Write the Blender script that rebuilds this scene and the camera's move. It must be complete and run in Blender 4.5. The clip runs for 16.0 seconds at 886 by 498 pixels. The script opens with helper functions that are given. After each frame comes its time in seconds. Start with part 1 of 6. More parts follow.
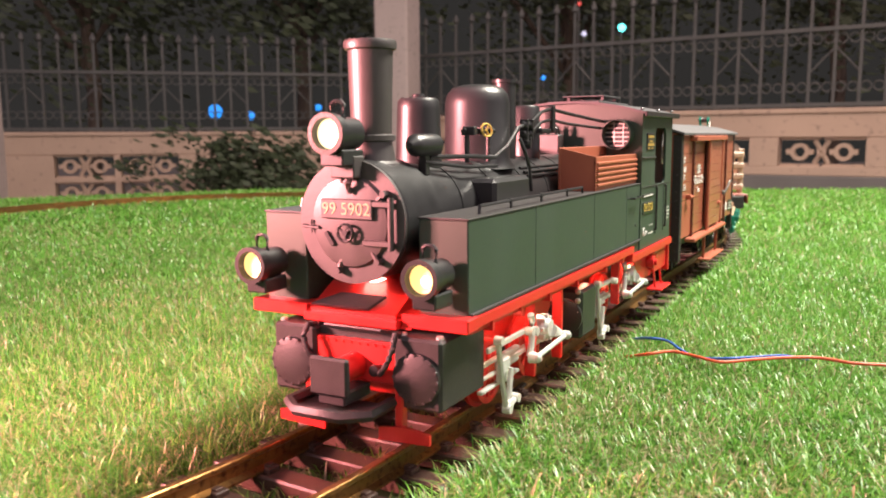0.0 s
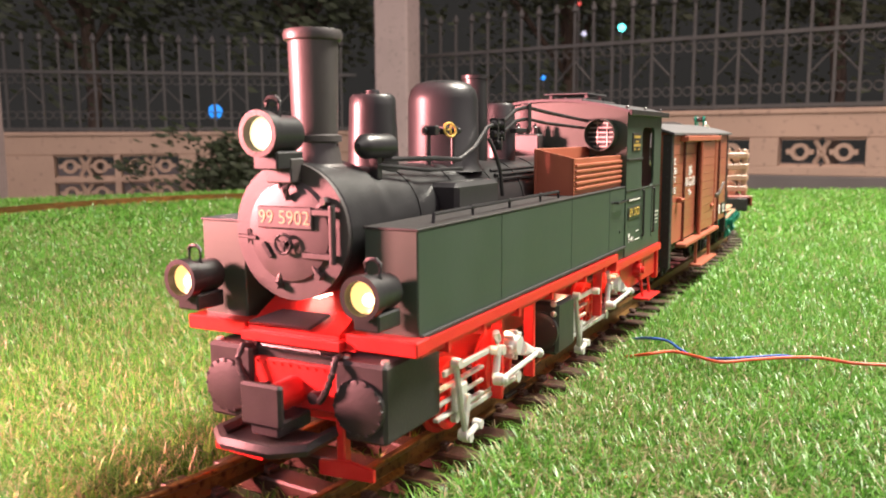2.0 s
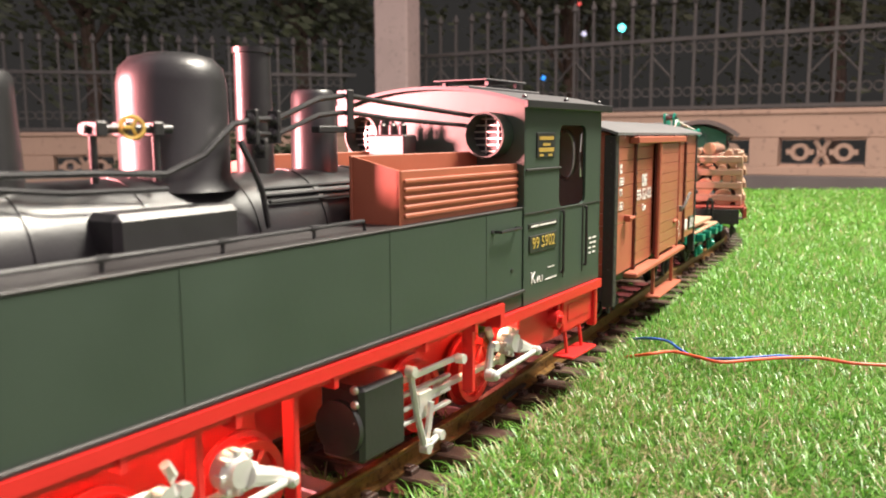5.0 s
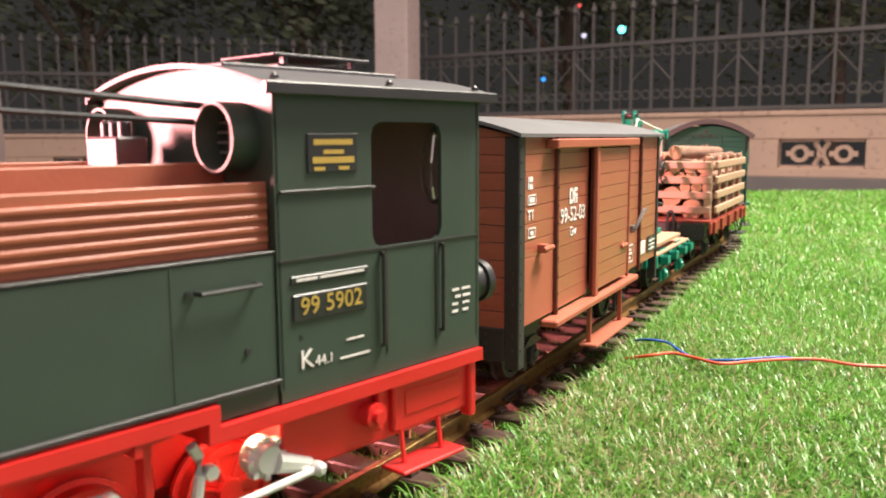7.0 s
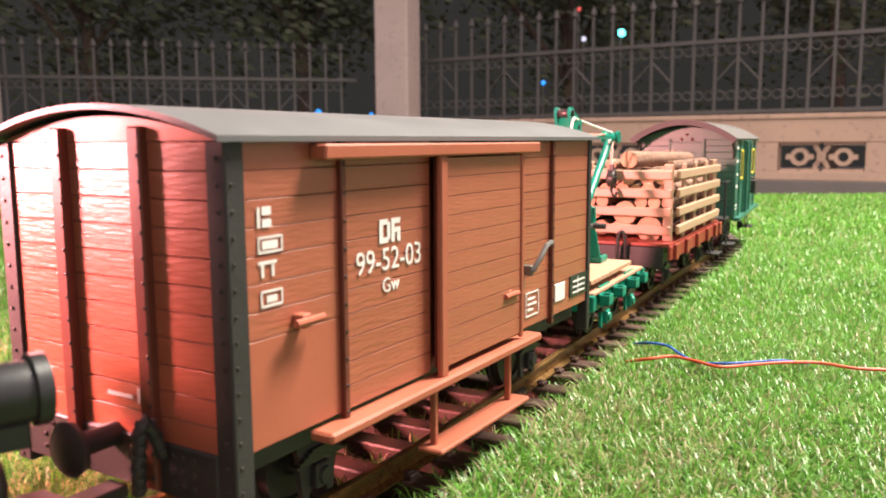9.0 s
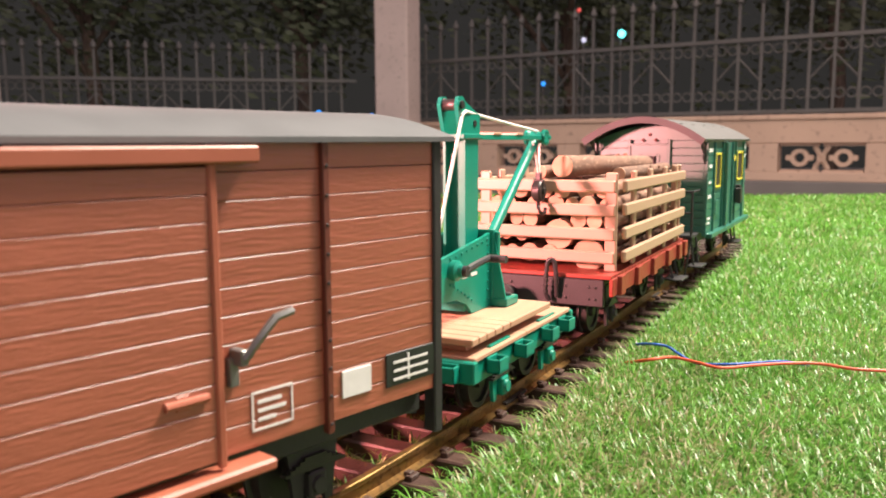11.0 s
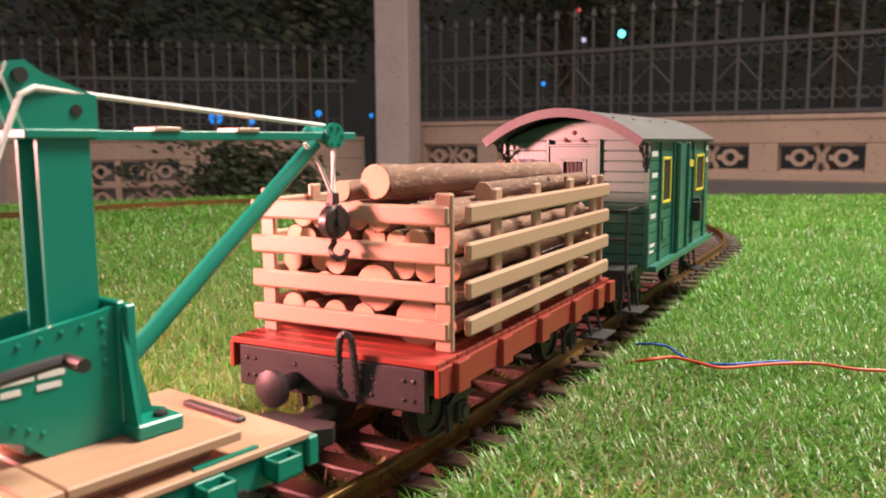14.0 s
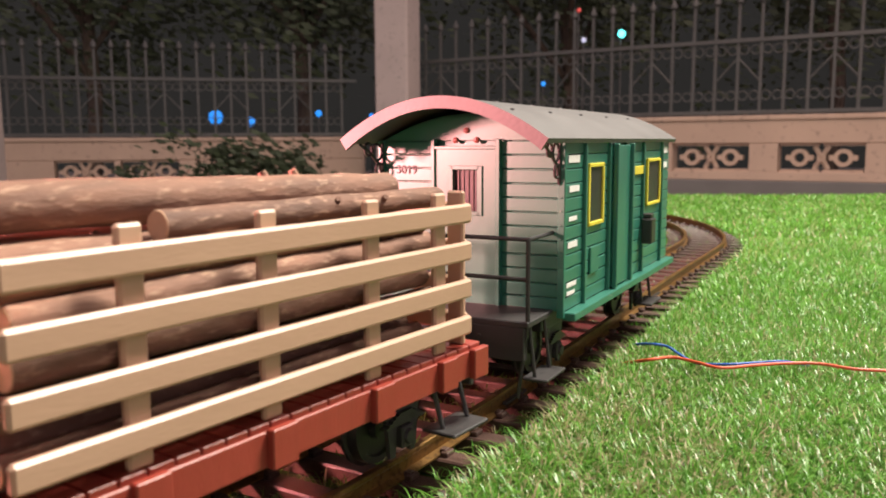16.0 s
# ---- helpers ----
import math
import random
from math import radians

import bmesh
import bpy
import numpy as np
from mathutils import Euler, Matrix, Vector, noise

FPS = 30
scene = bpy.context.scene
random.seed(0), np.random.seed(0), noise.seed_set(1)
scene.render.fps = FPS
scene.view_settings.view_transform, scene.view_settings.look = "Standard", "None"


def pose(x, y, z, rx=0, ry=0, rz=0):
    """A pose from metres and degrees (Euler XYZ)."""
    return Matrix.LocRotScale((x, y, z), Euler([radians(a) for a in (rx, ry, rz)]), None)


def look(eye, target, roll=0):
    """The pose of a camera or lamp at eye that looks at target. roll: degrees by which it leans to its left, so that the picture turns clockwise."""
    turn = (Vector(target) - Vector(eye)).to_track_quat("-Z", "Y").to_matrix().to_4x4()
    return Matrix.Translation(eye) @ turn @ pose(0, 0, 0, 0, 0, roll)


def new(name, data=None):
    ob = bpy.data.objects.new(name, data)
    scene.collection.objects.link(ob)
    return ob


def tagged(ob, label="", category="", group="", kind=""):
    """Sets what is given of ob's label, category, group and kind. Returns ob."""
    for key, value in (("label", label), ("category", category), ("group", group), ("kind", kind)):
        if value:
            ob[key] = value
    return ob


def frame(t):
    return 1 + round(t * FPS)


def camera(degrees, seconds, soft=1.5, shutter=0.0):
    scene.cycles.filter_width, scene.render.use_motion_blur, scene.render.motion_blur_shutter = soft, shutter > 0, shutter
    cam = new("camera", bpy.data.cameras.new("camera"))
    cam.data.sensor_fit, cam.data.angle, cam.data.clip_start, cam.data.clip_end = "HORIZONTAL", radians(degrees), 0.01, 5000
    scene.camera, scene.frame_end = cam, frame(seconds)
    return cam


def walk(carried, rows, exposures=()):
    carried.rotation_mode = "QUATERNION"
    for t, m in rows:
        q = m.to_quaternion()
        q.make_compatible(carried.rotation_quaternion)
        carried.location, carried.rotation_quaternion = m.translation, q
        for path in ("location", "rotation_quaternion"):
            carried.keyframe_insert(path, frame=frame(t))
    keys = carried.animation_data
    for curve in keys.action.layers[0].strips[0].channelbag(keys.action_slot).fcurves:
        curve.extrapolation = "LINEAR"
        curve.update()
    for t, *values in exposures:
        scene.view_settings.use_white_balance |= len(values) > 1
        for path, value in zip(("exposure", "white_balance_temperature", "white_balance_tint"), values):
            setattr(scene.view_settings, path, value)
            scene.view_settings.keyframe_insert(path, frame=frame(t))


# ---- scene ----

# ======== track line and train timing ========
KNOTS = [-0.3, -0.15, 0.0, 0.15, 0.3, 0.45, 0.6, 0.72, 0.80]
BEND = [-0.442, -0.516, -1.671, -0.075, -0.078, 0.121, 0.075, 0.02, -1.72]
TRAVEL = [(0, 0.2360), (0.5, 0.2285), (1, 0.2209), (1.5, 0.2133), (2, 0.1995), (2.5, 0.1827), (3, 0.1640), (3.5, 0.1405), (4, 0.1115), (4.5, 0.0790), (5, 0.0445), (5.5, 0.0095), (6, -0.0255), (6.5, -0.0612), (7, -0.1000), (7.5, -0.1404), (8, -0.1816), (8.5, -0.2232), (9, -0.2631), (9.5, -0.3044), (10, -0.3443), (10.5, -0.3837), (11, -0.4226), (11.5, -0.4612), (12, -0.4959), (12.5, -0.5314), (13, -0.5665), (13.5, -0.6005), (14, -0.6345), (14.5, -0.6700), (15, -0.7080), (15.5, -0.7505), (16, -0.7990)]
STEP = 0.005
TS = np.arange(-1.6, 3.4, STEP)
_k = np.interp(TS, KNOTS, BEND)
_i0 = int(np.argmin(abs(TS)))
TP = np.cumsum(_k) * STEP
TP = TP - TP[_i0] + 0.6167
TX = np.cumsum(np.sin(TP)) * STEP
TY = np.cumsum(np.cos(TP)) * STEP
TX, TY = TX - TX[_i0] - 0.07, TY - TY[_i0] + 0.2649


def rail_point(s, side=0.0):
    """A point of the track at s metres along it, side metres to the right of its middle, and the way that it runs."""
    x, y, a = np.interp(s, TS, TX), np.interp(s, TS, TY), np.interp(s, TS, TP)
    return x + side * math.cos(a), y - side * math.sin(a), a


def travel(t):
    ts, ss = [a for a, _ in TRAVEL], [b for _, b in TRAVEL]
    return float(np.interp(t, ts, ss))


def on_track(s, base):
    """The pose of a vehicle on two axles base metres apart whose middle is at s; its x points forward, to smaller s."""
    fx, fy, _ = rail_point(s - base / 2)
    bx, by, _ = rail_point(s + base / 2)
    return pose((fx + bx) / 2, (fy + by) / 2, 0, 0, 0, math.degrees(math.atan2(fy - by, fx - bx)))


# ======== camera ========
cam = camera(57.06, 16.0, soft=1.8)
cam.data.dof.use_dof = True
cam.data.dof.focus_distance, cam.data.dof.aperture_fstop = 0.42, 22.0
FOCUS = 1442.0


def view(tilt):
    a = math.atan(tilt / FOCUS)
    return look((0, 0, 0.12), (0, math.cos(a), 0.12 - math.sin(a)), -0.30)


walk(cam, [(0, view(199.2)), (3.0, view(199.2)), (4.5, view(199.0)), (6.5, view(197.4)), (7, view(196.2)), (7.5, view(194.9)), (8, view(193.2)),
           (8.5, view(191.9)), (9, view(190.4)), (10, view(189.2)), (11.5, view(188.8)), (13, view(188.9)), (16, view(188.9))],
     exposures=[(0, 1.05), (4, 1.08), (6.5, 1.18), (9, 1.20), (11.5, 0.98), (12.5, 0.82), (13.5, 0.60), (14.5, 0.48), (15.2, 0.50), (16, 0.78)])

# ======== light: night, a warm lamp by the camera, a white garden lamp ========
world = bpy.data.worlds.new("night")
scene.world = world
world.use_nodes = True
world.node_tree.nodes["Background"].inputs[0].default_value = (0.34, 0.265, 0.29, 1)
world.node_tree.nodes["Background"].inputs[1].default_value = 1.0


def lamp(name, kind, eye, target, power, colour, size):
    data = bpy.data.lights.new(name, kind)
    data.energy, data.color = power, colour
    if kind == "AREA":
        data.size = size
    else:
        data.shadow_soft_size = size
    ob = new(name, data)
    ob.matrix_world = look(eye, target)
    return ob


porch = lamp("porch_lamp", "AREA", (-0.39, 0.25, 0.172), (0.06, 0.44, 0.11), 2.9, (1.0, 0.34, 0.34), 0.06)
porch.data.spread = radians(120)
lamp("garden_lamp", "AREA", (1.15, 0.85, 2.15), (0.35, 0.8, 0.0), 112.0, (1.0, 0.93, 0.80), 0.70)
# unseen fill added to brighten the wall and fence on the right
lamp("fence_fill", "AREA", (1.6, 2.6, 4.2), (1.9, 5.0, 0.3), 29.0, (1.0, 0.64, 0.50), 0.6)


# ======== materials ========
def material(name, colour, rough=0.5, metal=0.0, vary=0.25, scale=60.0, bump=0.15, spot=None, spot_amount=0.0, rand=0.0, stretch=None, glow=None, power=0.0, coat=0.0, bump_scale=None):
    m = bpy.data.materials.new(name)
    m.use_nodes = True
    n, l = m.node_tree.nodes, m.node_tree.links
    b = n["Principled BSDF"]
    co = n.new("ShaderNodeTexCoord")
    mp = n.new("ShaderNodeMapping")
    if stretch:
        mp.inputs["Scale"].default_value = stretch
    l.new(co.outputs["Object"], mp.inputs["Vector"])
    big, fine = n.new("ShaderNodeTexNoise"), n.new("ShaderNodeTexNoise")
    big.inputs["Scale"].default_value, fine.inputs["Scale"].default_value = scale, bump_scale or scale * 9
    big.inputs["Detail"].default_value = fine.inputs["Detail"].default_value = 5
    for t in (big, fine):
        l.new(mp.outputs["Vector"], t.inputs["Vector"])
    ramp = n.new("ShaderNodeMix")
    ramp.data_type = "RGBA"
    lo, hi = [c * (1 - vary) for c in colour], [min(1, c * (1 + vary)) for c in colour]
    ramp.inputs[6].default_value, ramp.inputs[7].default_value = (*lo, 1), (*hi, 1)
    l.new(big.outputs["Fac"], ramp.inputs[0])
    last = ramp.outputs[2]
    if rand:
        info, hsv = n.new("ShaderNodeObjectInfo"), n.new("ShaderNodeHueSaturation")
        mr = n.new("ShaderNodeMapRange")
        mr.inputs["To Min"].default_value, mr.inputs["To Max"].default_value = 1 - rand, 1 + rand
        l.new(info.outputs["Random"], mr.inputs["Value"])
        l.new(mr.outputs["Result"], hsv.inputs["Value"])
        l.new(last, hsv.inputs["Color"])
        last = hsv.outputs["Color"]
    if spot:
        cr = n.new("ShaderNodeMapRange")
        cr.inputs["From Min"].default_value, cr.inputs["From Max"].default_value = 0.62 - spot_amount * 0.2, 0.72
        l.new(fine.outputs["Fac"], cr.inputs["Value"])
        mx = n.new("ShaderNodeMix")
        mx.data_type = "RGBA"
        mx.inputs[7].default_value = (*spot, 1)
        l.new(cr.outputs["Result"], mx.inputs[0])
        l.new(last, mx.inputs[6])
        last = mx.outputs[2]
    l.new(last, b.inputs["Base Color"])
    rr = n.new("ShaderNodeMapRange")
    rr.inputs["To Min"].default_value, rr.inputs["To Max"].default_value = max(0.02, rough - 0.1), min(1, rough + 0.1)
    l.new(big.outputs["Fac"], rr.inputs["Value"])
    l.new(rr.outputs["Result"], b.inputs["Roughness"])
    b.inputs["Metallic"].default_value = metal
    b.inputs["Coat Weight"].default_value, b.inputs["Coat Roughness"].default_value = coat, 0.34
    if bump:
        bp = n.new("ShaderNodeBump")
        bp.inputs["Strength"].default_value, bp.inputs["Distance"].default_value = bump, 0.0006
        l.new(fine.outputs["Fac"], bp.inputs["Height"])
        l.new(bp.outputs["Normal"], b.inputs["Normal"])
    if glow:
        b.inputs["Emission Color"].default_value, b.inputs["Emission Strength"].default_value = (*glow, 1), power
    return m


def blade_material(name, a, b_, straw, amount):
    m = bpy.data.materials.new(name)
    m.use_nodes = True
    n, l = m.node_tree.nodes, m.node_tree.links
    b = n["Principled BSDF"]
    g, cr, noi, co = n.new("ShaderNodeNewGeometry"), n.new("ShaderNodeValToRGB"), n.new("ShaderNodeTexNoise"), n.new("ShaderNodeTexCoord")
    e = cr.color_ramp.elements
    e[0].color, e[1].color, e[1].position = (*a, 1), (*b_, 1), 1 - amount
    k = e.new(min(0.99, 1 - amount + 0.02))
    k.color = (*straw, 1)
    l.new(g.outputs["Random Per Island"], cr.inputs["Fac"])
    noi.inputs["Scale"].default_value = 6
    l.new(co.outputs["Object"], noi.inputs["Vector"])
    hsv, mr = n.new("ShaderNodeHueSaturation"), n.new("ShaderNodeMapRange")
    mr.inputs["To Min"].default_value, mr.inputs["To Max"].default_value = 0.72, 1.28
    l.new(noi.outputs["Fac"], mr.inputs["Value"])
    l.new(mr.outputs["Result"], hsv.inputs["Value"])
    l.new(cr.outputs["Color"], hsv.inputs["Color"])
    l.new(hsv.outputs["Color"], b.inputs["Base Color"])
    b.inputs["Roughness"].default_value = 0.36
    tr, ad = n.new("ShaderNodeBsdfTranslucent"), n.new("ShaderNodeMixShader")
    l.new(hsv.outputs["Color"], tr.inputs["Color"])
    ad.inputs[0].default_value = 0.35
    l.new(b.outputs[0], ad.inputs[1])
    l.new(tr.outputs[0], ad.inputs[2])
    l.new(ad.outputs[0], n["Material Output"].inputs["Surface"])
    return m


M_BLACK = material("black_paint", (0.020, 0.020, 0.021), 0.38, 0.0, 0.3, 90, 0.10, coat=0.15)
M_BLACKMATT = material("black_plastic", (0.028, 0.025, 0.025), 0.52, 0.0, 0.3, 90, 0.2)
M_SMOKE = material("smokebox_paint", (0.055, 0.048, 0.047), 0.48, 0.0, 0.3, 120, 0.15, coat=0.4)
M_GREEN = material("loco_green_paint", (0.034, 0.054, 0.039), 0.50, 0.0, 0.2, 40, 0.08, coat=0.12)
M_ROOF = material("roof_grey_paint", (0.065, 0.062, 0.066), 0.55, 0.0, 0.2, 60, 0.15)
M_RED = material("frame_red_paint", (0.60, 0.022, 0.020), 0.36, 0.0, 0.15, 60, 0.08)
M_ORANGE = material("coal_box_brown", (0.36, 0.105, 0.055), 0.5, 0.0, 0.15, 70, 0.12)
M_SILVER = material("bare_metal", (0.62, 0.60, 0.56), 0.33, 0.85, 0.15, 120, 0.1)
M_BRASS = material("rail_brass", (0.30, 0.17, 0.06), 0.36, 0.85, 0.45, 40, 0.2, spot=(0.10, 0.05, 0.025), spot_amount=0.6)
M_RODS = material("grey_rod_metal", (0.60, 0.61, 0.57), 0.38, 0.35, 0.15, 120, 0.1)
M_LATCH = material("dull_latch_metal", (0.20, 0.19, 0.18), 0.42, 0.5, 0.2, 120, 0.1)
M_GOLD = material("gold_paint", (0.62, 0.42, 0.10), 0.35, 0.4, 0.15, 90, 0.05)
M_YELLOW = material("yellow_plastic", (0.62, 0.52, 0.05), 0.45, 0.0, 0.1, 90, 0.05)
M_WHITE = material("white_print", (0.72, 0.69, 0.66), 0.6, 0.0, 0.12, 300, 0.05)
M_CREAM = material("cream_print", (0.46, 0.36, 0.20), 0.55, 0.0, 0.08, 300, 0.0)
M_TIE = material("sleeper_plastic", (0.060, 0.030, 0.022), 0.48, 0.0, 0.35, 60, 0.4, rand=0.25, stretch=(1, 6, 1))
M_BOXCAR = material("wagon_brown", (0.35, 0.098, 0.056), 0.34, 0.0, 0.15, 30, 0.5, rand=0.05, stretch=(1.2, 1.2, 9), bump_scale=130, coat=0.6)
M_BOXPLAIN = material("wagon_brown_plain", (0.36, 0.102, 0.058), 0.46, 0.0, 0.12, 40, 0.1)
M_BOXDARK = material("wagon_strap_brown", (0.13, 0.032, 0.020), 0.45, 0.0, 0.15, 60, 0.1)
M_BOXROOF = material("wagon_roof_grey", (0.125, 0.122, 0.125), 0.5, 0.0, 0.15, 50, 0.12)
M_CRANE = material("crane_green", (0.004, 0.205, 0.140), 0.34, 0.0, 0.12, 60, 0.06)
M_DECK = material("deck_wood", (0.46, 0.26, 0.165), 0.55, 0.0, 0.16, 30, 0.2, stretch=(1, 10, 1))
M_SLAT = material("slat_plastic", (0.47, 0.29, 0.195), 0.45, 0.0, 0.10, 30, 0.15, stretch=(1, 1, 5), coat=0.3)
M_FLOORRED = material("log_wagon_red", (0.27, 0.040, 0.026), 0.40, 0.0, 0.2, 40, 0.2, stretch=(6, 1, 1))
M_BARK = material("bark", (0.195, 0.100, 0.066), 0.8, 0.0, 0.75, 110, 1.0, spot=(0.40, 0.25, 0.17), spot_amount=0.3, rand=0.25, stretch=(0.4, 1.3, 1.3), bump_scale=420)
M_CUT = material("cut_wood", (0.52, 0.32, 0.20), 0.7, 0.0, 0.25, 140, 0.3, rand=0.12)
# pale tone stands for light falling on the inner cab wall
M_CABLIT = material("cab_wall_lit_beige", (0.42, 0.30, 0.25), 0.7, 0.0, 0.15, 40, 0.1)
M_ROPE = material("white_cord", (0.82, 0.76, 0.70), 0.7, 0.0, 0.1, 500, 0.4)
M_COIL = material("grey_wire_coil", (0.36, 0.33, 0.30), 0.5, 0.3, 0.2, 300, 0.3)
M_VAN = material("van_green", (0.012, 0.135, 0.092), 0.46, 0.0, 0.15, 50, 0.1, coat=0.9)
M_VANROOF = material("van_roof_grey", (0.10, 0.092, 0.09), 0.55, 0.0, 0.15, 50, 0.2)
M_IRON = material("dark_iron", (0.05, 0.045, 0.042), 0.42, 0.5, 0.3, 100, 0.15)
M_WALL = material("painted_wall", (0.50, 0.36, 0.27), 0.85, 0.0, 0.18, 3, 0.3, spot=(0.30, 0.22, 0.17), spot_amount=0.15)
M_PLINTH = material("grey_plinth", (0.16, 0.15, 0.14), 0.9, 0.0, 0.2, 5, 0.4)
M_COLUMN = material("concrete_column", (0.50, 0.42, 0.38), 0.85, 0.0, 0.2, 4, 0.3, spot=(0.34, 0.29, 0.25), spot_amount=0.2)
M_FENCE = material("fence_iron", (0.10, 0.10, 0.095), 0.6, 0.3, 0.3, 8, 0.2)
M_PAVE = material("paving", (0.20, 0.18, 0.16), 0.9, 0.0, 0.3, 3, 0.4)
M_SOIL = material("turf_backing", (0.05, 0.085, 0.022), 0.9, 0.0, 0.4, 30, 0.5)
M_LEAF = material("night_leaves", (0.055, 0.075, 0.035), 0.6, 0.0, 0.4, 4, 0.3)
M_TRUNK = material("tree_trunk", (0.10, 0.075, 0.055), 0.9, 0.0, 0.3, 12, 0.8)
M_WIRER = material("red_wire", (0.62, 0.09, 0.035), 0.45, 0.0, 0.05, 200, 0.0)
M_WIREB = material("blue_wire", (0.02, 0.09, 0.40), 0.45, 0.0, 0.05, 200, 0.0)
M_LIT = material("headlamp_glow", (0.9, 0.8, 0.6), 0.3, 0.0, 0.0, 50, 0.0, glow=(1.0, 0.78, 0.42), power=0.95)
M_LIT2 = material("side_lamp_glow", (0.9, 0.7, 0.3), 0.3, 0.0, 0.0, 50, 0.0, glow=(1.0, 0.62, 0.20), power=0.70)
M_BULB = material("bulb_glow", (0.9, 0.8, 0.6), 0.3, 0.0, 0.0, 50, 0.0, glow=(1.0, 0.86, 0.55), power=3.0)
# two emissions for strips added to brighten the running gear and saddle
M_GEARGLOW = material("running_gear_glow", (0.9, 0.8, 0.6), 0.3, 0.0, 0.0, 50, 0.0, glow=(1.0, 0.72, 0.45), power=48.0)
M_SADDLEGLOW = material("front_glow", (0.9, 0.6, 0.5), 0.3, 0.0, 0.0, 50, 0.0, glow=(1.0, 0.55, 0.45), power=5.0)
M_CYAN = material("cyan_light", (0.1, 0.6, 0.6), 0.4, 0.0, 0.0, 5, 0.0, glow=(0.12, 0.95, 0.90), power=2.2)
M_BLUE = material("blue_light", (0.05, 0.2, 0.6), 0.4, 0.0, 0.0, 5, 0.0, glow=(0.01, 0.22, 0.75), power=0.85)
M_PALE = material("pale_light", (0.4, 0.4, 0.5), 0.4, 0.0, 0.0, 5, 0.0, glow=(0.55, 0.55, 0.75), power=0.5)
M_WARN = material("red_light", (0.5, 0.1, 0.1), 0.4, 0.0, 0.0, 5, 0.0, glow=(0.5, 0.05, 0.04), power=0.6)
M_AMBER = material("orange_light", (0.6, 0.3, 0.1), 0.4, 0.0, 0.0, 5, 0.0, glow=(0.9, 0.32, 0.10), power=1.2)
# faint emission put into the backdrop to lift its dark tones
M_NIGHT = material("night_backdrop_glow", (0.012, 0.012, 0.016), 1.0, 0.0, 0.2, 0.4, 0.0, glow=(0.020, 0.0205, 0.017), power=0.45)
M_TURF = blade_material("turf_blades", (0.060, 0.188, 0.021), (0.185, 0.410, 0.058), (0.38, 0.32, 0.18), 0.12)

# straw blades whose colour also carries the warm lamp's light on grass
M_STRAWLIT = blade_material("straw_warmlit_blades", (0.16, 0.19, 0.055), (0.33, 0.29, 0.13), (0.44, 0.36, 0.22), 0.45)


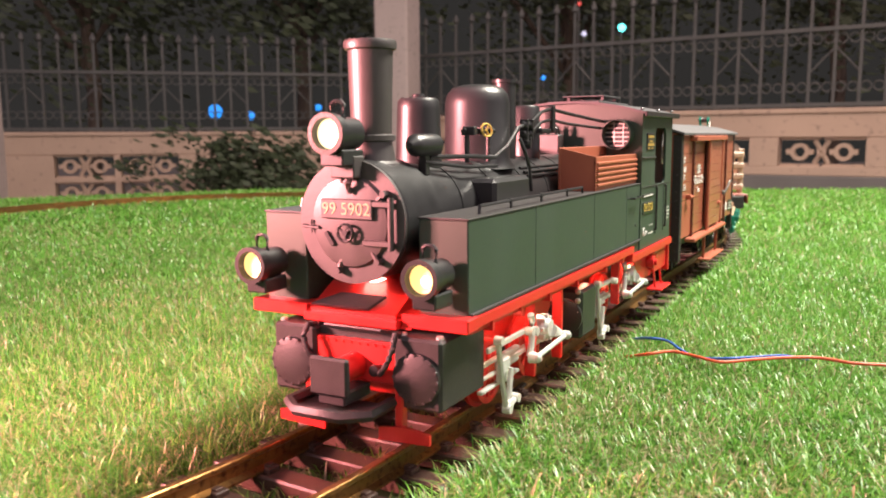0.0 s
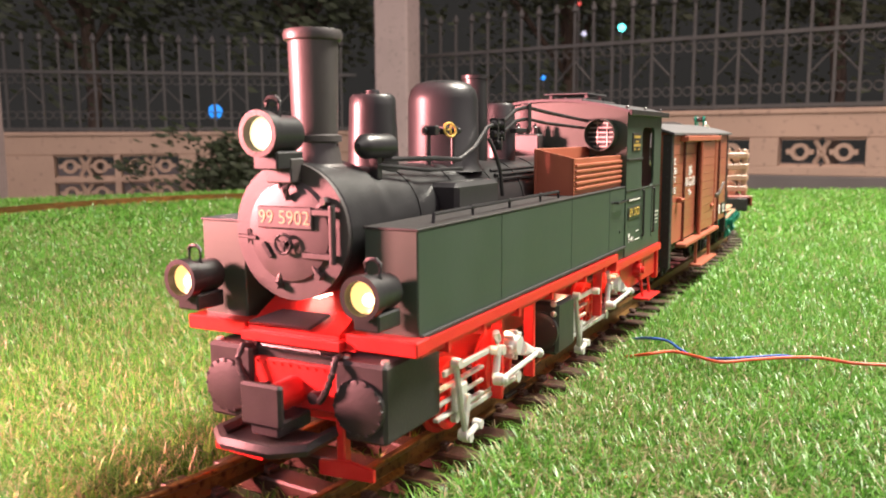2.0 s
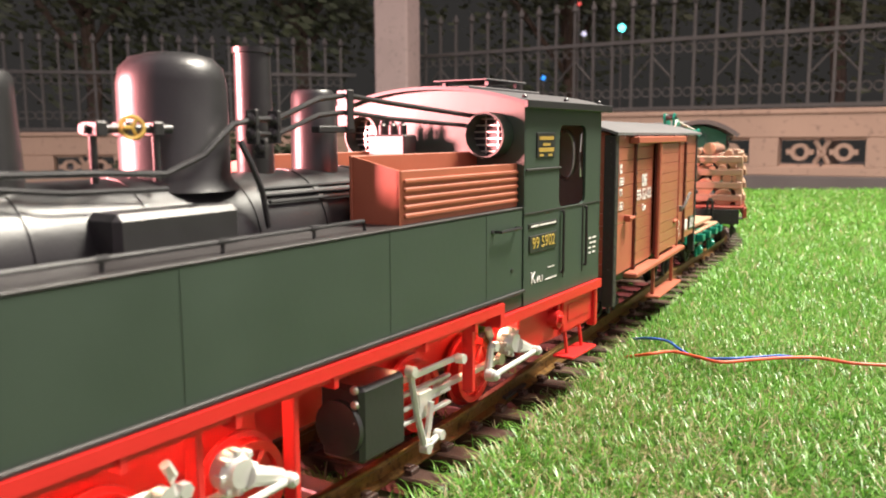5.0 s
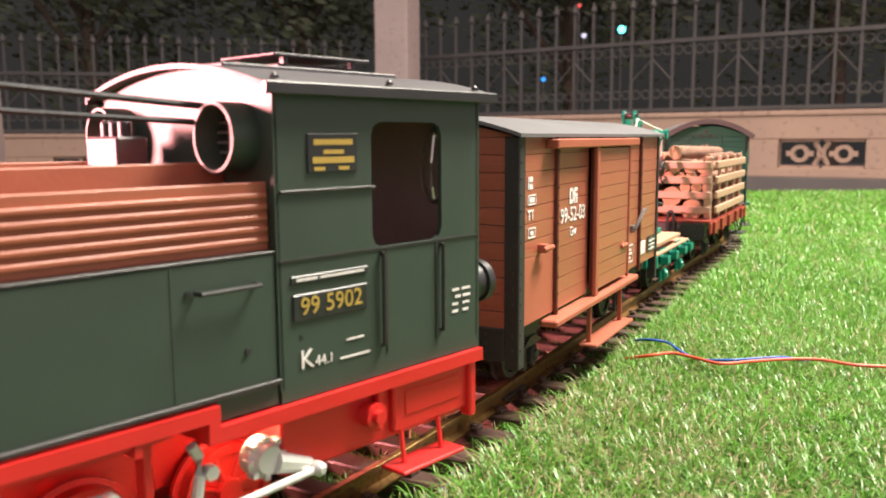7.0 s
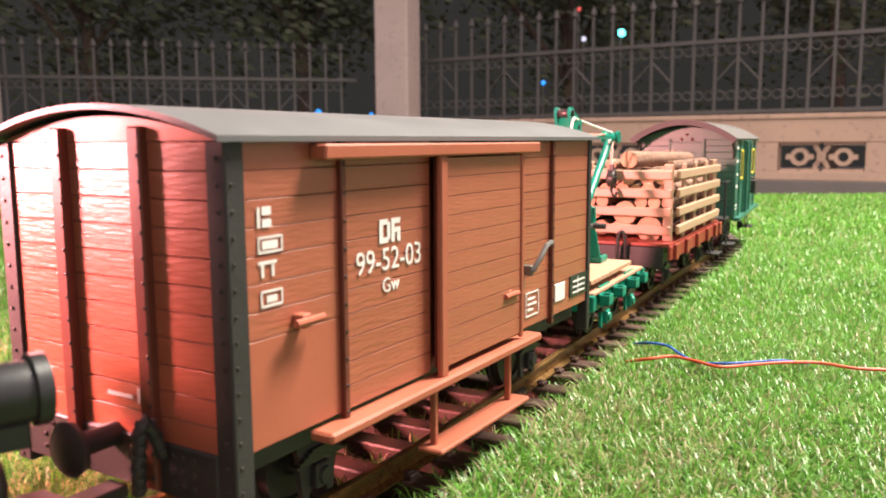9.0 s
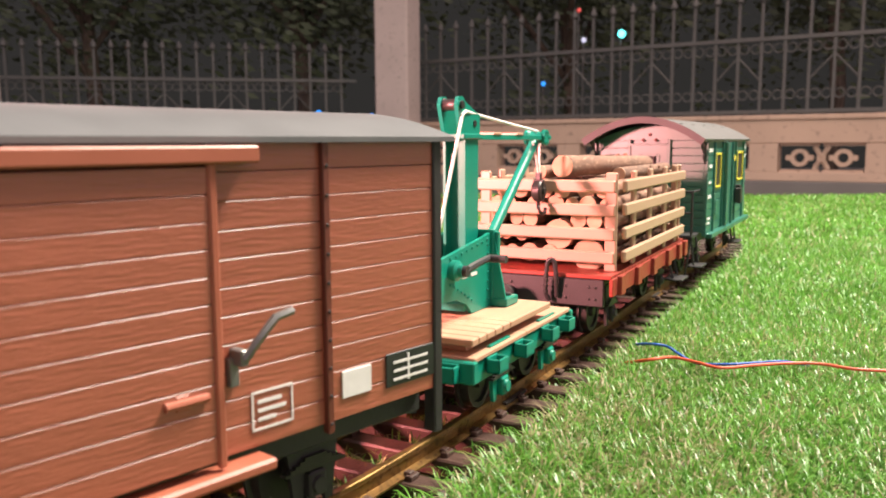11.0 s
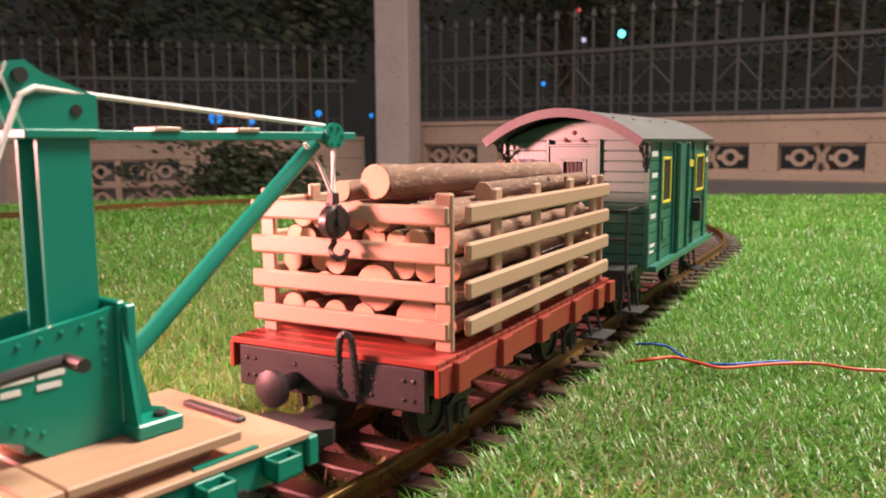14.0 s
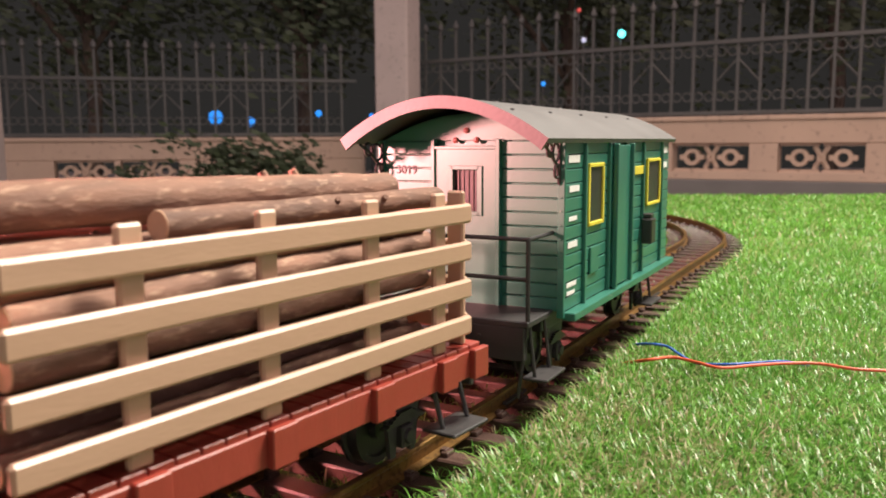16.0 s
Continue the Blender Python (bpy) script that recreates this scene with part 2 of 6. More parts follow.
# ======== mesh helpers ========
class Form:
    """Gathers shapes into one mesh."""

    def __init__(self):
        self.bm = bmesh.new()

    def box(self, x0, x1, y0, y1, z0, z1, bevel=0.0004):
        m = Matrix.Translation(((x0 + x1) / 2, (y0 + y1) / 2, (z0 + z1) / 2)) @ Matrix.Diagonal((abs(x1 - x0), abs(y1 - y0), abs(z1 - z0), 1))
        vs = bmesh.ops.create_cube(self.bm, size=1, matrix=m)["verts"]
        if bevel:
            es = list({e for v in vs for e in v.link_edges})
            bmesh.ops.bevel(self.bm, geom=es, offset=min(bevel, 0.3 * min(abs(x1 - x0), abs(y1 - y0), abs(z1 - z0))), segments=1, affect="EDGES")
        return self

    def rod(self, a, b, r, r2=None, seg=12):
        a, b = Vector(a), Vector(b)
        d = b - a
        m = Matrix.Translation((a + b) / 2) @ d.to_track_quat("Z", "Y").to_matrix().to_4x4()
        bmesh.ops.create_cone(self.bm, cap_ends=True, segments=seg, radius1=r, radius2=r if r2 is None else r2, depth=d.length, matrix=m)
        return self

    def tube(self, pts, r, seg=8):
        pts = [Vector(p) for p in pts]
        rings = []
        for i, p in enumerate(pts):
            d = (pts[min(i + 1, len(pts) - 1)] - pts[max(i - 1, 0)]).normalized()
            q = d.to_track_quat("Z", "Y")
            rings.append([self.bm.verts.new(p + q @ Vector((r * math.cos(2 * math.pi * k / seg), r * math.sin(2 * math.pi * k / seg), 0))) for k in range(seg)])
        for a, b in zip(rings, rings[1:]):
            for k in range(seg):
                self.bm.faces.new((a[k], a[(k + 1) % seg], b[(k + 1) % seg], b[k]))
        self.bm.faces.new(rings[0][::-1])
        self.bm.faces.new(rings[-1])
        return self

    def lathe(self, profile, at, axis="Z", seg=32):
        """profile: (distance along the axis, radius)."""
        rot = {"Z": Matrix.Identity(4), "X": pose(0, 0, 0, 0, 90, 0), "Y": pose(0, 0, 0, -90, 0, 0)}[axis]
        m = Matrix.Translation(at) @ rot
        rings = []
        for h, r in profile:
            rings.append([self.bm.verts.new(m @ Vector((r * math.cos(2 * math.pi * k / seg), r * math.sin(2 * math.pi * k / seg), h))) for k in range(seg)])
        for a, b in zip(rings, rings[1:]):
            for k in range(seg):
                self.bm.faces.new((a[k], a[(k + 1) % seg], b[(k + 1) % seg], b[k]))
        self.bm.faces.new(rings[0][::-1])
        self.bm.faces.new(rings[-1])
        return self

    def slab(self, outline, d, m):
        """An outline in the plane of m, d thick along its z."""
        f = [self.bm.verts.new(m @ Vector((a, b, 0))) for a, b in outline]
        g = [self.bm.verts.new(m @ Vector((a, b, d))) for a, b in outline]
        n = len(f)
        self.bm.faces.new(f[::-1])
        self.bm.faces.new(g)
        for i in range(n):
            self.bm.faces.new((f[i], f[(i + 1) % n], g[(i + 1) % n], g[i]))
        return self

    def panel(self, xs, zs, y0, y1):
        """An upright panel with one opening in its middle cell."""
        v = {(i, j, k): self.bm.verts.new((xs[i], y, zs[j])) for i in range(4) for j in range(4) for k, y in enumerate((y0, y1))}
        for i in range(3):
            for j in range(3):
                if (i, j) != (1, 1):
                    for k in (0, 1):
                        self.bm.faces.new((v[i, j, k], v[i + 1, j, k], v[i + 1, j + 1, k], v[i, j + 1, k]))
        loop = [(0, 0), (1, 0), (2, 0), (3, 0), (3, 1), (3, 2), (3, 3), (2, 3), (1, 3), (0, 3), (0, 2), (0, 1)]
        for path in (loop, [(1, 1), (2, 1), (2, 2), (1, 2)]):
            for a, b in zip(path, path[1:] + path[:1]):
                self.bm.faces.new((v[(*a, 0)], v[(*b, 0)], v[(*b, 1)], v[(*a, 1)]))
        return self

    def ring(self, outer, inner, d, m, seg=32):
        c = [(math.cos(2 * math.pi * k / seg), math.sin(2 * math.pi * k / seg)) for k in range(seg)]
        v = [[self.bm.verts.new(m @ Vector((r * a, r * b, h))) for a, b in c] for r, h in ((outer, 0), (outer, d), (inner, d), (inner, 0))]
        for j in range(4):
            for k in range(seg):
                self.bm.faces.new((v[j][k], v[j][(k + 1) % seg], v[(j + 1) % 4][(k + 1) % seg], v[(j + 1) % 4][k]))
        return self

    def torus(self, R, r, m, seg=24, ss=6):
        pts = [m @ Vector((R * math.cos(2 * math.pi * k / seg), R * math.sin(2 * math.pi * k / seg), 0)) for k in range(seg + 1)]
        return self.tube(pts, r, ss)


def part(name, form, mat, parent=None, label="", smooth=35):
    bm = form.bm
    bmesh.ops.recalc_face_normals(bm, faces=bm.faces)
    me = bpy.data.meshes.new(name)
    bm.to_mesh(me)
    bm.free()
    me.materials.append(mat)
    if smooth:
        for p in me.polygons:
            p.use_smooth = True
        me.set_sharp_from_angle(angle=radians(smooth))
    ob = new(name, me)
    ob.parent = parent
    if label:
        ob["label"] = label
    return ob


def twin(ob, m):
    """Another object on the same mesh, under the same parent."""
    c = ob.copy()
    scene.collection.objects.link(c)
    c.matrix_basis = m
    return c


def writing(name, text, size, m, mat, parent, label=""):
    cu = bpy.data.curves.new(name, "FONT")
    cu.body, cu.size, cu.align_x, cu.align_y, cu.extrude = text, size, "CENTER", "CENTER", 0.00012
    cu.materials.append(mat)
    ob = new(name, cu)
    ob.parent, ob.matrix_basis = parent, m
    if label:
        ob["label"] = label
    return ob


def bars(name, rows, m, mat, parent):
    """Lines of unreadable print as plain bars: (x, y, width, height)."""
    f = Form()
    for x, y, w, h in rows:
        f.slab([(x, y), (x + w, y), (x + w, y + h), (x, y + h)], 0.0002, m)
    return part(name, f, mat, parent, smooth=0)


def SIDE(x, y, z):
    """A frame on a vehicle's left side: its x runs to the rear, its y up, its z outwards."""
    return Matrix.Translation((x, y, z)) @ Matrix(((-1, 0, 0, 0), (0, 0, 1, 0), (0, 1, 0, 0), (0, 0, 0, 1)))


def FRONT(x, y, z):
    """A frame on a vehicle's front: its x runs to the vehicle's left, its y up, its z forward."""
    return Matrix.Translation((x, y, z)) @ Matrix(((0, 0, 1, 0), (1, 0, 0, 0), (0, 1, 0, 0), (0, 0, 0, 1)))


def arch(half, z0, rise, n=14):
    """Points of a roof's arch across, from -half to half."""
    return [(half * (2 * i / n - 1), z0 + rise * (1 - (2 * i / n - 1) ** 2)) for i in range(n + 1)]


ROLLING = []   # (object, radius, x, y, z) of each wheel
RODS = []      # (object, crank radius, phase, wheel radius)

# ======== setting ========
GROUND = -0.35
BED = -0.017


def flat(name, pts, z, mat, thick=0.0):
    f = Form()
    if thick:
        f.slab(pts, thick, Matrix.Translation((0, 0, z - thick)))
    else:
        f.bm.faces.new([f.bm.verts.new((x, y, z)) for x, y in pts])
    return part(name, f, mat, smooth=0)


tagged(flat("ground", [(-60, -60), (60, -60), (60, 60), (-60, 60)], GROUND, M_PAVE), "dark concrete paving round the raised turf bed", "ground", kind="structure")
BED_EDGE = [(-3.0, -2.0), (3.0, -2.0), (3.0, 1.93), (0.9, 1.90), (-0.30, 2.02), (-0.42, 2.00), (-0.95, 1.72), (-3.0, 1.2)]
tagged(flat("turf_bed", BED_EDGE, BED, M_SOIL, 0.333), "raised bed covered with green artificial turf backing", "lawn", kind="structure")


def build_track():
    """Two brass rails on brown plastic sleepers, a loop that leaves the view on both sides."""
    ss = np.arange(-0.62, 2.75, 0.02)
    profile = [(-0.0040, -0.0084), (0.0040, -0.0084), (0.0040, -0.0076), (0.0008, -0.0068), (0.0008, -0.0026), (0.0017, -0.0018), (0.0017, -0.0003), (0.0013, 0.0),
               (-0.0013, 0.0), (-0.0017, -0.0003), (-0.0017, -0.0018), (-0.0008, -0.0026), (-0.0008, -0.0068), (-0.0040, -0.0076)]
    track = tagged(new("railway_track"), "garden railway track, brass rails on brown sleepers", "track")
    for side in (-0.0238, 0.0238):
        f = Form()
        rings = []
        for s in ss:
            ring = []
            for o, z in profile:
                x, y, _ = rail_point(s, side + o)
                ring.append(f.bm.verts.new((x, y, z)))
            rings.append(ring)
        for a, b in zip(rings, rings[1:]):
            for k in range(len(profile)):
                j = (k + 1) % len(profile)
                f.bm.faces.new((a[k], a[j], b[j], b[k]))
        f.bm.faces.new(rings[0][::-1])
        f.bm.faces.new(rings[-1])
        part("rail", f, M_BRASS, track, smooth=30)
    f = Form()
    f.box(-0.046, 0.046, -0.0055, 0.0055, -0.0165, -0.0088, 0.0008)
    for x in (-0.0238, 0.0238):
        for o in (-1, 1):
            f.box(x + o * 0.0056 - 0.0016, x + o * 0.0056 + 0.0016, -0.0032, 0.0032, -0.0089, -0.0066, 0.0004)
            f.box(x + o * 0.0042 - 0.0014, x + o * 0.0042 + 0.0014, -0.0018, 0.0018, -0.0076, -0.0058, 0.0003)
    first = part("sleeper", f, M_TIE, track)
    n = 0
    for s in np.arange(-0.61, 2.72, 0.0268):
        x, y, a = rail_point(s)
        m = pose(x, y, 0, 0, 0, -math.degrees(a))
        if n == 0:
            first.matrix_basis = m
        else:
            twin(first, m)
        n += 1
    # rail joiners
    for s in (-0.13, 0.165, 0.47, 0.785):
        for side in (-0.0238, 0.0238):
            x, y, a = rail_point(s, side)
            f = Form().box(-0.0030, 0.0030, -0.013, 0.013, -0.0082, -0.0058, 0.0004)
            j = part("rail_joiner", f, M_IRON, track)
            j.matrix_basis = pose(x, y, 0, 0, 0, -math.degrees(a))
    return track


build_track()


def turf(name, count, box, length, width, seed, mat=M_TURF, curl=1.05):
    """Blades of artificial grass over a stretch of the bed, kept short and sparse on the track."""
    rng = np.random.default_rng(seed)
    x0, x1, y0, y1 = box
    x, y = rng.uniform(x0, x1, count), rng.uniform(y0, y1, count)
    keep = abs(x) < 0.16 + 0.62 * y
    lim = np.interp(x, [-3, -0.95, -0.42, -0.30, 0.9, 3], [1.2, 1.72, 2.0, 2.02, 1.90, 1.93])
    keep &= y < lim
    x, y = x[keep], y[keep]
    sel = (TS > -0.7) & (TS < 2.8)
    cx, cy = TX[sel][::4], TY[sel][::4]
    d = np.full(len(x), 9.0)
    for a, b in zip(cx, cy):
        d = np.minimum(d, np.hypot(x - a, y - b))
    r = rng.random(len(x))
    keep = (d > 0.047) | ((d < 0.019) & (r < 0.22)) | ((d > 0.030) & (r < 0.30))
    x, y, d = x[keep], y[keep], d[keep]
    n = len(x)
    h = length * rng.uniform(0.6, 1.15, n) * np.where(d < 0.05, 0.55, 1.0)
    a = rng.uniform(0, 2 * math.pi, n)
    lean = rng.uniform(0.15, 1.0, n) * curl
    w = width * rng.uniform(0.7, 1.3, n)
    px, py = -np.sin(a) * w / 2, np.cos(a) * w / 2
    dx, dy = np.cos(a), np.sin(a)
    levels = [(0.0, 0.0, 1.0), (0.55, 0.30, 0.9), (0.86, 0.85, 0.55)]
    co = np.zeros((n, 7, 3), np.float32)
    for i, (up, out, ww) in enumerate(levels):
        zz = BED + h * up * (1 - 0.25 * lean)
        ox, oy = x + dx * h * out * lean, y + dy * h * out * lean
        co[:, 2 * i] = np.stack([ox - px * ww, oy - py * ww, zz], -1)
        co[:, 2 * i + 1] = np.stack([ox + px * ww, oy + py * ww, zz], -1)
    co[:, 6] = np.stack([x + dx * h * 1.35 * lean, y + dy * h * 1.35 * lean, BED + h * (1 - 0.42 * lean)], -1)
    base = (np.arange(n) * 7)[:, None]
    quads = np.concatenate([base + np.array([0, 1, 3, 2]), base + np.array([2, 3, 5, 4])], 1).reshape(-1)
    tris = (base + np.array([4, 5, 6])).reshape(-1)
    me = bpy.data.meshes.new(name)
    me.vertices.add(n * 7)
    me.vertices.foreach_set("co", co.reshape(-1))
    me.loops.add(len(quads) + len(tris))
    me.loops.foreach_set("vertex_index", np.concatenate([quads, tris]).astype(np.int32))
    me.polygons.add(n * 3)
    starts = np.concatenate([np.arange(2 * n) * 4, 8 * n + np.arange(n) * 3]).astype(np.int32)
    me.polygons.foreach_set("loop_start", starts)
    me.update(calc_edges=True)
    me.polygons.foreach_set("use_smooth", np.ones(n * 3, bool))
    me.materials.append(mat)
    return tagged(new(name, me), "bright green artificial turf with some straw-coloured blades", "grass", kind="stuff")


turf("turf_grass", 180000, (-0.50, 0.55, 0.22, 0.62), 0.0160, 0.00075, 1)
turf("turf_grass", 190000, (-0.75, 0.75, 0.62, 1.05), 0.0165, 0.0010, 2)
turf("turf_grass", 210000, (-1.30, 1.30, 1.05, 2.02), 0.0175, 0.0018, 3)

# densest on the left, where the straw tone paints in pink lamplight
tagged(turf("straw_warmlit_grass", 46000, (-0.50, 0.12, 0.22, 0.72), 0.0150, 0.0008, 4, M_STRAWLIT, 1.2), "curled straw-coloured blades in the artificial turf, warm lamplight in their colour")
tagged(turf("straw_warmlit_grass", 26000, (-0.80, 0.05, 0.60, 1.20), 0.0160, 0.0011, 6, M_STRAWLIT, 1.2), "curled straw-coloured blades in the artificial turf, warm lamplight in their colour")
tagged(turf("straw_warmlit_grass", 9000, (0.05, 0.45, 0.25, 0.55), 0.0140, 0.0010, 5, M_STRAWLIT, 1.2), "curled straw-coloured blades in the artificial turf, warm lamplight in their colour")


def wire_line(name, pts, r, mat, label):
    v = [Vector(p) for p in pts]
    fine = []
    for i in range(len(v) - 1):
        a, b, c, d = v[max(i - 1, 0)], v[i], v[i + 1], v[min(i + 2, len(v) - 1)]
        for k in range(6):
            t = k / 6
            fine.append(0.5 * ((2 * b) + (c - a) * t + (2 * a - 5 * b + 4 * c - d) * t * t + (3 * b - a - 3 * c + d) * t ** 3))
    fine.append(v[-1])
    return tagged(part(name, Form().tube(fine, r), mat), label, "wire")


wire_line("red_wire", [(0.106, 0.462, -0.008), (0.115, 0.443, -0.001), (0.129, 0.448, -0.001), (0.139, 0.438, -0.001), (0.149, 0.426, -0.001), (0.167, 0.43, -0.001), (0.187, 0.434, -0.001), (0.205, 0.433, -0.001), (0.219, 0.422, -0.001), (0.237, 0.418, -0.001)],
          0.0009, M_WIRER, "red insulated feeder wire lying on the turf")
wire_line("blue_wire", [(0.12, 0.505, -0.008), (0.124, 0.479, -0.001), (0.133, 0.472, -0.001), (0.135, 0.453, -0.001), (0.142, 0.442, -0.003), (0.155, 0.431, -0.0005), (0.172, 0.434, -0.0005), (0.187, 0.436, -0.0005), (0.209, 0.454, -0.008)],
          0.0008, M_WIREB, "blue insulated feeder wire beside the red one")


# ---- boundary: column, walls with pierced blocks, iron fence ----
WALL_R0, WALL_R1 = Vector((-0.35, 6.25, 0)), Vector((3.6, 3.75, 0))


def wall_piece(name, a, b, z0, z1, blocks, label, second_row=False):
    """A rendered low wall from a to b with grey plinth and openings that hold pierced blocks: blocks = [(start, end)] along it."""
    d = (b - a)
    length = d.length
    m = Matrix.Translation((a.x, a.y, 0)) @ pose(0, 0, 0, 0, 0, math.degrees(math.atan2(d.y, d.x)))
    top = new(name)
    top.matrix_basis = m
    tagged(top, label, "wall", kind="structure")
    f = Form()
    bz1 = z1 - 0.135
    bz0 = bz1 - 0.165
    f.box(0, length, 0, 0.12, bz1, z1, 0.006)
    drop = 0.195
    if not second_row:
        f.box(0, length, 0, 0.12, z0, bz0, 0.004)
    for lower in (0.0, drop) if second_row else (0.0,):
        if lower:
            f.box(0, length, 0, 0.12, bz1 - drop, bz0, 0.0)
        x = 0
        for s, e in blocks + [(length, length)]:
            if s > x:
                f.box(x, s, 0, 0.12, max(bz0 - lower, z0 - 0.05), bz1 - lower, 0.0)
            x = e
    f.box(-0.01, length, -0.012, 0.132, z1, z1 + 0.03, 0.006)
    part("wall_body", f, M_WALL, top)
    part("plinth", Form().box(0, length, -0.02, 0.14, GROUND, z0 - (0.03 if second_row else 0.0), 0.006), M_PLINTH, top)
    # one pierced block: eye shapes and a star between
    w = blocks[0][1] - blocks[0][0]
    half = w / 2
    g = Form()
    h = (bz1 - bz0) / 2
    for cx in (half * 0.5, half * 1.5):
        g.ring(h * 0.62, h * 0.34, 0.05, Matrix.Translation((cx, 0.075, bz0 + h)) @ pose(0, 0, 0, 90, 0, 0), 20)
        for o in (-1, 1):
            g.box(cx + o * h * 0.6 - 0.012 + (0.012 * o), cx + o * h * 0.6 + 0.012 + (0.012 * o), 0.025, 0.075, bz0 + h * 0.82, bz0 + h * 1.18, 0.0)
            g.box(cx - half * 0.46, cx + half * 0.46, 0.025, 0.075, bz0 + h + o * h * 0.93 - 0.008, bz0 + h + o * h * 0.93 + 0.008, 0.0)
    for o in (-1, 1):
        g.tube([(half - h * 0.45, 0.05, bz0 + h - o * h * 0.8), (half, 0.05, bz0 + h), (half + h * 0.45, 0.05, bz0 + h + o * h * 0.8)], 0.015, 6)
    g.ring(h * 0.30, h * 0.12, 0.05, Matrix.Translation((half, 0.075, bz0 + h)) @ pose(0, 0, 0, 90, 0, 0), 14)
    first = part("pierced_block", g, M_WALL, top)
    first.matrix_basis = Matrix.Translation((blocks[0][0], 0, 0))
    for s, e in blocks[1:]:
        twin(first, Matrix.Translation((s, 0, 0)))
    if second_row:
        for s, e in blocks:
            twin(first, Matrix.Translation((s, 0, -drop)))
    return top, length, m


def fence_run(parent_m, x0, x1, z0, z_top, gap, label, tall=0.0):
    """Iron pickets with two rails, scrolls and slanting bars on top of a wall."""
    fence = tagged(new("iron_fence"), label, "fence")
    fence.matrix_basis = parent_m
    p = Form()
    p.box(-0.009, 0.009, -0.009, 0.009, z0, z_top, 0.002)
    p.lathe([(0, 0.007), (0.012, 0.020), (0.03, 0.022), (0.05, 0.010), (0.07, 0.002)], (0, 0, z_top), seg=8)
    first = part("picket", p, M_FENCE, fence)
    n = int((x1 - x0) / gap)
    for i in range(n + 1):
        m = Matrix.Translation((x0 + i * gap, 0.06, 0))
        if i == 0:
            first.matrix_basis = m
        else:
            twin(first, m)
    zr = z_top - 0.21
    for z in (zr, z0 + 0.02):
        part("rail", Form().box(x0 - 0.05, x1 + 0.05, 0.045, 0.075, z - 0.012, z + 0.012, 0.002), M_FENCE, fence)
    scroll = part("scroll", Form().torus(0.026, 0.0045, pose(0, 0, 0, 90, 0, 0), 14, 5), M_FENCE, fence)
    spots = [(x0 + i * gap + gap / 2 + o * gap * 0.24, z) for i in range(n) for z in (zr - 0.055, z0 + 0.12) for o in (-1, 1)]
    for k, (x, z) in enumerate(spots):
        m = Matrix.Translation((x, 0.06, z))
        if k:
            twin(scroll, m)
        else:
            scroll.matrix_basis = m
    br = Form().tube([(0, 0.06, z0 + 0.20), (gap, 0.06, zr - 0.10)], 0.006, 5)
    br2 = Form().tube([(gap, 0.06, z0 + 0.20), (0, 0.06, zr - 0.10)], 0.006, 5)
    a, b = part("slanting_bar", br, M_FENCE, fence), part("slanting_bar", br2, M_FENCE, fence)
    a.matrix_basis = b.matrix_basis = Matrix.Translation((x0, 0, 0))
    for i in range(1, n):
        if i % 4 in (1, 2):
            twin(a if i % 2 else b, Matrix.Translation((x0 + i * gap, 0, 0)))
    return fence


RIGHT_BLOCKS = [(0.25 + 0.62 * i, 0.25 + 0.62 * i + 0.46) for i in range(7)]
_, LEN_R, M_R = wall_piece("wall_east", WALL_R0, WALL_R1, -0.115, 0.238, RIGHT_BLOCKS, "low cream rendered wall with pierced breeze blocks")
fence_run(M_R, 0.102, LEN_R - 0.1, 0.268, 0.920, 0.1317, "dark iron picket fence with scrolls on a low wall")
LA, LB = Vector((-4.2, 5.55, 0)), Vector((-0.60, 6.35, 0))
_, LEN_L, M_L = wall_piece("wall_west", LA, LB, -0.30, 0.135, [(1.45, 1.86), (1.90, 2.31)], "low cream rendered wall with two rows of pierced blocks in shade", True)
fence_run(M_L, 0.10, LEN_L - 0.1, 0.165, 0.80, 0.118, "dark iron picket fence on the shaded wall")
col = part("wall_column", Form().box(-0.127, 0.127, -0.127, 0.127, GROUND, 3.2, 0.012), M_COLUMN)
col.matrix_basis = pose(-0.32, 6.0, 0, 0, 0, -20)
tagged(col, "pale concrete column between two fence walls", "column", kind="structure")
post = part("gate_post", Form().box(-0.09, 0.09, -0.09, 0.09, GROUND, 2.6, 0.01), M_COLUMN)
post.matrix_basis = pose(-2.95, 5.3, 0, 0, 0, 10)
tagged(post, "pale post at the end of the shaded wall", "column", kind="structure")


def leaves(name, centre, size, count, leaf, seed, parent, mat=M_LEAF):
    """A crown of many single leaves in uneven clumps."""
    rng = np.random.default_rng(seed)
    clumps = rng.normal(0, 0.45, (max(6, count // 60), 3))
    c = clumps[rng.integers(0, len(clumps), count)] + rng.normal(0, 0.16, (count, 3))
    c = c * np.array(size) + np.array(centre)
    f = rng.normal(0, 1, (count, 3))
    f /= np.linalg.norm(f, axis=1)[:, None]
    u = np.cross(f, [0.3, 0.2, 0.93])
    u /= np.linalg.norm(u, axis=1)[:, None] + 1e-6
    v = np.cross(f, u)
    k = leaf * rng.uniform(0.6, 1.3, count)[:, None]
    pts = np.stack([c - u * k, c - v * k * 0.4, c + u * k, c + v * k * 0.4], 1).reshape(-1, 3)
    me = bpy.data.meshes.new(name)
    me.from_pydata(pts.tolist(), [], (np.arange(count * 4).reshape(-1, 4)).tolist())
    me.materials.append(mat)
    ob = new(name, me)
    ob.parent = parent
    return ob


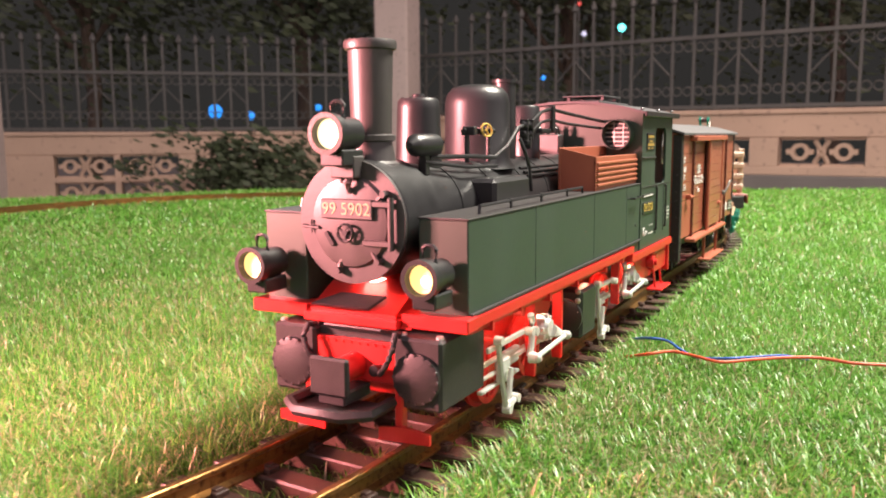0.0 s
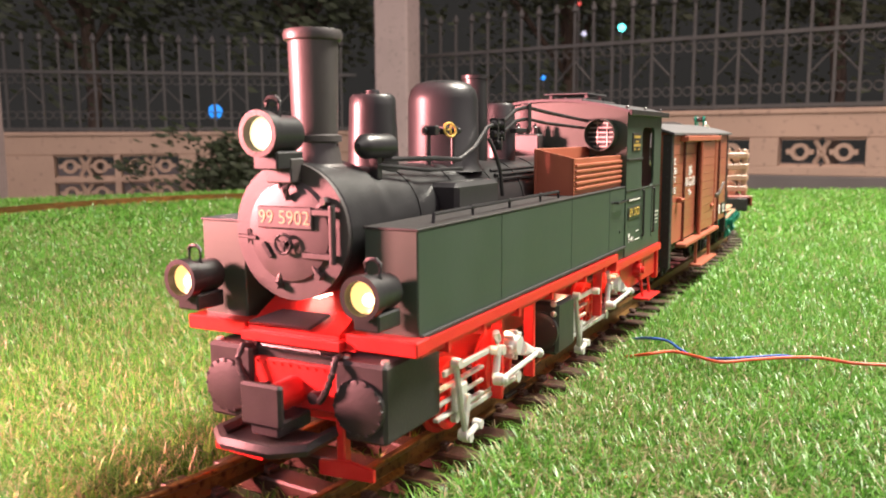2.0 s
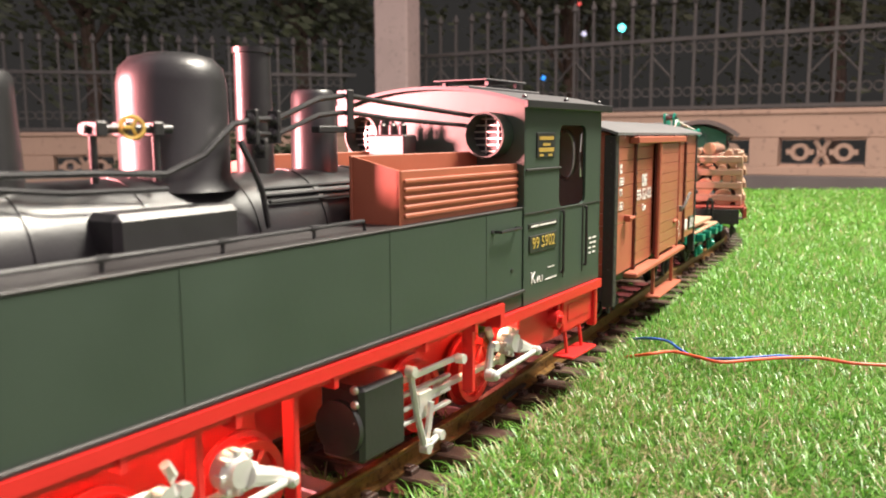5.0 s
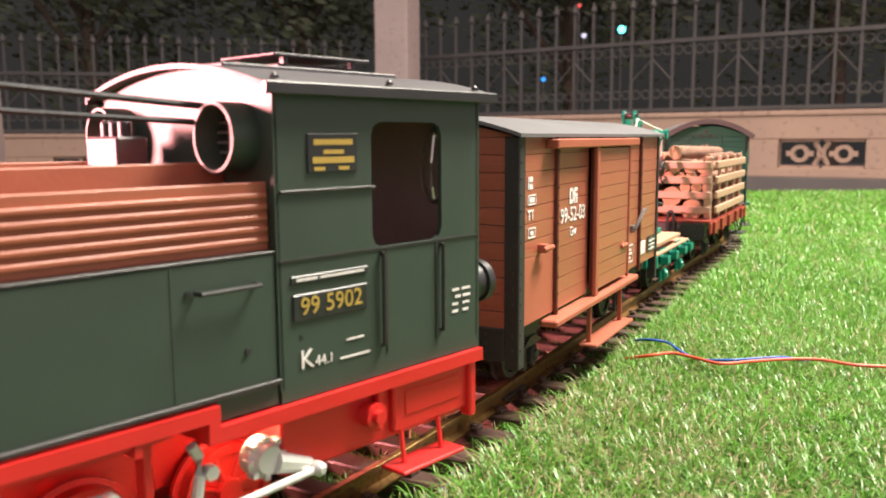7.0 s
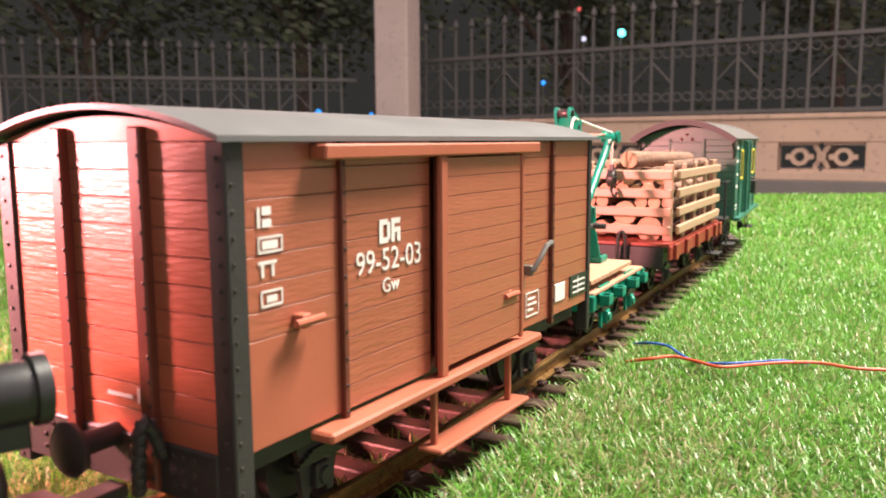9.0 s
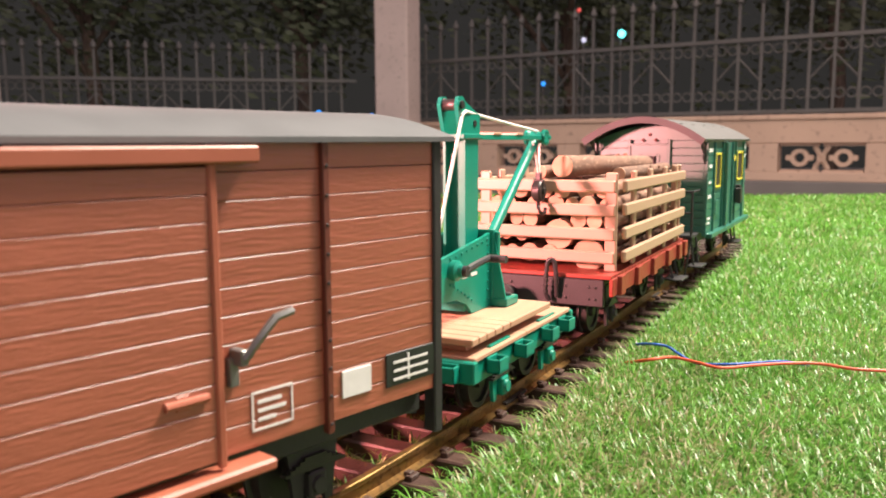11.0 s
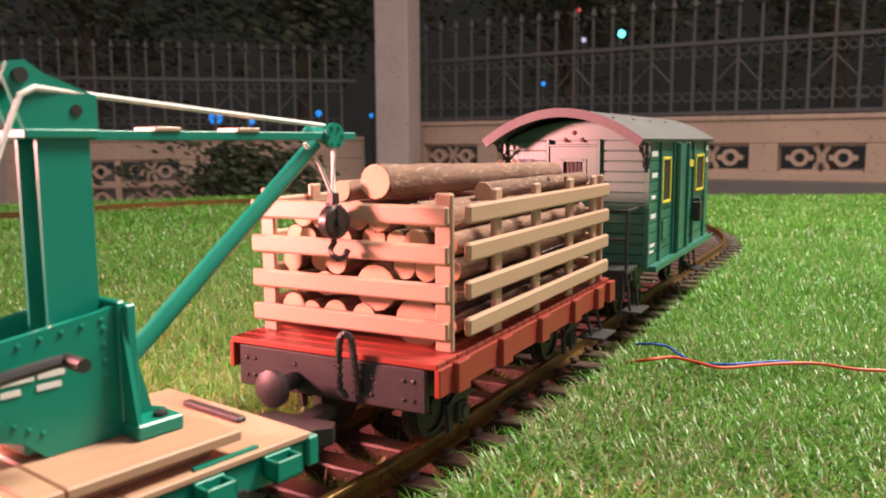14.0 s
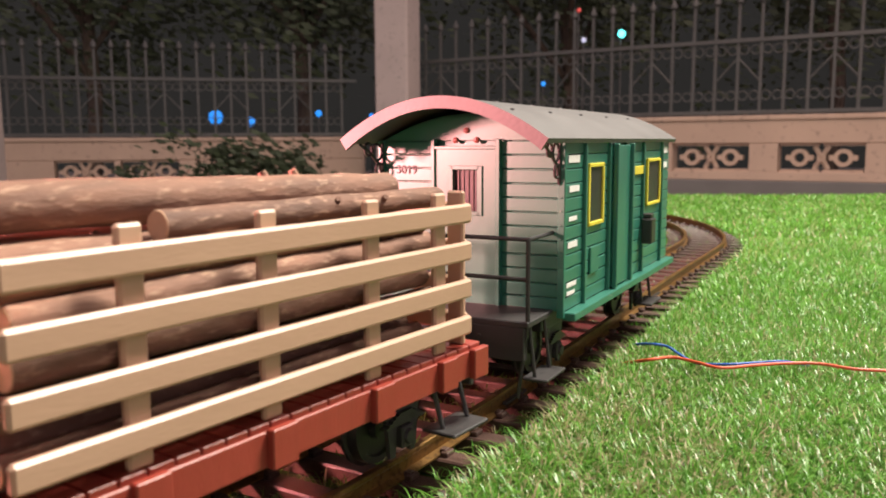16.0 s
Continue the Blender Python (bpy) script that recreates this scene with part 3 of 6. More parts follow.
def tree(x, y, height, spread, seed, label):
    rng = random.Random(seed)
    t = tagged(new("tree"), label, "tree", group="trees behind the fence")
    t.matrix_basis = pose(x, y, GROUND)
    f = Form()
    f.tube([(0, 0, 0), (0.04, 0.02, height * 0.3), (-0.03, 0.05, height * 0.6)], 0.07, 8)
    for i in range(6):
        a = rng.uniform(0, 6.28)
        z = height * rng.uniform(0.3, 0.6)
        f.tube([(0, 0.03, z), (math.cos(a) * spread * 0.4, math.sin(a) * spread * 0.4, z + height * 0.2), (math.cos(a) * spread * 0.7, math.sin(a) * spread * 0.7, z + height * 0.35)], 0.03, 6)
    part("trunk", f, M_TRUNK, t)
    leaves("crown", (0, 0, height * 0.68), (spread, spread, height * 0.42), 5200, 0.055, seed, t)
    return t


tree(-1.3, 7.6, 3.0, 1.1, 11, "dark leafy tree behind the fence at night")
tree(-3.4, 8.0, 3.2, 1.3, 12, "dark leafy tree behind the shaded wall at night")
tree(1.3, 8.6, 3.0, 1.2, 13, "dark leafy tree behind the iron fence at night")
tree(3.6, 7.6, 3.2, 1.4, 14, "dark leafy tree behind the iron fence at night")
tree(6.0, 7.4, 3.4, 1.5, 15, "dark leafy tree behind the iron fence at night")
hedge = tagged(new("hedge"), "dark hedge standing before the shaded wall", "hedge")
hedge.matrix_basis = pose(-1.25, 5.35, GROUND)
leaves("foliage", (0, 0, 0.24), (0.55, 0.25, 0.32), 2600, 0.035, 21, hedge)
part("stem", Form().tube([(0, 0, 0), (0.02, 0, 0.15), (0, 0.02, 0.3)], 0.02, 6), M_TRUNK, hedge)


def spark(name, x, y, z, r, mat, label, sx=1.0):
    f = Form()
    bmesh.ops.create_icosphere(f.bm, subdivisions=2, radius=r, matrix=Matrix.Diagonal((sx, 0.5, 1, 1)))
    o = tagged(new(name), label, "light", group="distant lights")
    o.matrix_basis = Matrix.Translation((x, y, GROUND))
    part("lamp_globe", f, mat, o).location = (0, 0, z - GROUND)
    part("lamp_post", Form().rod((0, 0.02, 0), (0, 0.02, z - GROUND), 0.007, seg=8), M_FENCE, o, "thin dark post")
    return o


def sky_place(u, v, dist):
    return ((u - 784) / FOCUS * dist, dist, 0.12 + (242 - v) / FOCUS * dist)


for u, v, r, mat, lab in ((1094, 58, 0.064, M_CYAN, "small cyan light far behind the fence"), (1029, 68, 0.045, M_PALE, "small pale light far behind the fence"),
                          (960, 142, 0.04, M_BLUE, "small blue light far behind the fence"), (388, 197, 0.13, M_BLUE, "blurred blue light far behind the hedge"),
                          (450, 204, 0.08, M_BLUE, "blurred blue light far behind the hedge"), (568, 191, 0.06, M_BLUE, "small blue light far behind the hedge"),
                          (660, 195, 0.04, M_BLUE, "small blue light far behind the column"), (1020, 18, 0.035, M_WARN, "small red light far behind the fence"), (1563, 30, 0.05, M_AMBER, "small orange light far behind the fence")):
    px, py, pz = sky_place(u, v, 6.75 if u < 700 else 6.3)
    spark("distant_light", px, py, pz, r * 0.46, mat, lab)
# plain plane whose added glow keeps the distance from going black
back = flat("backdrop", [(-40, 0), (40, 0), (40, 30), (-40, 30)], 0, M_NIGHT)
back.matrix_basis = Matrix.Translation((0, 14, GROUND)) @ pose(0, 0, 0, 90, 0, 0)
tagged(back, "dark night distance behind the fence with an added faint glow", "backdrop", kind="structure")

# ======== running gear shared by the vehicles ========
def wheelset(parent, x, r, mat, y=0.0225, spokes=0, axle=M_IRON):
    """Two flanged wheels on an axle, turning on their middle."""
    f = Form()
    for o in (-1, 1):
        f.lathe([(0, r * 1.12), (0.0015, r * 1.12), (0.0018, r), (0.006, r * 0.985), (0.006, r * 0.8), (0.0045, r * 0.76), (0.0045, r * 0.3), (0.0068, r * 0.26), (0.0068, 0.0006)] if o > 0 else
                [(0, r * 1.12), (-0.0015, r * 1.12), (-0.0018, r), (-0.006, r * 0.985), (-0.006, r * 0.8), (-0.0045, r * 0.76), (-0.0045, r * 0.3), (-0.0068, r * 0.26), (-0.0068, 0.0006)],
                (0, o * 0.0195, 0), "Y", 28)
        for k in range(spokes):
            a = 2 * math.pi * k / spokes
            f.rod((math.cos(a) * r * 0.25, o * 0.0247, math.sin(a) * r * 0.25), (math.cos(a) * r * 0.8, o * 0.0247, math.sin(a) * r * 0.8), r * 0.07, seg=6)
    f.rod((0, -0.0235, 0), (0, 0.0235, 0), 0.0016)
    w = part("wheelset", f, mat, parent)
    w.location = (x, 0, r)
    ROLLING.append((w, r, x, 0.0, r))
    return w


def axle_guard(parent, x, y, mat, r=0.0135):
    """Spring, axle box and its guard plate on the outside of a wheel."""
    f = Form()
    f.slab([(-0.011, 0.032), (-0.0075, 0.006), (-0.0045, 0.006), (-0.0035, 0.018), (0.0035, 0.018), (0.0045, 0.006), (0.0075, 0.006), (0.011, 0.032)], 0.0018, SIDE(x, y, 0))
    g = part("axle_guard", f, mat, parent)
    f = Form().box(x - 0.0034, x + 0.0034, y - 0.001, y + 0.0045, r - 0.0042, r + 0.0042, 0.0007)
    f.lathe([(0, 0.0030), (0.0012, 0.0026)], (x, y + 0.0045, r), "Y", 12)
    part("axle_box", f, mat, parent)
    f = Form()
    for i in range(5):
        w = 0.012 - i * 0.0019
        f.box(x - w, x + w, y + 0.0005, y + 0.0035, r + 0.0048 + i * 0.0009, r + 0.0056 + i * 0.0009, 0.0)
    part("leaf_spring", f, M_IRON, parent)
    return g


def coupler(parent, x, sign, z=0.019):
    """A loop-and-hook coupling with its draw bar."""
    f = Form()
    f.box(min(x, x + sign * 0.017), max(x, x + sign * 0.017), -0.004, 0.004, z - 0.002, z + 0.002, 0.0005)
    f.slab([(-0.014, 0), (0.014, 0), (0.017, 0.006), (0.012, 0.011), (-0.012, 0.011), (-0.017, 0.006)], 0.006, Matrix.Translation((x + sign * 0.015, 0, z - 0.004)) @ Matrix(((0, sign, 0, 0), (1, 0, 0, 0), (0, 0, 1, 0), (0, 0, 0, 1))))
    part("coupler", f, M_BLACKMATT, parent)


def hose(parent, pts, r=0.0014, mat=M_BLACKMATT):
    f = Form().tube(pts, r, 8)
    v = [Vector(p) for p in pts]
    for a, b in zip(v, v[1:]):
        n = max(1, int((b - a).length / 0.003))
        for k in range(n):
            p = a.lerp(b, (k + 0.5) / n)
            d = (b - a).normalized()
            f.rod(p - d * 0.0007, p + d * 0.0007, r * 1.18, seg=8)
    return part("brake_hose", f, mat, parent)


def rivets(parent, places, axis, r=0.0007, mat=M_BLACKMATT):
    f = Form()
    for p in places:
        f.lathe([(0, r), (r * 0.5, r * 0.85), (r * 0.8, r * 0.3)], p, axis, 7)
    return part("rivet_row", f, mat, parent)


def lamp_unit(parent, x, y, z, r, depth, glow):
    """A round headlamp: case with a rim, a bowl that glows, a carrying handle."""
    f = Form().lathe([(0, r * 0.55), (depth * 0.12, r * 0.9), (depth * 0.8, r * 0.95), (depth * 0.82, r * 1.12), (depth, r * 1.12), (depth, r * 0.88), (depth * 0.8, r * 0.80), (depth * 0.79, 0.0004)], (x - depth, y, z), "X", 32)
    f.tube([(x - depth * 0.4, y - r * 0.4, z + r * 0.8), (x - depth * 0.4, y - r * 0.42, z + r * 1.55), (x - depth * 0.4, y - r * 0.2, z + r * 1.75), (x - depth * 0.4, y + r * 0.2, z + r * 1.75), (x - depth * 0.4, y + r * 0.42, z + r * 1.55), (x - depth * 0.4, y + r * 0.4, z + r * 0.8)], r * 0.12, 6)
    f.box(x - depth * 0.9, x - depth * 0.15, y - r * 0.75, y + r * 0.75, z - r * 1.75, z - r * 0.85, 0.0006)
    case = part("headlamp", f, M_BLACK, parent)
    g = Form().lathe([(0, r * 0.80), (0.0003, r * 0.80), (-0.0003, r * 0.5), (-0.0006, 0.0004)], (x - depth * 0.14, y, z), "X", 28)
    part("lens", g, glow, case, "glowing warm lens")
    part("bulb", Form().lathe([(-0.0004, r * 0.34), (0.0006, r * 0.30), (0.0014, r * 0.16), (0.0016, 0.0003)], (x - depth * 0.14, y + r * 0.22, z - r * 0.12), "X", 14), M_BULB, case, "bright bulb")
    part("rim", Form().ring(r * 1.13, r * 0.86, 0.0009, FRONT(x - 0.0002, y, z)), M_BLACK if r < 0.0068 else M_IRON, case)
    return case


# ======== locomotive ========
loco = tagged(new("steam_locomotive"), "dark green and black model tank locomotive with red frame", "locomotive")


def build_loco():
    BZ = 0.0872
    # boiler
    f = Form().lathe([(-0.083, 0.0215), (0.148, 0.0215), (0.148, 0.0243), (0.1725, 0.0243), (0.1738, 0.0232), (0.1738, 0.002)], (0, 0, BZ), "X", 48)
    part("boiler", f, M_BLACK, loco, "glossy black boiler and smokebox")
    for x in (0.118, 0.083, 0.044, 0.012, -0.02, -0.055):
        part("boiler_band", Form().ring(0.0219, 0.0210, 0.0026, FRONT(x, 0, BZ), 40), M_BLACK, loco)
    # smokebox front
    f = Form().ring(0.0243, 0.0176, 0.0016, FRONT(0.1736, 0, BZ), 48)
    part("smokebox_ring", f, M_SMOKE, loco)
    f = Form().lathe([(0.1734, 0.0182), (0.1752, 0.0182), (0.1766, 0.0172), (0.1772, 0.014), (0.1775, 0.0004)], (0, 0, BZ), "X", 48)
    door = part("smokebox_door", f, M_SMOKE, loco, "dark grey round smokebox door")
    f = Form()
    for a in (100, 35, 255, 312):
        c, s = math.cos(radians(a)), math.sin(radians(a))
        f.rod((0.1760, c * 0.0148, BZ + s * 0.0148), (0.1772, c * 0.0205, BZ + s * 0.0205), 0.0010, seg=6)
        f.lathe([(0, 0.0015), (0.003, 0.0013)], (0.1755, c * 0.0197, BZ + s * 0.0197), "X", 8)
    part("dog_clamp", f, M_SMOKE, door)
    f = Form()
    for dz in (0.0075, -0.0075):
        f.box(0.1768, 0.1786, 0.007, 0.0195, BZ + dz - 0.0011, BZ + dz + 0.0011, 0.0003)
    f.rod((0.1775, 0.0193, BZ - 0.010), (0.1775, 0.0193, BZ + 0.010), 0.0012)
    part("hinge", f, M_SMOKE, door)
    f = Form().torus(0.0034, 0.0006, FRONT(0.1796, 0, BZ - 0.0038), 20, 6)
    f.rod((0.1772, 0, BZ - 0.0038), (0.1802, 0, BZ - 0.0038), 0.0011)
    for a in (35, 155, 275):
        f.rod((0.1796, 0, BZ - 0.0038), (0.1796, 0.0033 * math.cos(radians(a)), BZ - 0.0038 + 0.0033 * math.sin(radians(a))), 0.0005, seg=6)
    f.slab([(-0.0008, -0.003), (0.0008, -0.003), (0.0008, 0.003), (-0.0008, 0.003)], 0.0012, FRONT(0.1772, -0.0085, BZ - 0.0065) @ pose(0, 0, 0, 0, 0, 35))
    part("handwheel", f, M_BLACK, door)
    f = Form().rod((0.1774, -0.0215, BZ - 0.002), (0.1774, -0.0135, BZ - 0.0025), 0.0008, seg=6).rod((0.1774, -0.0175, BZ - 0.0045), (0.1774, -0.0175, BZ + 0.0005), 0.0006, seg=6)
    part("lug", f, M_SMOKE, door)
    f = Form().box(0.1774, 0.1788, -0.0118, 0.0118, BZ + 0.0014, BZ + 0.0092, 0.0004)
    plate = part("number_plate", f, M_SMOKE, loco, "dark plate with cream number")
    writing("number", "99 5902", 0.0068, FRONT(0.1789, 0, BZ + 0.0052), M_CREAM, plate)
    # chimney and domes
    f = Form().lathe([(0.104, 0.0130), (0.1095, 0.0112), (0.1105, 0.0096), (0.1180, 0.0082), (0.1185, 0.0096), (0.1205, 0.0096), (0.1210, 0.0082), (0.1535, 0.0090), (0.1540, 0.0103), (0.1560, 0.0107),
                      (0.1575, 0.0101), (0.1577, 0.0088), (0.149, 0.0080), (0.120, 0.006)], (0.1595, 0, 0), "Z", 40)
    part("chimney", f, M_SMOKE, loco, "tapered chimney with a rolled rim")
    f = Form().lathe([(0.105, 0.0105), (0.1320, 0.0094), (0.1352, 0.0092), (0.1365, 0.0082), (0.1369, 0.003), (0.1385, 0.0026), (0.1387, 0.0005)], (0.121, 0, 0), "Z", 32)
    for k in range(8):
        f.lathe([(0.1358, 0.0007), (0.1369, 0.0006)], (0.121 + 0.0073 * math.cos(k * 0.785), 0.0073 * math.sin(k * 0.785), 0), "Z", 6)
    part("sand_dome", f, M_BLACK, loco)
    f = Form().lathe([(0.104, 0.0190), (0.108, 0.0166), (0.1365, 0.0163), (0.1410, 0.0152), (0.1440, 0.0124), (0.1454, 0.0075), (0.1458, 0.0005)], (0.0605, 0, 0), "Z", 40)
    part("steam_dome", f, M_BLACK, loco)
    f = Form().lathe([(0.104, 0.0064), (0.1480, 0.0062), (0.1482, 0.0068), (0.1500, 0.0068), (0.1500, 0.0055), (0.146, 0.005)], (0.0265, 0, 0), "Z", 24)
    part("steam_pipe", f, M_BLACK, loco)
    f = Form().lathe([(0.104, 0.0088), (0.1355, 0.0082), (0.1372, 0.0070), (0.1376, 0.0005)], (-0.004, 0, 0), "Z", 24)
    part("rear_dome", f, M_BLACK, loco)
    f = Form().lathe([(-0.010, 0.0025), (-0.008, 0.0046), (0.0085, 0.0046), (0.0105, 0.0034), (0.013, 0.0012)], (0.138, 0.0125, 0.1165), "X", 20)
    f.box(0.1365, 0.1400, 0.010, 0.014, 0.104, 0.114, 0.0004)
    part("turbo_generator", f, M_BLACK, loco)
    # valve gear on the dome, with gold wheel
    f = Form().rod((0.100, 0.0115, 0.1225), (0.074, 0.0150, 0.1225), 0.0013).rod((0.097, 0.012, 0.108), (0.097, 0.012, 0.1235), 0.0011).rod((0.079, 0.0145, 0.108), (0.079, 0.0145, 0.1235), 0.0011)
    for x in (0.097, 0.088, 0.079):
        f.box(x - 0.0018, x + 0.0018, 0.010, 0.0165, 0.1205, 0.1245, 0.0004)
    part("steam_valve", f, M_BLACK, loco)
    f = Form().torus(0.0030, 0.0006, Matrix.Translation((0.0895, 0.0185, 0.1228)) @ pose(0, 0, 0, -75, 0, -25), 18, 6)
    for a in (0, 120, 240):
        f.rod((0.0895, 0.0185, 0.1228), (0.0895 + 0.003 * math.cos(radians(a)), 0.0187, 0.1228 + 0.003 * math.sin(radians(a))), 0.0005, seg=6)
    part("valve_wheel", f, M_GOLD, loco, "gold valve handwheel")
    # pipes
    for pts, r in (([(0.135, 0.013, 0.1115), (0.100, 0.0165, 0.1110), (0.079, 0.018, 0.1100), (0.066, 0.019, 0.1150), (0.055, 0.020, 0.1240), (0.047, 0.020, 0.1255), (0.034, 0.018, 0.1260), (0.012, 0.016, 0.1330), (-0.004, 0.0155, 0.1350), (-0.030, 0.0165, 0.1330), (-0.084, 0.022, 0.1290)], 0.0010),
                   ([(0.047, 0.020, 0.1210), (0.034, 0.018, 0.1210), (0.012, 0.016, 0.1275), (-0.004, 0.0155, 0.1290), (-0.030, 0.0165, 0.1270), (-0.084, 0.022, 0.1245)], 0.0009),
                   ([(0.052, 0.0195, 0.1190), (0.050, 0.0220, 0.112), (0.0470, 0.0230, 0.104), (0.0450, 0.0235, 0.092)], 0.0010),
                   ([(0.140, 0.0135, 0.1095), (0.11, 0.0185, 0.1065), (0.08, 0.0195, 0.1060)], 0.0008)):
        part("pipe", Form().tube(pts, r, 8), M_BLACK, loco)
    f = Form()
    for x, y, z in ((0.047, 0.020, 0.1255), (0.036, 0.0185, 0.1255), (0.047, 0.020, 0.1210), (0.036, 0.0185, 0.1210), (0.044, 0.0205, 0.1165)):
        f.lathe([(-0.002, 0.0012), (-0.0012, 0.0021), (0.0012, 0.0021), (0.002, 0.0012)], (x, y, z), "X", 10)
        f.box(x - 0.0008, x + 0.0008, y - 0.0022, y + 0.0022, z - 0.003, z + 0.003, 0.0002)
    part("check_valve", f, M_BLACK, loco)
    f = Form().box(-0.008, 0.012, 0.0125, 0.0165, 0.1215, 0.1240, 0.0004).box(-0.0065, -0.0025, 0.0125, 0.0175, 0.1225, 0.1370, 0.0004)
    part("pipe_bracket", f, M_BLACK, loco)
    # air pump box beside the boiler
    f = Form().box(0.062, 0.104, 0.016, 0.0295, 0.0880, 0.1010, 0.0018)
    part("pump_housing", f, M_BLACK, loco)
    # side tanks
    for o in (-1, 1):
        a, b = sorted((o * 0.0265, o * 0.0475))
        f = Form().box(-0.083, 0.169, a, b, 0.0525, 0.0892, 0.0005)
        f.box(-0.083, -0.0630, *sorted((o * 0.0400, o * 0.0474)), 0.0462, 0.0530, 0.0003)
        tank = part("side_tank", f, M_GREEN, loco, "dark green side water tank")
        for x in (0.100, 0.0136, -0.0515):
            part("tank_seam", Form().box(x - 0.0003, x + 0.0003, *sorted((o * 0.0474, o * 0.04765)), 0.0530, 0.0890, 0), M_GREEN, tank)
        f = Form().box(-0.083, 0.1695, a - 0.0003, b + 0.0003, 0.0890, 0.0898, 0.0002)
        part("tank_lid", f, M_ROOF if o < 0 else M_BLACKMATT, tank)
        f = Form().tube([(0.150, o * 0.043, 0.0897), (0.1495, o * 0.043, 0.0930), (0.118, o * 0.043, 0.0930), (0.082, o * 0.043, 0.0930), (0.046, o * 0.043, 0.0930), (0.022, o * 0.043, 0.0930), (0.0215, o * 0.043, 0.0897)], 0.0007, 6)
        for x in (0.118, 0.082, 0.046):
            f.rod((x, o * 0.043, 0.089), (x, o * 0.043, 0.0932), 0.0006, seg=6).lathe([(-0.0016, 0.0009), (0.0016, 0.0009)], (x, o * 0.043, 0.0930), "X", 8)
        part("handrail", f, M_BLACK, tank)
        lamp_unit(loco, 0.190, o * 0.0385, 0.0695, 0.0066, 0.0185, M_LIT2)
    f = Form().tube([(-0.058, 0.0478, 0.0815), (-0.058, 0.0505, 0.0815), (-0.076, 0.0505, 0.0815), (-0.076, 0.0478, 0.0815)], 0.0007, 6)
    for x, z in ((-0.0905, 0.0640), (-0.0730, 0.0635), (-0.0560, 0.0815)):
        f.lathe([(0, 0.0010), (0.0006, 0.0009)], (x, 0.0474, z), "Y", 10)
    part("grab_handle", f, M_BLACK, loco)
    lamp_unit(loco, 0.1905, 0, 0.1212, 0.0069, 0.019, M_LIT)
    f = Form().box(0.1735, 0.181, -0.0055, 0.0055, 0.1045, 0.1130, 0.0005).tube([(0.178, 0.002, 0.106), (0.180, 0.002, 0.1025), (0.178, 0.0015, 0.099)], 0.0013, 6)
    part("lamp_bracket", f, M_SMOKE, loco)
    # coal box
    for o in (-1, 1):
        y0, y1 = sorted((o * 0.0235, o * 0.0448))
        f = Form()
        f.box(-0.083, 0.0043, *sorted((o * 0.0433, o * 0.0448)), 0.0898, 0.1085, 0.0003)
        f.box(-0.083, 0.0050, *sorted((o * 0.0235, o * 0.0248)), 0.0898, 0.1135, 0.0003)
        f.slab([(0.0235, 0.0898), (0.0448, 0.0898), (0.0448, 0.1085), (0.0235, 0.1135)], 0.0013, FRONT(0.0030, 0, 0) if o > 0 else FRONT(0.0030, 0, 0) @ Matrix.Diagonal((-1, 1, 1, 1)))
        f.box(-0.083, 0.0035, y0 + 0.001, y1 - 0.001, 0.0900, 0.0940, 0.0)
        coal_box = part("coal_box", f, M_ORANGE, loco, "open red-brown coal box")
        for k in range(5):
            part("rib", Form().box(-0.0825, 0.0020, *sorted((o * 0.0446, o * 0.0458)), 0.0920 + k * 0.0030, 0.0936 + k * 0.0030, 0.0004), M_ORANGE, coal_box)
    # cab
    f = Form()
    wx0, wx1, wz0, wz1 = -0.1505, -0.1190, 0.0868, 0.1250
    for o in (-1, 1):
        f = Form().panel([-0.170, wx0, wx1, -0.0835], [0.0462, wz0, wz1, 0.1355], *sorted((o * 0.0465, o * 0.0480)))
        part("cab_side", f, M_GREEN, loco, "dark green cab side with a window opening")
    for o in (-1, 1):
        for x, s in ((wx0, 1), (wx1, -1)):
            for z, q in ((wz0, 1), (wz1, -1)):
                f = Form().slab([(0, 0), (0.004, 0), (0.0012, 0.0012), (0, 0.004)], 0.0015, Matrix.Translation((x, 0.0465 if o > 0 else -0.0480, z)) @ Matrix(((s, 0, 0, 0), (0, 0, 1, 0), (0, q, 0, 0), (0, 0, 0, 1))))
                part("window_corner", f, M_GREEN, loco)
    f = Form().slab([(-0.048, 0.050)] + arch(0.048, 0.1345, 0.0062) + [(0.048, 0.050)], 0.0014, FRONT(-0.0845, 0, 0))
    part("cab_front", f, M_GREEN, loco)
    f = Form().slab([(-0.048, 0.050)] + arch(0.048, 0.1345, 0.0062) + [(0.048, 0.050)], 0.0014, FRONT(-0.1695, 0, 0))
    part("cab_back", f, M_GREEN, loco)
    f = Form()
    up = arch(0.0515, 0.1345, 0.0078, 18)
    f.slab(up + [(y, z - 0.0015) for y, z in up[::-1]], 0.0965, FRONT(-0.1755, 0, 0))
    roof = part("cab_roof", f, M_ROOF, loco, "arched grey cab roof")
    f = Form()
    for o in (-1, 1):
        f.box(-0.1757, -0.0788, *sorted((o * 0.0500, o * 0.0518)), 0.1318, 0.1352, 0.0003)
    for x in (-0.085, -0.128, -0.169):
        f.lathe([(0, 0.0012), (0.0008, 0.0012), (0.0016, 0.0004)], (x, 0.047, 0.1362), "Z", 8)
    part("gutter", f, M_BLACK, roof)
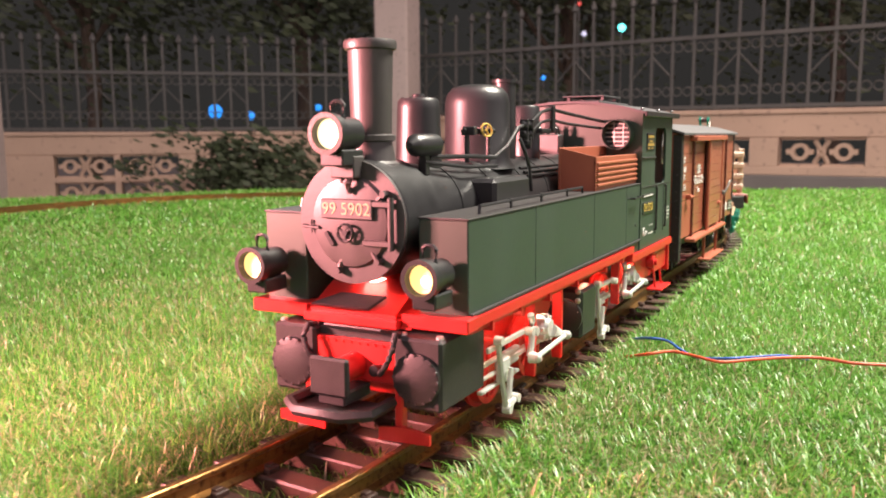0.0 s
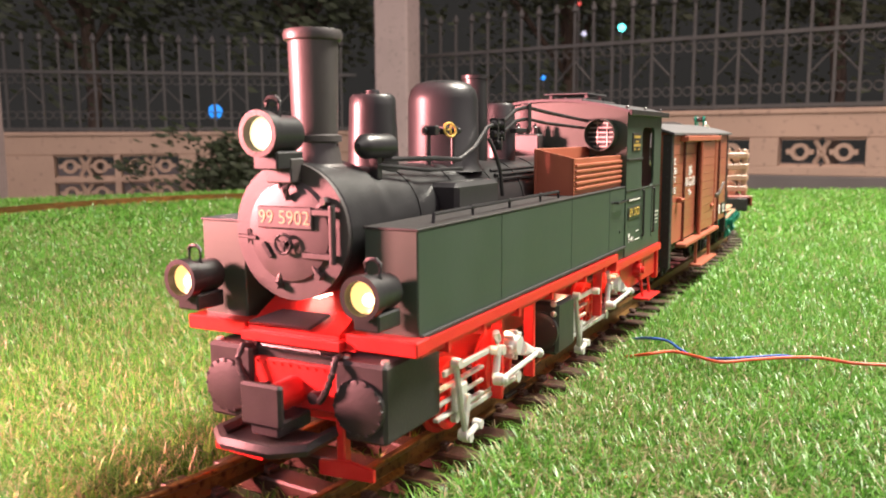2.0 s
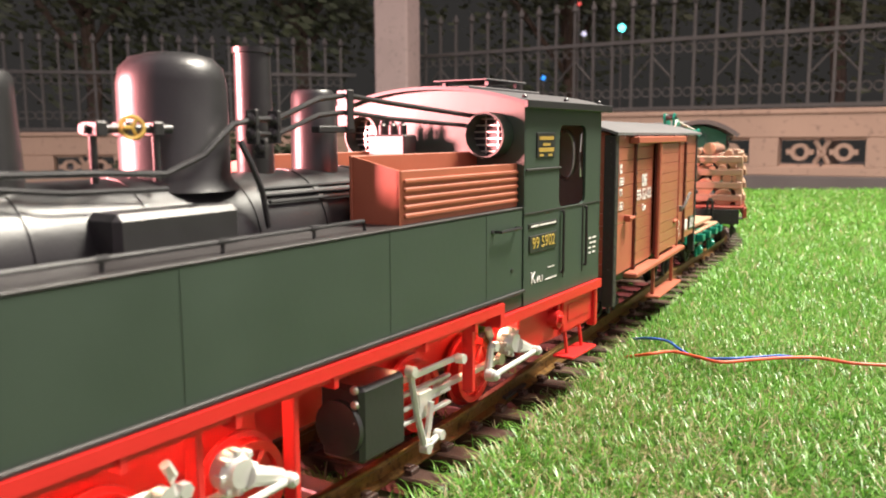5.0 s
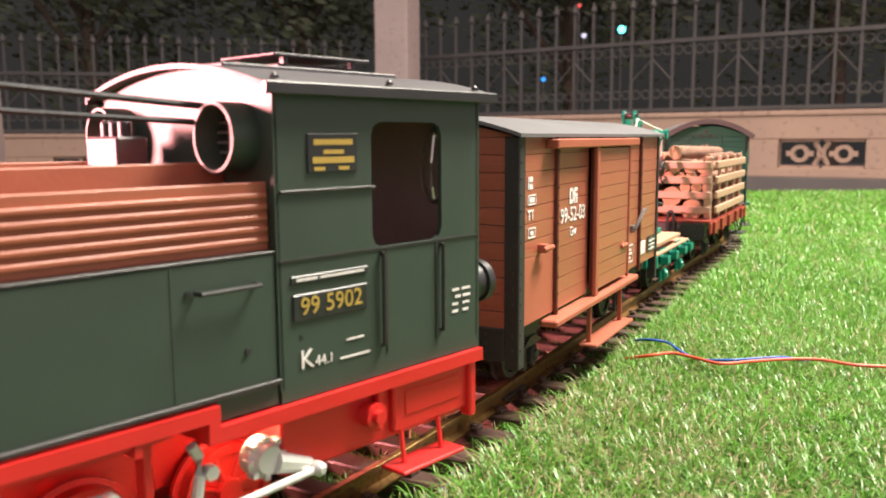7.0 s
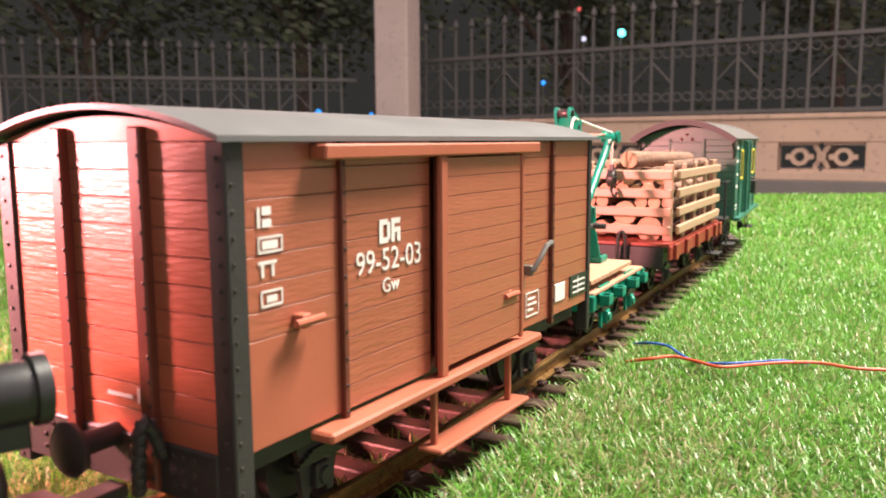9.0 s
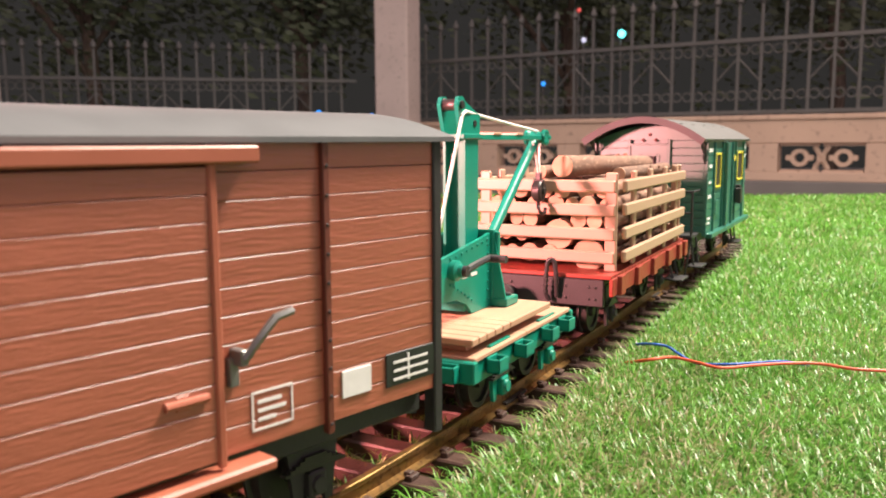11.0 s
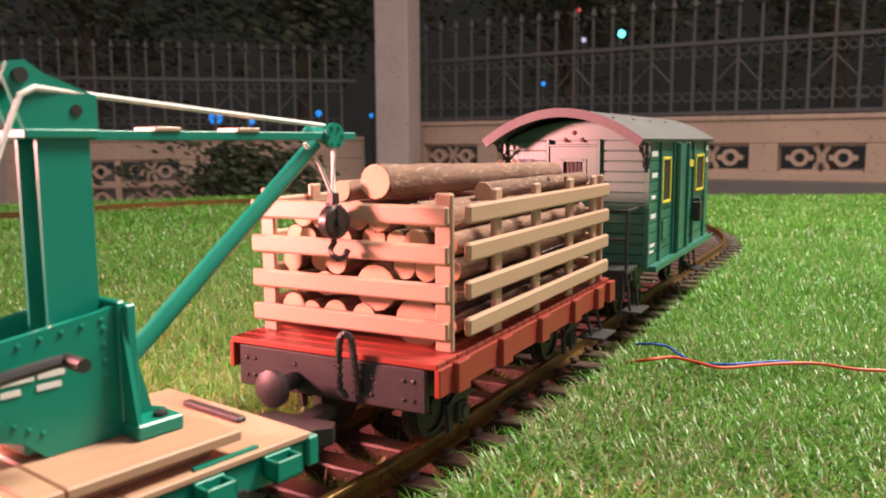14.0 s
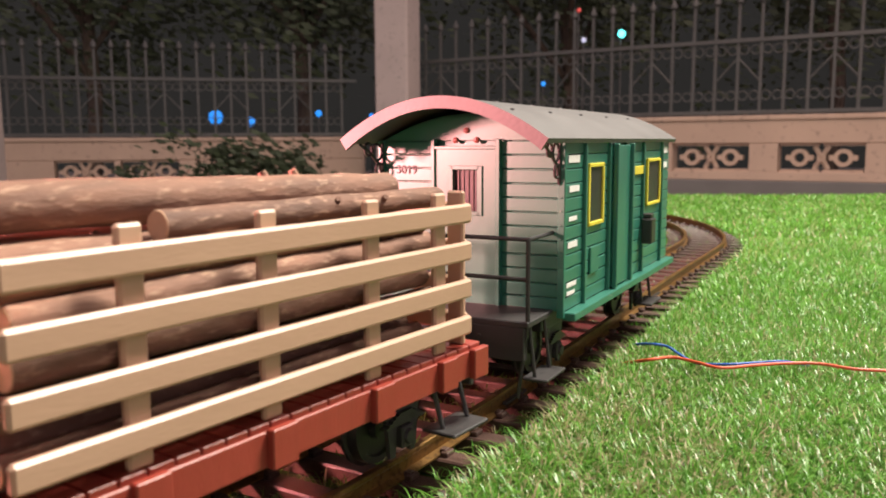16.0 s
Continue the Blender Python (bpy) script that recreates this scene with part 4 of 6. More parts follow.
    f = Form().box(-0.147, -0.112, -0.013, 0.013, 0.1405, 0.1440, 0.0004).box(-0.150, -0.109, -0.015, 0.015, 0.1462, 0.1471, 0.0003).box(-0.160, -0.088, -0.018, 0.018, 0.1395, 0.1426, 0.0004)
    for x in (-0.144, -0.115):
        for y in (-0.012, 0.012):
            f.box(x - 0.001, x + 0.001, y - 0.001, y + 0.001, 0.143, 0.1465, 0)
    part("roof_vent", f, M_ROOF, roof)
    for y in (-0.033, 0.033):
        f = Form().ring(0.0098, 0.0089, 0.0090, FRONT(-0.0832, y, 0.1205), 28)
        hood = part("spectacle_hood", f, M_GREEN, loco)
        f = Form().lathe([(0, 0.0088), (0.0004, 0.0088)], (-0.0829, y, 0.1205), "X", 24)
        part("pane", f, M_BLACK, hood, "dark round window pane")
        f = Form()
        for k in range(6):
            z = 0.1205 - 0.007 + k * 0.0028
            w = math.sqrt(max(0, 0.0088 ** 2 - (z - 0.1205) ** 2))
            f.rod((-0.0818, y - w, z), (-0.0818, y + w, z), 0.0004, seg=6)
        f.rod((-0.0818, y - 0.003, 0.1125), (-0.0818, y - 0.003, 0.1285), 0.0004, seg=6).rod((-0.0818, y + 0.003, 0.1125), (-0.0818, y + 0.003, 0.1285), 0.0004, seg=6)
        part("window_grille", f, M_SILVER, hood)
    f = Form()
    for o in (-1, 1):
        for x in (-0.1225, -0.1500):
            f.rod((x, o * 0.0492, 0.0560), (x, o * 0.0492, 0.0850), 0.0007, seg=6)
            f.rod((x, o * 0.0470, 0.0850), (x, o * 0.0495, 0.0850), 0.0007, seg=6).rod((x, o * 0.0470, 0.0560), (x, o * 0.0495, 0.0560), 0.0007, seg=6)
        f.box(-0.120, -0.0845, *sorted((o * 0.0478, o * 0.0488)), 0.1050, 0.1060, 0.0002)
        f.box(-0.170, -0.0835, *sorted((o * 0.0478, o * 0.0484)), 0.0862, 0.0868, 0.0)
        f.box(-0.1250, -0.1244, *sorted((o * 0.0478, o * 0.0483)), 0.0530, 0.0860, 0.0).box(-0.1478, -0.1472, *sorted((o * 0.0478, o * 0.0483)), 0.0530, 0.0860, 0.0)
    part("cab_handrail", f, M_BLACKMATT, loco)
    f = Form().tube([(-0.1492, 0.0458, 0.121), (-0.1478, 0.0458, 0.112), (-0.1482, 0.0458, 0.104), (-0.1490, 0.0458, 0.100)], 0.0006, 6)
    part("window_handle", f, M_SILVER, loco)
    f = Form().box(-0.168, -0.10, -0.03, 0.03, 0.052, 0.054, 0).box(-0.155, -0.135, -0.006, 0.006, 0.054, 0.095, 0.0006)
    part("cab_interior", f, M_BLACKMATT, loco)
    ring = [(-0.1660, 0.0300 + 0.0052 * math.cos(k * math.pi / 12), 0.1100 + 0.0125 * math.copysign(abs(math.sin(k * math.pi / 12)) ** 0.8, math.sin(k * math.pi / 12))) for k in range(25)]
    part("window_ring", Form().tube(ring, 0.0009, 8), M_SILVER, loco, "bright metal ring of the rear cab window")
    # valve box before the cab, with two small cylinders
    f = Form().box(-0.074, -0.064, -0.021, -0.001, 0.1060, 0.1210, 0.0008)
    valve_box = part("valve_box", f, M_SMOKE, loco, "box with pipe fittings before the cab")
    for y in (-0.0165, -0.0110, -0.0055):
        part("valve_cap", Form().lathe([(0.1205, 0.0020), (0.1250, 0.0020), (0.1258, 0.0012), (0.1275, 0.0010)], (-0.069, y, 0), "Z", 12), M_BLACK, valve_box)
    for z, y in ((0.0995, 0.0192), (0.1015, 0.0172), (0.1035, 0.0148)):
        part("pipe", Form().tube([(0.040, y, z), (-0.02, y, z), (-0.082, y, z)], 0.0007, 6), M_BLACK, loco)
    # rear lamps
    for y, z in ((0.0330, 0.0660), (-0.0330, 0.0660), (0.0, 0.1130)):
        f = Form().lathe([(-0.1695, 0.0050), (-0.1750, 0.0068), (-0.1850, 0.0070), (-0.1853, 0.0082), (-0.1885, 0.0082), (-0.1885, 0.0066), (-0.1870, 0.0060), (-0.1868, 0.0004)], (0, y, z), "X", 24)
        f.box(-0.184, -0.169, y - 0.004, y + 0.004, z - 0.0120, z - 0.0060, 0.0005)
        part("rear_lamp", f, M_BLACK, loco, "unlit black rear lamp")
    # panel added inside the cab, the back wall's lit look in its colour
    part("lit_cab_panel", Form().box(-0.1675, -0.1665, -0.0460, 0.0460, 0.0540, 0.1345, 0.0), M_CABLIT, loco, "inner cab wall panel coloured pale beige as if lit")
    f = Form().box(-0.1130, -0.0945, 0.0478, 0.0486, 0.1105, 0.1215, 0.0002)
    b = part("builder_plate", f, M_BLACK, loco, "black plate with gold lines")
    bars("lettering", [(0.002, 0.0078, 0.0145, 0.0016), (0.0055, 0.0052, 0.0075, 0.0012), (0.0015, 0.0026, 0.0155, 0.0018), (0.002, 0.0006, 0.004, 0.0010), (0.011, 0.0006, 0.004, 0.0010)], SIDE(-0.0945, 0.0486, 0.1105), M_GOLD, b)
    f = Form().box(-0.1165, -0.0875, 0.0478, 0.0485, 0.0795, 0.0818, 0.0002)
    b = part("owner_plate", f, M_BLACK, loco)
    bars("lettering", [(0.001, 0.0008, 0.0075, 0.0008), (0.0095, 0.0008, 0.0170, 0.0007)], SIDE(-0.0882, 0.0485, 0.0795), M_WHITE, b)
    f = Form().box(-0.1160, -0.0880, 0.0478, 0.0486, 0.0688, 0.0765, 0.0003)
    b = part("number_plate", f, M_BLACK, loco, "black plate with gold number")
    writing("number", "99 5902", 0.0072, SIDE(-0.1020, 0.0487, 0.0727), M_GOLD, b)
    writing("lettering", "K", 0.0078, SIDE(-0.0925, 0.0482, 0.0572), M_WHITE, loco)
    writing("lettering", "44.1", 0.0042, SIDE(-0.0990, 0.0482, 0.0560), M_WHITE, loco)
    bars("lettering", [(0.016, 0.0025, 0.007, 0.0005), (0.0135, -0.0028, 0.012, 0.0006), (0.064, 0.0105, 0.0035, 0.0009), (0.069, 0.0105, 0.0045, 0.0009), (0.0655, 0.0080, 0.003, 0.0009), (0.0695, 0.0080, 0.004, 0.0009), (0.064, 0.0055, 0.003, 0.0009), (0.0695, 0.0055, 0.0035, 0.0009), (0.064, 0.003, 0.003, 0.0009), (0.0695, 0.003, 0.003, 0.0009)],
         SIDE(-0.0915, 0.0481, 0.0575), M_WHITE, loco)
    # red frame
    f = Form().slab([(0.170, 0.0458), (0.170, 0.0415), (0.0590, 0.0415), (0.0590, 0.0475), (-0.1735, 0.0485), (-0.1735, 0.0525), (0.0625, 0.0515), (0.0625, 0.0458)], 0.1000, SIDE(0, -0.0500, 0))
    part("running_board", f, M_RED, loco, "bright red running board")
    for o in (-1, 1):
        part("buffer_beam", Form().box(0.166, 0.1755, *sorted((o * 0.0505, o * 0.0222)), 0.0476, 0.0531, 0.0005), M_RED, loco)
    part("front_step", Form().box(0.155, 0.1785, -0.0220, 0.0220, 0.0470, 0.0508, 0.0005), M_RED, loco)
    part("footplate_edge", Form().box(-0.083, 0.1685, 0.0478, 0.0492, 0.0526, 0.0540, 0.0002), M_BLACKMATT, loco)
    f = Form().slab([(0.0505, 0.176), (0.052, 0.176), (0.066, 0.150), (0.066, 0.140), (0.0505, 0.140)], 0.040, Matrix.Translation((0, -0.020, 0)) @ Matrix(((0, 1, 0, 0), (0, 0, 1, 0), (1, 0, 0, 0), (0, 0, 0, 1))))
    part("smokebox_saddle", f, M_RED, loco, "sloping red plate below the smokebox")
    f = Form().slab([(-0.019, 0), (0.008, 0), (0.012, 0.009), (-0.009, 0.009)], 0.0012, Matrix.Translation((0.1765, 0, 0.0530)) @ Matrix(((0, -0.80, 0.6, 0), (1, 0, 0, 0), (0, 0.45, 0.8, 0), (0, 0, 0, 1))))
    part("tread_plate", f, M_BLACK, loco)
    f = Form()
    for x in (-0.040, -0.005, 0.045, 0.085, 0.12, 0.15):
        f.box(x - 0.001, x + 0.001, 0.030, 0.0495, 0.0440, 0.0486, 0.0)
    f.box(-0.05, 0.168, 0.0472, 0.0482, 0.0460, 0.0486, 0.0)
    part("board_bracket", f, M_RED, loco)
    f = Form().box(-0.166, -0.085, 0.030, 0.045, 0.0230, 0.0432, 0.0008).box(-0.167, -0.128, 0.0448, 0.0472, 0.0250, 0.0420, 0.0006).box(-0.1675, -0.1640, 0.0440, 0.0490, 0.0215, 0.0432, 0.0006)
    f.box(-0.166, -0.085, -0.045, -0.030, 0.0230, 0.0432, 0.0008)
    part("rear_frame", f, M_RED, loco, "bright red rear frame")
    f = Form().box(-0.160, -0.133, 0.0472, 0.0476, 0.0300, 0.0380, 0.0002).rod((-0.118, 0.044, 0.034), (-0.118, 0.050, 0.034), 0.0042).rod((-0.118, 0.050, 0.034), (-0.118, 0.052, 0.034), 0.0022).box(-0.1225, -0.1205, 0.044, 0.048, 0.028, 0.043, 0.0004)
    part("injector", f, M_RED, loco)
    f = Form()
    for x in (-0.150, -0.132):
        f.tube([(x, 0.046, 0.026), (x, 0.0475, 0.014)], 0.0009, 6)
    f.box(-0.156, -0.126, 0.0425, 0.0535, 0.0125, 0.0140, 0.0004)
    part("cab_step", f, M_RED, loco)
    # rear engine: cylinders, wheels, rods
    for o in (-1, 1):
        f = Form()
        y0, y1 = sorted((o * 0.028, o * 0.0465))
        f.box(0.004, 0.029, y0, y1, 0.0125, 0.0390, 0.0016)
        f.lathe([(0, 0.0095), (0.002, 0.0095), (0.0025, 0.0075), (0.003, 0.0005)], (0.029, o * 0.0375, 0.0245), "X", 24)
        part("rear_cylinder", f, M_BLACK, loco, "black rear cylinder block")
    f = Form()
    for z in (0.0275, 0.0335, 0.0385):
        f.lathe([(0, 0.0016), (0.001, 0.0014), (0.0014, 0.0004)], (0.0300, 0.0445, z), "X", 10)
    part("drain_cock", f, M_SILVER, loco)
    engine_gear(loco, [-0.036, -0.080], 0.004, 0.0445, -0.080)
    f = Form().box(-0.10, 0.17, -0.016, 0.016, 0.0185, 0.0480, 0.0006)
    part("main_frame", f, M_RED, loco)
    for x, z in ((-0.044, 0.018), (0.0592, 0.010), (0.0952, 0.010)):
        part("frame_stay", Form().box(x - 0.00115, x + 0.00115, 0.041, 0.046, z, 0.047, 0.0003), M_RED, loco)
    # glowing strips added under the boards to light red frame and rods
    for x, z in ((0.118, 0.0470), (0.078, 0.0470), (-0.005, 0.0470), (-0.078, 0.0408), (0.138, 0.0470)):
        part("glow_strip", Form().box(x - 0.004, x + 0.004, 0.036, 0.039, z - 0.0004, z + 0.0006, 0.0002), M_GEARGLOW, loco, "small warm glowing strip added to light the locomotive's red parts")
    part("glow_strip", Form().box(-0.094, -0.086, 0.0405, 0.0435, 0.0403, 0.0413, 0.0002), M_GEARGLOW, loco, "small warm glowing strip added to light the locomotive's red parts")
    # one more strip added below the smokebox to brighten the red saddle
    part("glow_strip", Form().box(0.158, 0.166, -0.005, 0.005, 0.0622, 0.0628, 0.0002), M_SADDLEGLOW, loco, "small warm glowing strip added to light the locomotive's red parts")
    f = Form().lathe([(-0.1860, 0.0004), (-0.1855, 0.006), (-0.1840, 0.0075), (-0.1825, 0.0075), (-0.1820, 0.0040), (-0.1690, 0.0040)], (0, 0, 0.0340), "X", 24)
    part("rear_buffer", f, M_BLACKMATT, loco, "black rear buffer")
    coupler(loco, -0.168, -1)


def engine_gear(parent, axles, cyl_back, y, hub):
    """Red wheels with silver rods, crosshead and valve gear on both sides of an engine unit."""
    r = 0.0150
    for x in axles:
        wheelset(parent, x, r, M_RED, spokes=8)
    for o in (-1, 1):
        ph = 0 if o > 0 else math.pi / 2
        f = Form()
        a, b = axles[0] + 0.002, axles[-1] - 0.002
        f.box(b, a, o * (y - 0.0095) - 0.0007, o * (y - 0.0095) + 0.0007, -0.0014, 0.0014, 0.0004)
        for x in axles:
            f.lathe([(-0.001, 0.0026), (0.001, 0.0026)], (x, o * (y - 0.0095), 0), "Y", 14)
            f.lathe([(0, 0.0013), (0.0022, 0.0011)] if o > 0 else [(0, 0.0013), (-0.0022, 0.0011)], (x, o * (y - 0.0085), 0), "Y", 10)
        rod = part("coupling_rod", f, M_RODS, parent, "bare metal coupling rod")
        RODS.append((rod, 0.0060, ph, r, r))
        f = Form()
        main = cyl_back - 0.020
        f.box(axles[-1] - 0.002, main, o * (y - 0.0055) - 0.0007, o * (y - 0.0055) + 0.0007, -0.0011, 0.0011, 0.0003)
        f.lathe([(-0.0012, 0.0027), (0.0012, 0.0027)], (axles[-1], o * (y - 0.0055), 0), "Y", 14)
        f.lathe([(-0.0012, 0.0022), (0.0012, 0.0022)], (main, o * (y - 0.0055), 0), "Y", 14)
        con = part("connecting_rod", f, M_RODS, parent, "bare metal connecting rod")
        RODS.append((con, 0.0060, ph, r, r + 0.0015))
        f = Form()
        f.rod((cyl_back, o * (y - 0.0055), 0.0205), (cyl_back - 0.040, o * (y - 0.0055), 0.0205), 0.0010, seg=8)
        f.box(cyl_back - 0.040, cyl_back, o * (y - 0.0055) - 0.0012, o * (y - 0.0055) + 0.0012, 0.0255, 0.0270, 0.0003)
        f.box(cyl_back - 0.040, cyl_back, o * (y - 0.0055) - 0.0012, o * (y - 0.0055) + 0.0012, 0.0145, 0.0160, 0.0003)
        part("slide_bar", f, M_RODS, parent)
        f = Form()
        f.box(cyl_back - 0.024, cyl_back - 0.015, o * (y - 0.0035) - 0.0016, o * (y - 0.0035) + 0.0016, 0.0155, 0.0260, 0.0006)
        f.tube([(cyl_back - 0.020, o * y, 0.022), (cyl_back - 0.018, o * y, 0.012), (cyl_back - 0.016, o * y, 0.007)], 0.0014, 6)
        f.lathe([(-0.0014, 0.0022), (0.0024, 0.0020)], (cyl_back - 0.016, o * y, 0.007), "Y", 12)
        head = part("crosshead", f, M_RODS, parent)
        RODS.append((head, -0.0060, ph, r, 0.0))
        f = Form()
        f.tube([(cyl_back - 0.004, o * (y + 0.001), 0.0375), (cyl_back - 0.008, o * (y + 0.001), 0.020), (cyl_back - 0.013, o * (y + 0.001), 0.006)], 0.0013, 6)
        f.box(cyl_back - 0.040, cyl_back + 0.002, o * (y - 0.001) - 0.0008, o * (y - 0.001) + 0.0008, 0.0330, 0.0355, 0.0004)
        f.tube([(cyl_back - 0.013, o * (y + 0.0015), 0.0065), (cyl_back - 0.022, o * (y + 0.0015), 0.0085)], 0.0013, 6)
        for x, z in ((cyl_back - 0.004, 0.0375), (cyl_back - 0.013, 0.006), (cyl_back - 0.038, 0.0342), (cyl_back - 0.022, 0.0085)):
            f.lathe([(-0.0012, 0.0021), (0.0022, 0.0019)], (x, o * (y + 0.001), z), "Y", 12)
        part("valve_gear", f, M_RODS, parent)
        # curved link, return crank with bolted hub, rod between them
        lx = hub + 0.023
        f = Form().tube([(lx + 0.001, o * (y + 0.0012), 0.0415), (lx - 0.0010, o * (y + 0.0012), 0.0380), (lx - 0.0012, o * (y + 0.0012), 0.0330), (lx, o * (y + 0.0012), 0.0270), (lx + 0.0015, o * (y + 0.0012), 0.0225)], 0.0016, 8)
        f.lathe([(-0.001, 0.0022), (0.0018, 0.0022)] if o > 0 else [(0.001, 0.0022), (-0.0018, 0.0022)], (lx - 0.004, o * (y + 0.0012), 0.0330), "Y", 6)
        f.lathe([(-0.001, 0.0027), (0.0022, 0.0025)] if o > 0 else [(0.001, 0.0027), (-0.0022, 0.0025)], (lx + 0.0015, o * (y + 0.0022), 0.0222), "Y", 14)
        part("expansion_link", f, M_RODS, parent, "curved grey link")
        f = Form().lathe([(-0.004, 0.0058), (0.0, 0.0058), (0.001, 0.0046), (0.003, 0.0040), (0.0032, 0.0005)] if o > 0 else [(0.004, 0.0058), (0.0, 0.0058), (-0.001, 0.0046), (-0.003, 0.0040), (-0.0032, 0.0005)], (hub, o * (y - 0.001), 0.0305), "Y", 20)
        for k in range(8):
            b = k * math.pi / 4
            f.box(hub + 0.0056 * math.cos(b) - 0.0009, hub + 0.0056 * math.cos(b) + 0.0009, *sorted((o * (y - 0.003), o * (y + 0.0006))), 0.0305 + 0.0056 * math.sin(b) - 0.0009, 0.0305 + 0.0056 * math.sin(b) + 0.0009, 0.0002)
        f.rod((hub - 0.002, o * (y + 0.001), 0.0290), (hub - 0.0145, o * (y + 0.001), 0.0245), 0.0034, 0.0022, 10)
        part("return_crank", f, M_RODS, parent, "bolted grey return crank")
        f = Form().rod((hub - 0.0150, o * (y + 0.0042), 0.0240), (lx + 0.0015, o * (y + 0.0042), 0.0222), 0.0012, seg=8)
        for x, z in ((hub - 0.0150, 0.0240), (lx + 0.0015, 0.0222)):
            f.lathe([(-0.0014, 0.0022), (0.0014, 0.0022), (0.0026, 0.0010)] if o > 0 else [(0.0014, 0.0022), (-0.0014, 0.0022), (-0.0026, 0.0010)], (x, o * (y + 0.0042), z), "Y", 12)
        part("eccentric_rod", f, M_RODS, parent, "grey eccentric rod")


build_loco()
FRONT_MID = 0.100
front_unit = new("front_engine")
front_unit.parent = loco


def build_front_engine():
    """The swivelling front engine: cylinder block, buffer plate, hoses, wheels and rods; its x is measured from its middle."""
    f = Form()
    f.box(0.045, 0.079, -0.0185, 0.0185, 0.036, 0.0456, 0.0006)
    part("valve_chest", f, M_BLACKMATT, front_unit)
    for o in (-1, 1):
        block = part("front_cylinder", Form().box(0.045, 0.083, *sorted((o * 0.0180, o * 0.0385)), 0.0185, 0.0460, 0.0012), M_BLACKMATT, front_unit, "black front cylinder block")
        f = Form().lathe([(0.0828, 0.0098), (0.0845, 0.0098), (0.0850, 0.0088), (0.0853, 0.0005)], (0, o * 0.0285, 0.0310), "X", 32)
        for k in range(16):
            a = k * math.pi / 8
            f.lathe([(0.0843, 0.0008), (0.0852, 0.0006)], (0, o * 0.0285 + 0.0092 * math.cos(a), 0.0310 + 0.0092 * math.sin(a)), "X", 6)
        part("cylinder_cover", f, M_BLACKMATT, block)
        for x, y in ((0.049, 0.0360), (0.079, 0.0360), (0.079, 0.0205)):
            part("bolt", Form().lathe([(0.0458, 0.0016), (0.0470, 0.0014), (0.0472, 0.0004)], (x, o * y, 0), "Z", 8), M_SILVER, block)
    part("top_cover", Form().box(0.050, 0.0765, -0.017, 0.017, 0.0457, 0.0467, 0.0004), M_BLACK, front_unit)
    f = Form().box(0.078, 0.0815, -0.0185, 0.0185, 0.0265, 0.0425, 0.0005)
    for i in range(10):
        f.lathe([(0.0813, 0.0006), (0.0820, 0.0005)], (0, -0.0165 + i * 0.00367, 0.0412), "X", 6)
    plate = part("buffer_plate", f, M_RED, front_unit, "bright red riveted front plate")
    f = Form().lathe([(0.081, 0.0052), (0.097, 0.0050), (0.0975, 0.004)], (0, 0, 0.0325), "X", 20)
    part("buffer_shank", f, M_RED, plate)
    part("buffer", Form().box(0.0970, 0.1000, -0.0085, 0.0085, 0.0250, 0.0395, 0.0015), M_BLACKMATT, plate)
    f = Form().slab([(-0.0175, 0.083), (-0.0175, 0.100), (-0.010, 0.106), (0.010, 0.106), (0.0175, 0.100), (0.0175, 0.083)], 0.0010, Matrix.Translation((0, 0, 0.0180)) @ Matrix(((0, 1, 0, 0), (1, 0, 0, 0), (0, 0, 1, 0), (0, 0, 0, 1))))
    f.tube([(0.083, -0.018, 0.0205), (0.100, -0.018, 0.0205), (0.1065, -0.010, 0.0205), (0.1065, 0.010, 0.0205), (0.100, 0.018, 0.0205), (0.083, 0.018, 0.0205)], 0.0024, 6)
    f.box(0.08, 0.098, -0.006, 0.006, 0.021, 0.026, 0.0006)
    part("coupler_loop", f, M_BLACKMATT, front_unit)
    for o in (-1, 1):
        f = Form().box(0.080, 0.084, *sorted((o * 0.019, o * 0.0225)), 0.009, 0.030, 0.0005)
        f.slab([(o * 0.0125, 0), (o * 0.0345, 0.001), (o * 0.0345, 0.005), (o * 0.024, 0.0065), (o * 0.0125, 0.005)], 0.0016, FRONT(0.0835, 0, 0.0055))
        part("rail_guard", f, M_RED, front_unit, "red rail guard just above the rails")
    for o in (-1, 1):
        hose(front_unit, [(0.080, o * 0.0195, 0.0465), (0.0845, o * 0.0200, 0.0470), (0.0870, o * 0.0205, 0.0430), (0.0875, o * 0.0185, 0.0370), (0.0860, o * 0.0140, 0.0315), (0.0835, o * 0.0115, 0.0320)], 0.0011)
    f = Form()
    for o in (-1, 1):
        f.lathe([(0.0812, 0.0017), (0.0845, 0.0017), (0.0848, 0.0024), (0.0865, 0.0022)], (0, o * 0.0115, 0.0325), "X", 12)
    f.tube([(0.079, -0.015, 0.0462), (0.083, -0.013, 0.0475), (0.083, 0.013, 0.0475), (0.079, 0.015, 0.0462)], 0.0007, 6)
    part("hose_tap", f, M_BLACK, front_unit)
    f = Form().box(-0.05, 0.06, -0.014, 0.014, 0.0150, 0.0420, 0.0006).box(0.018, 0.078, -0.021, 0.021, 0.0405, 0.0440, 0.0006).box(0.05, 0.076, -0.022, 0.022, 0.0472, 0.0480, 0.0)
    part("engine_frame", f, M_RED, front_unit, "red engine frame")
    engine_gear(front_unit, [0.012, -0.036], 0.045, 0.0415, -0.018)


build_front_engine()

# ======== brown box wagon ========
box_wagon = tagged(new("box_wagon"), "red-brown planked goods wagon with sliding door and grey roof", "wagon")


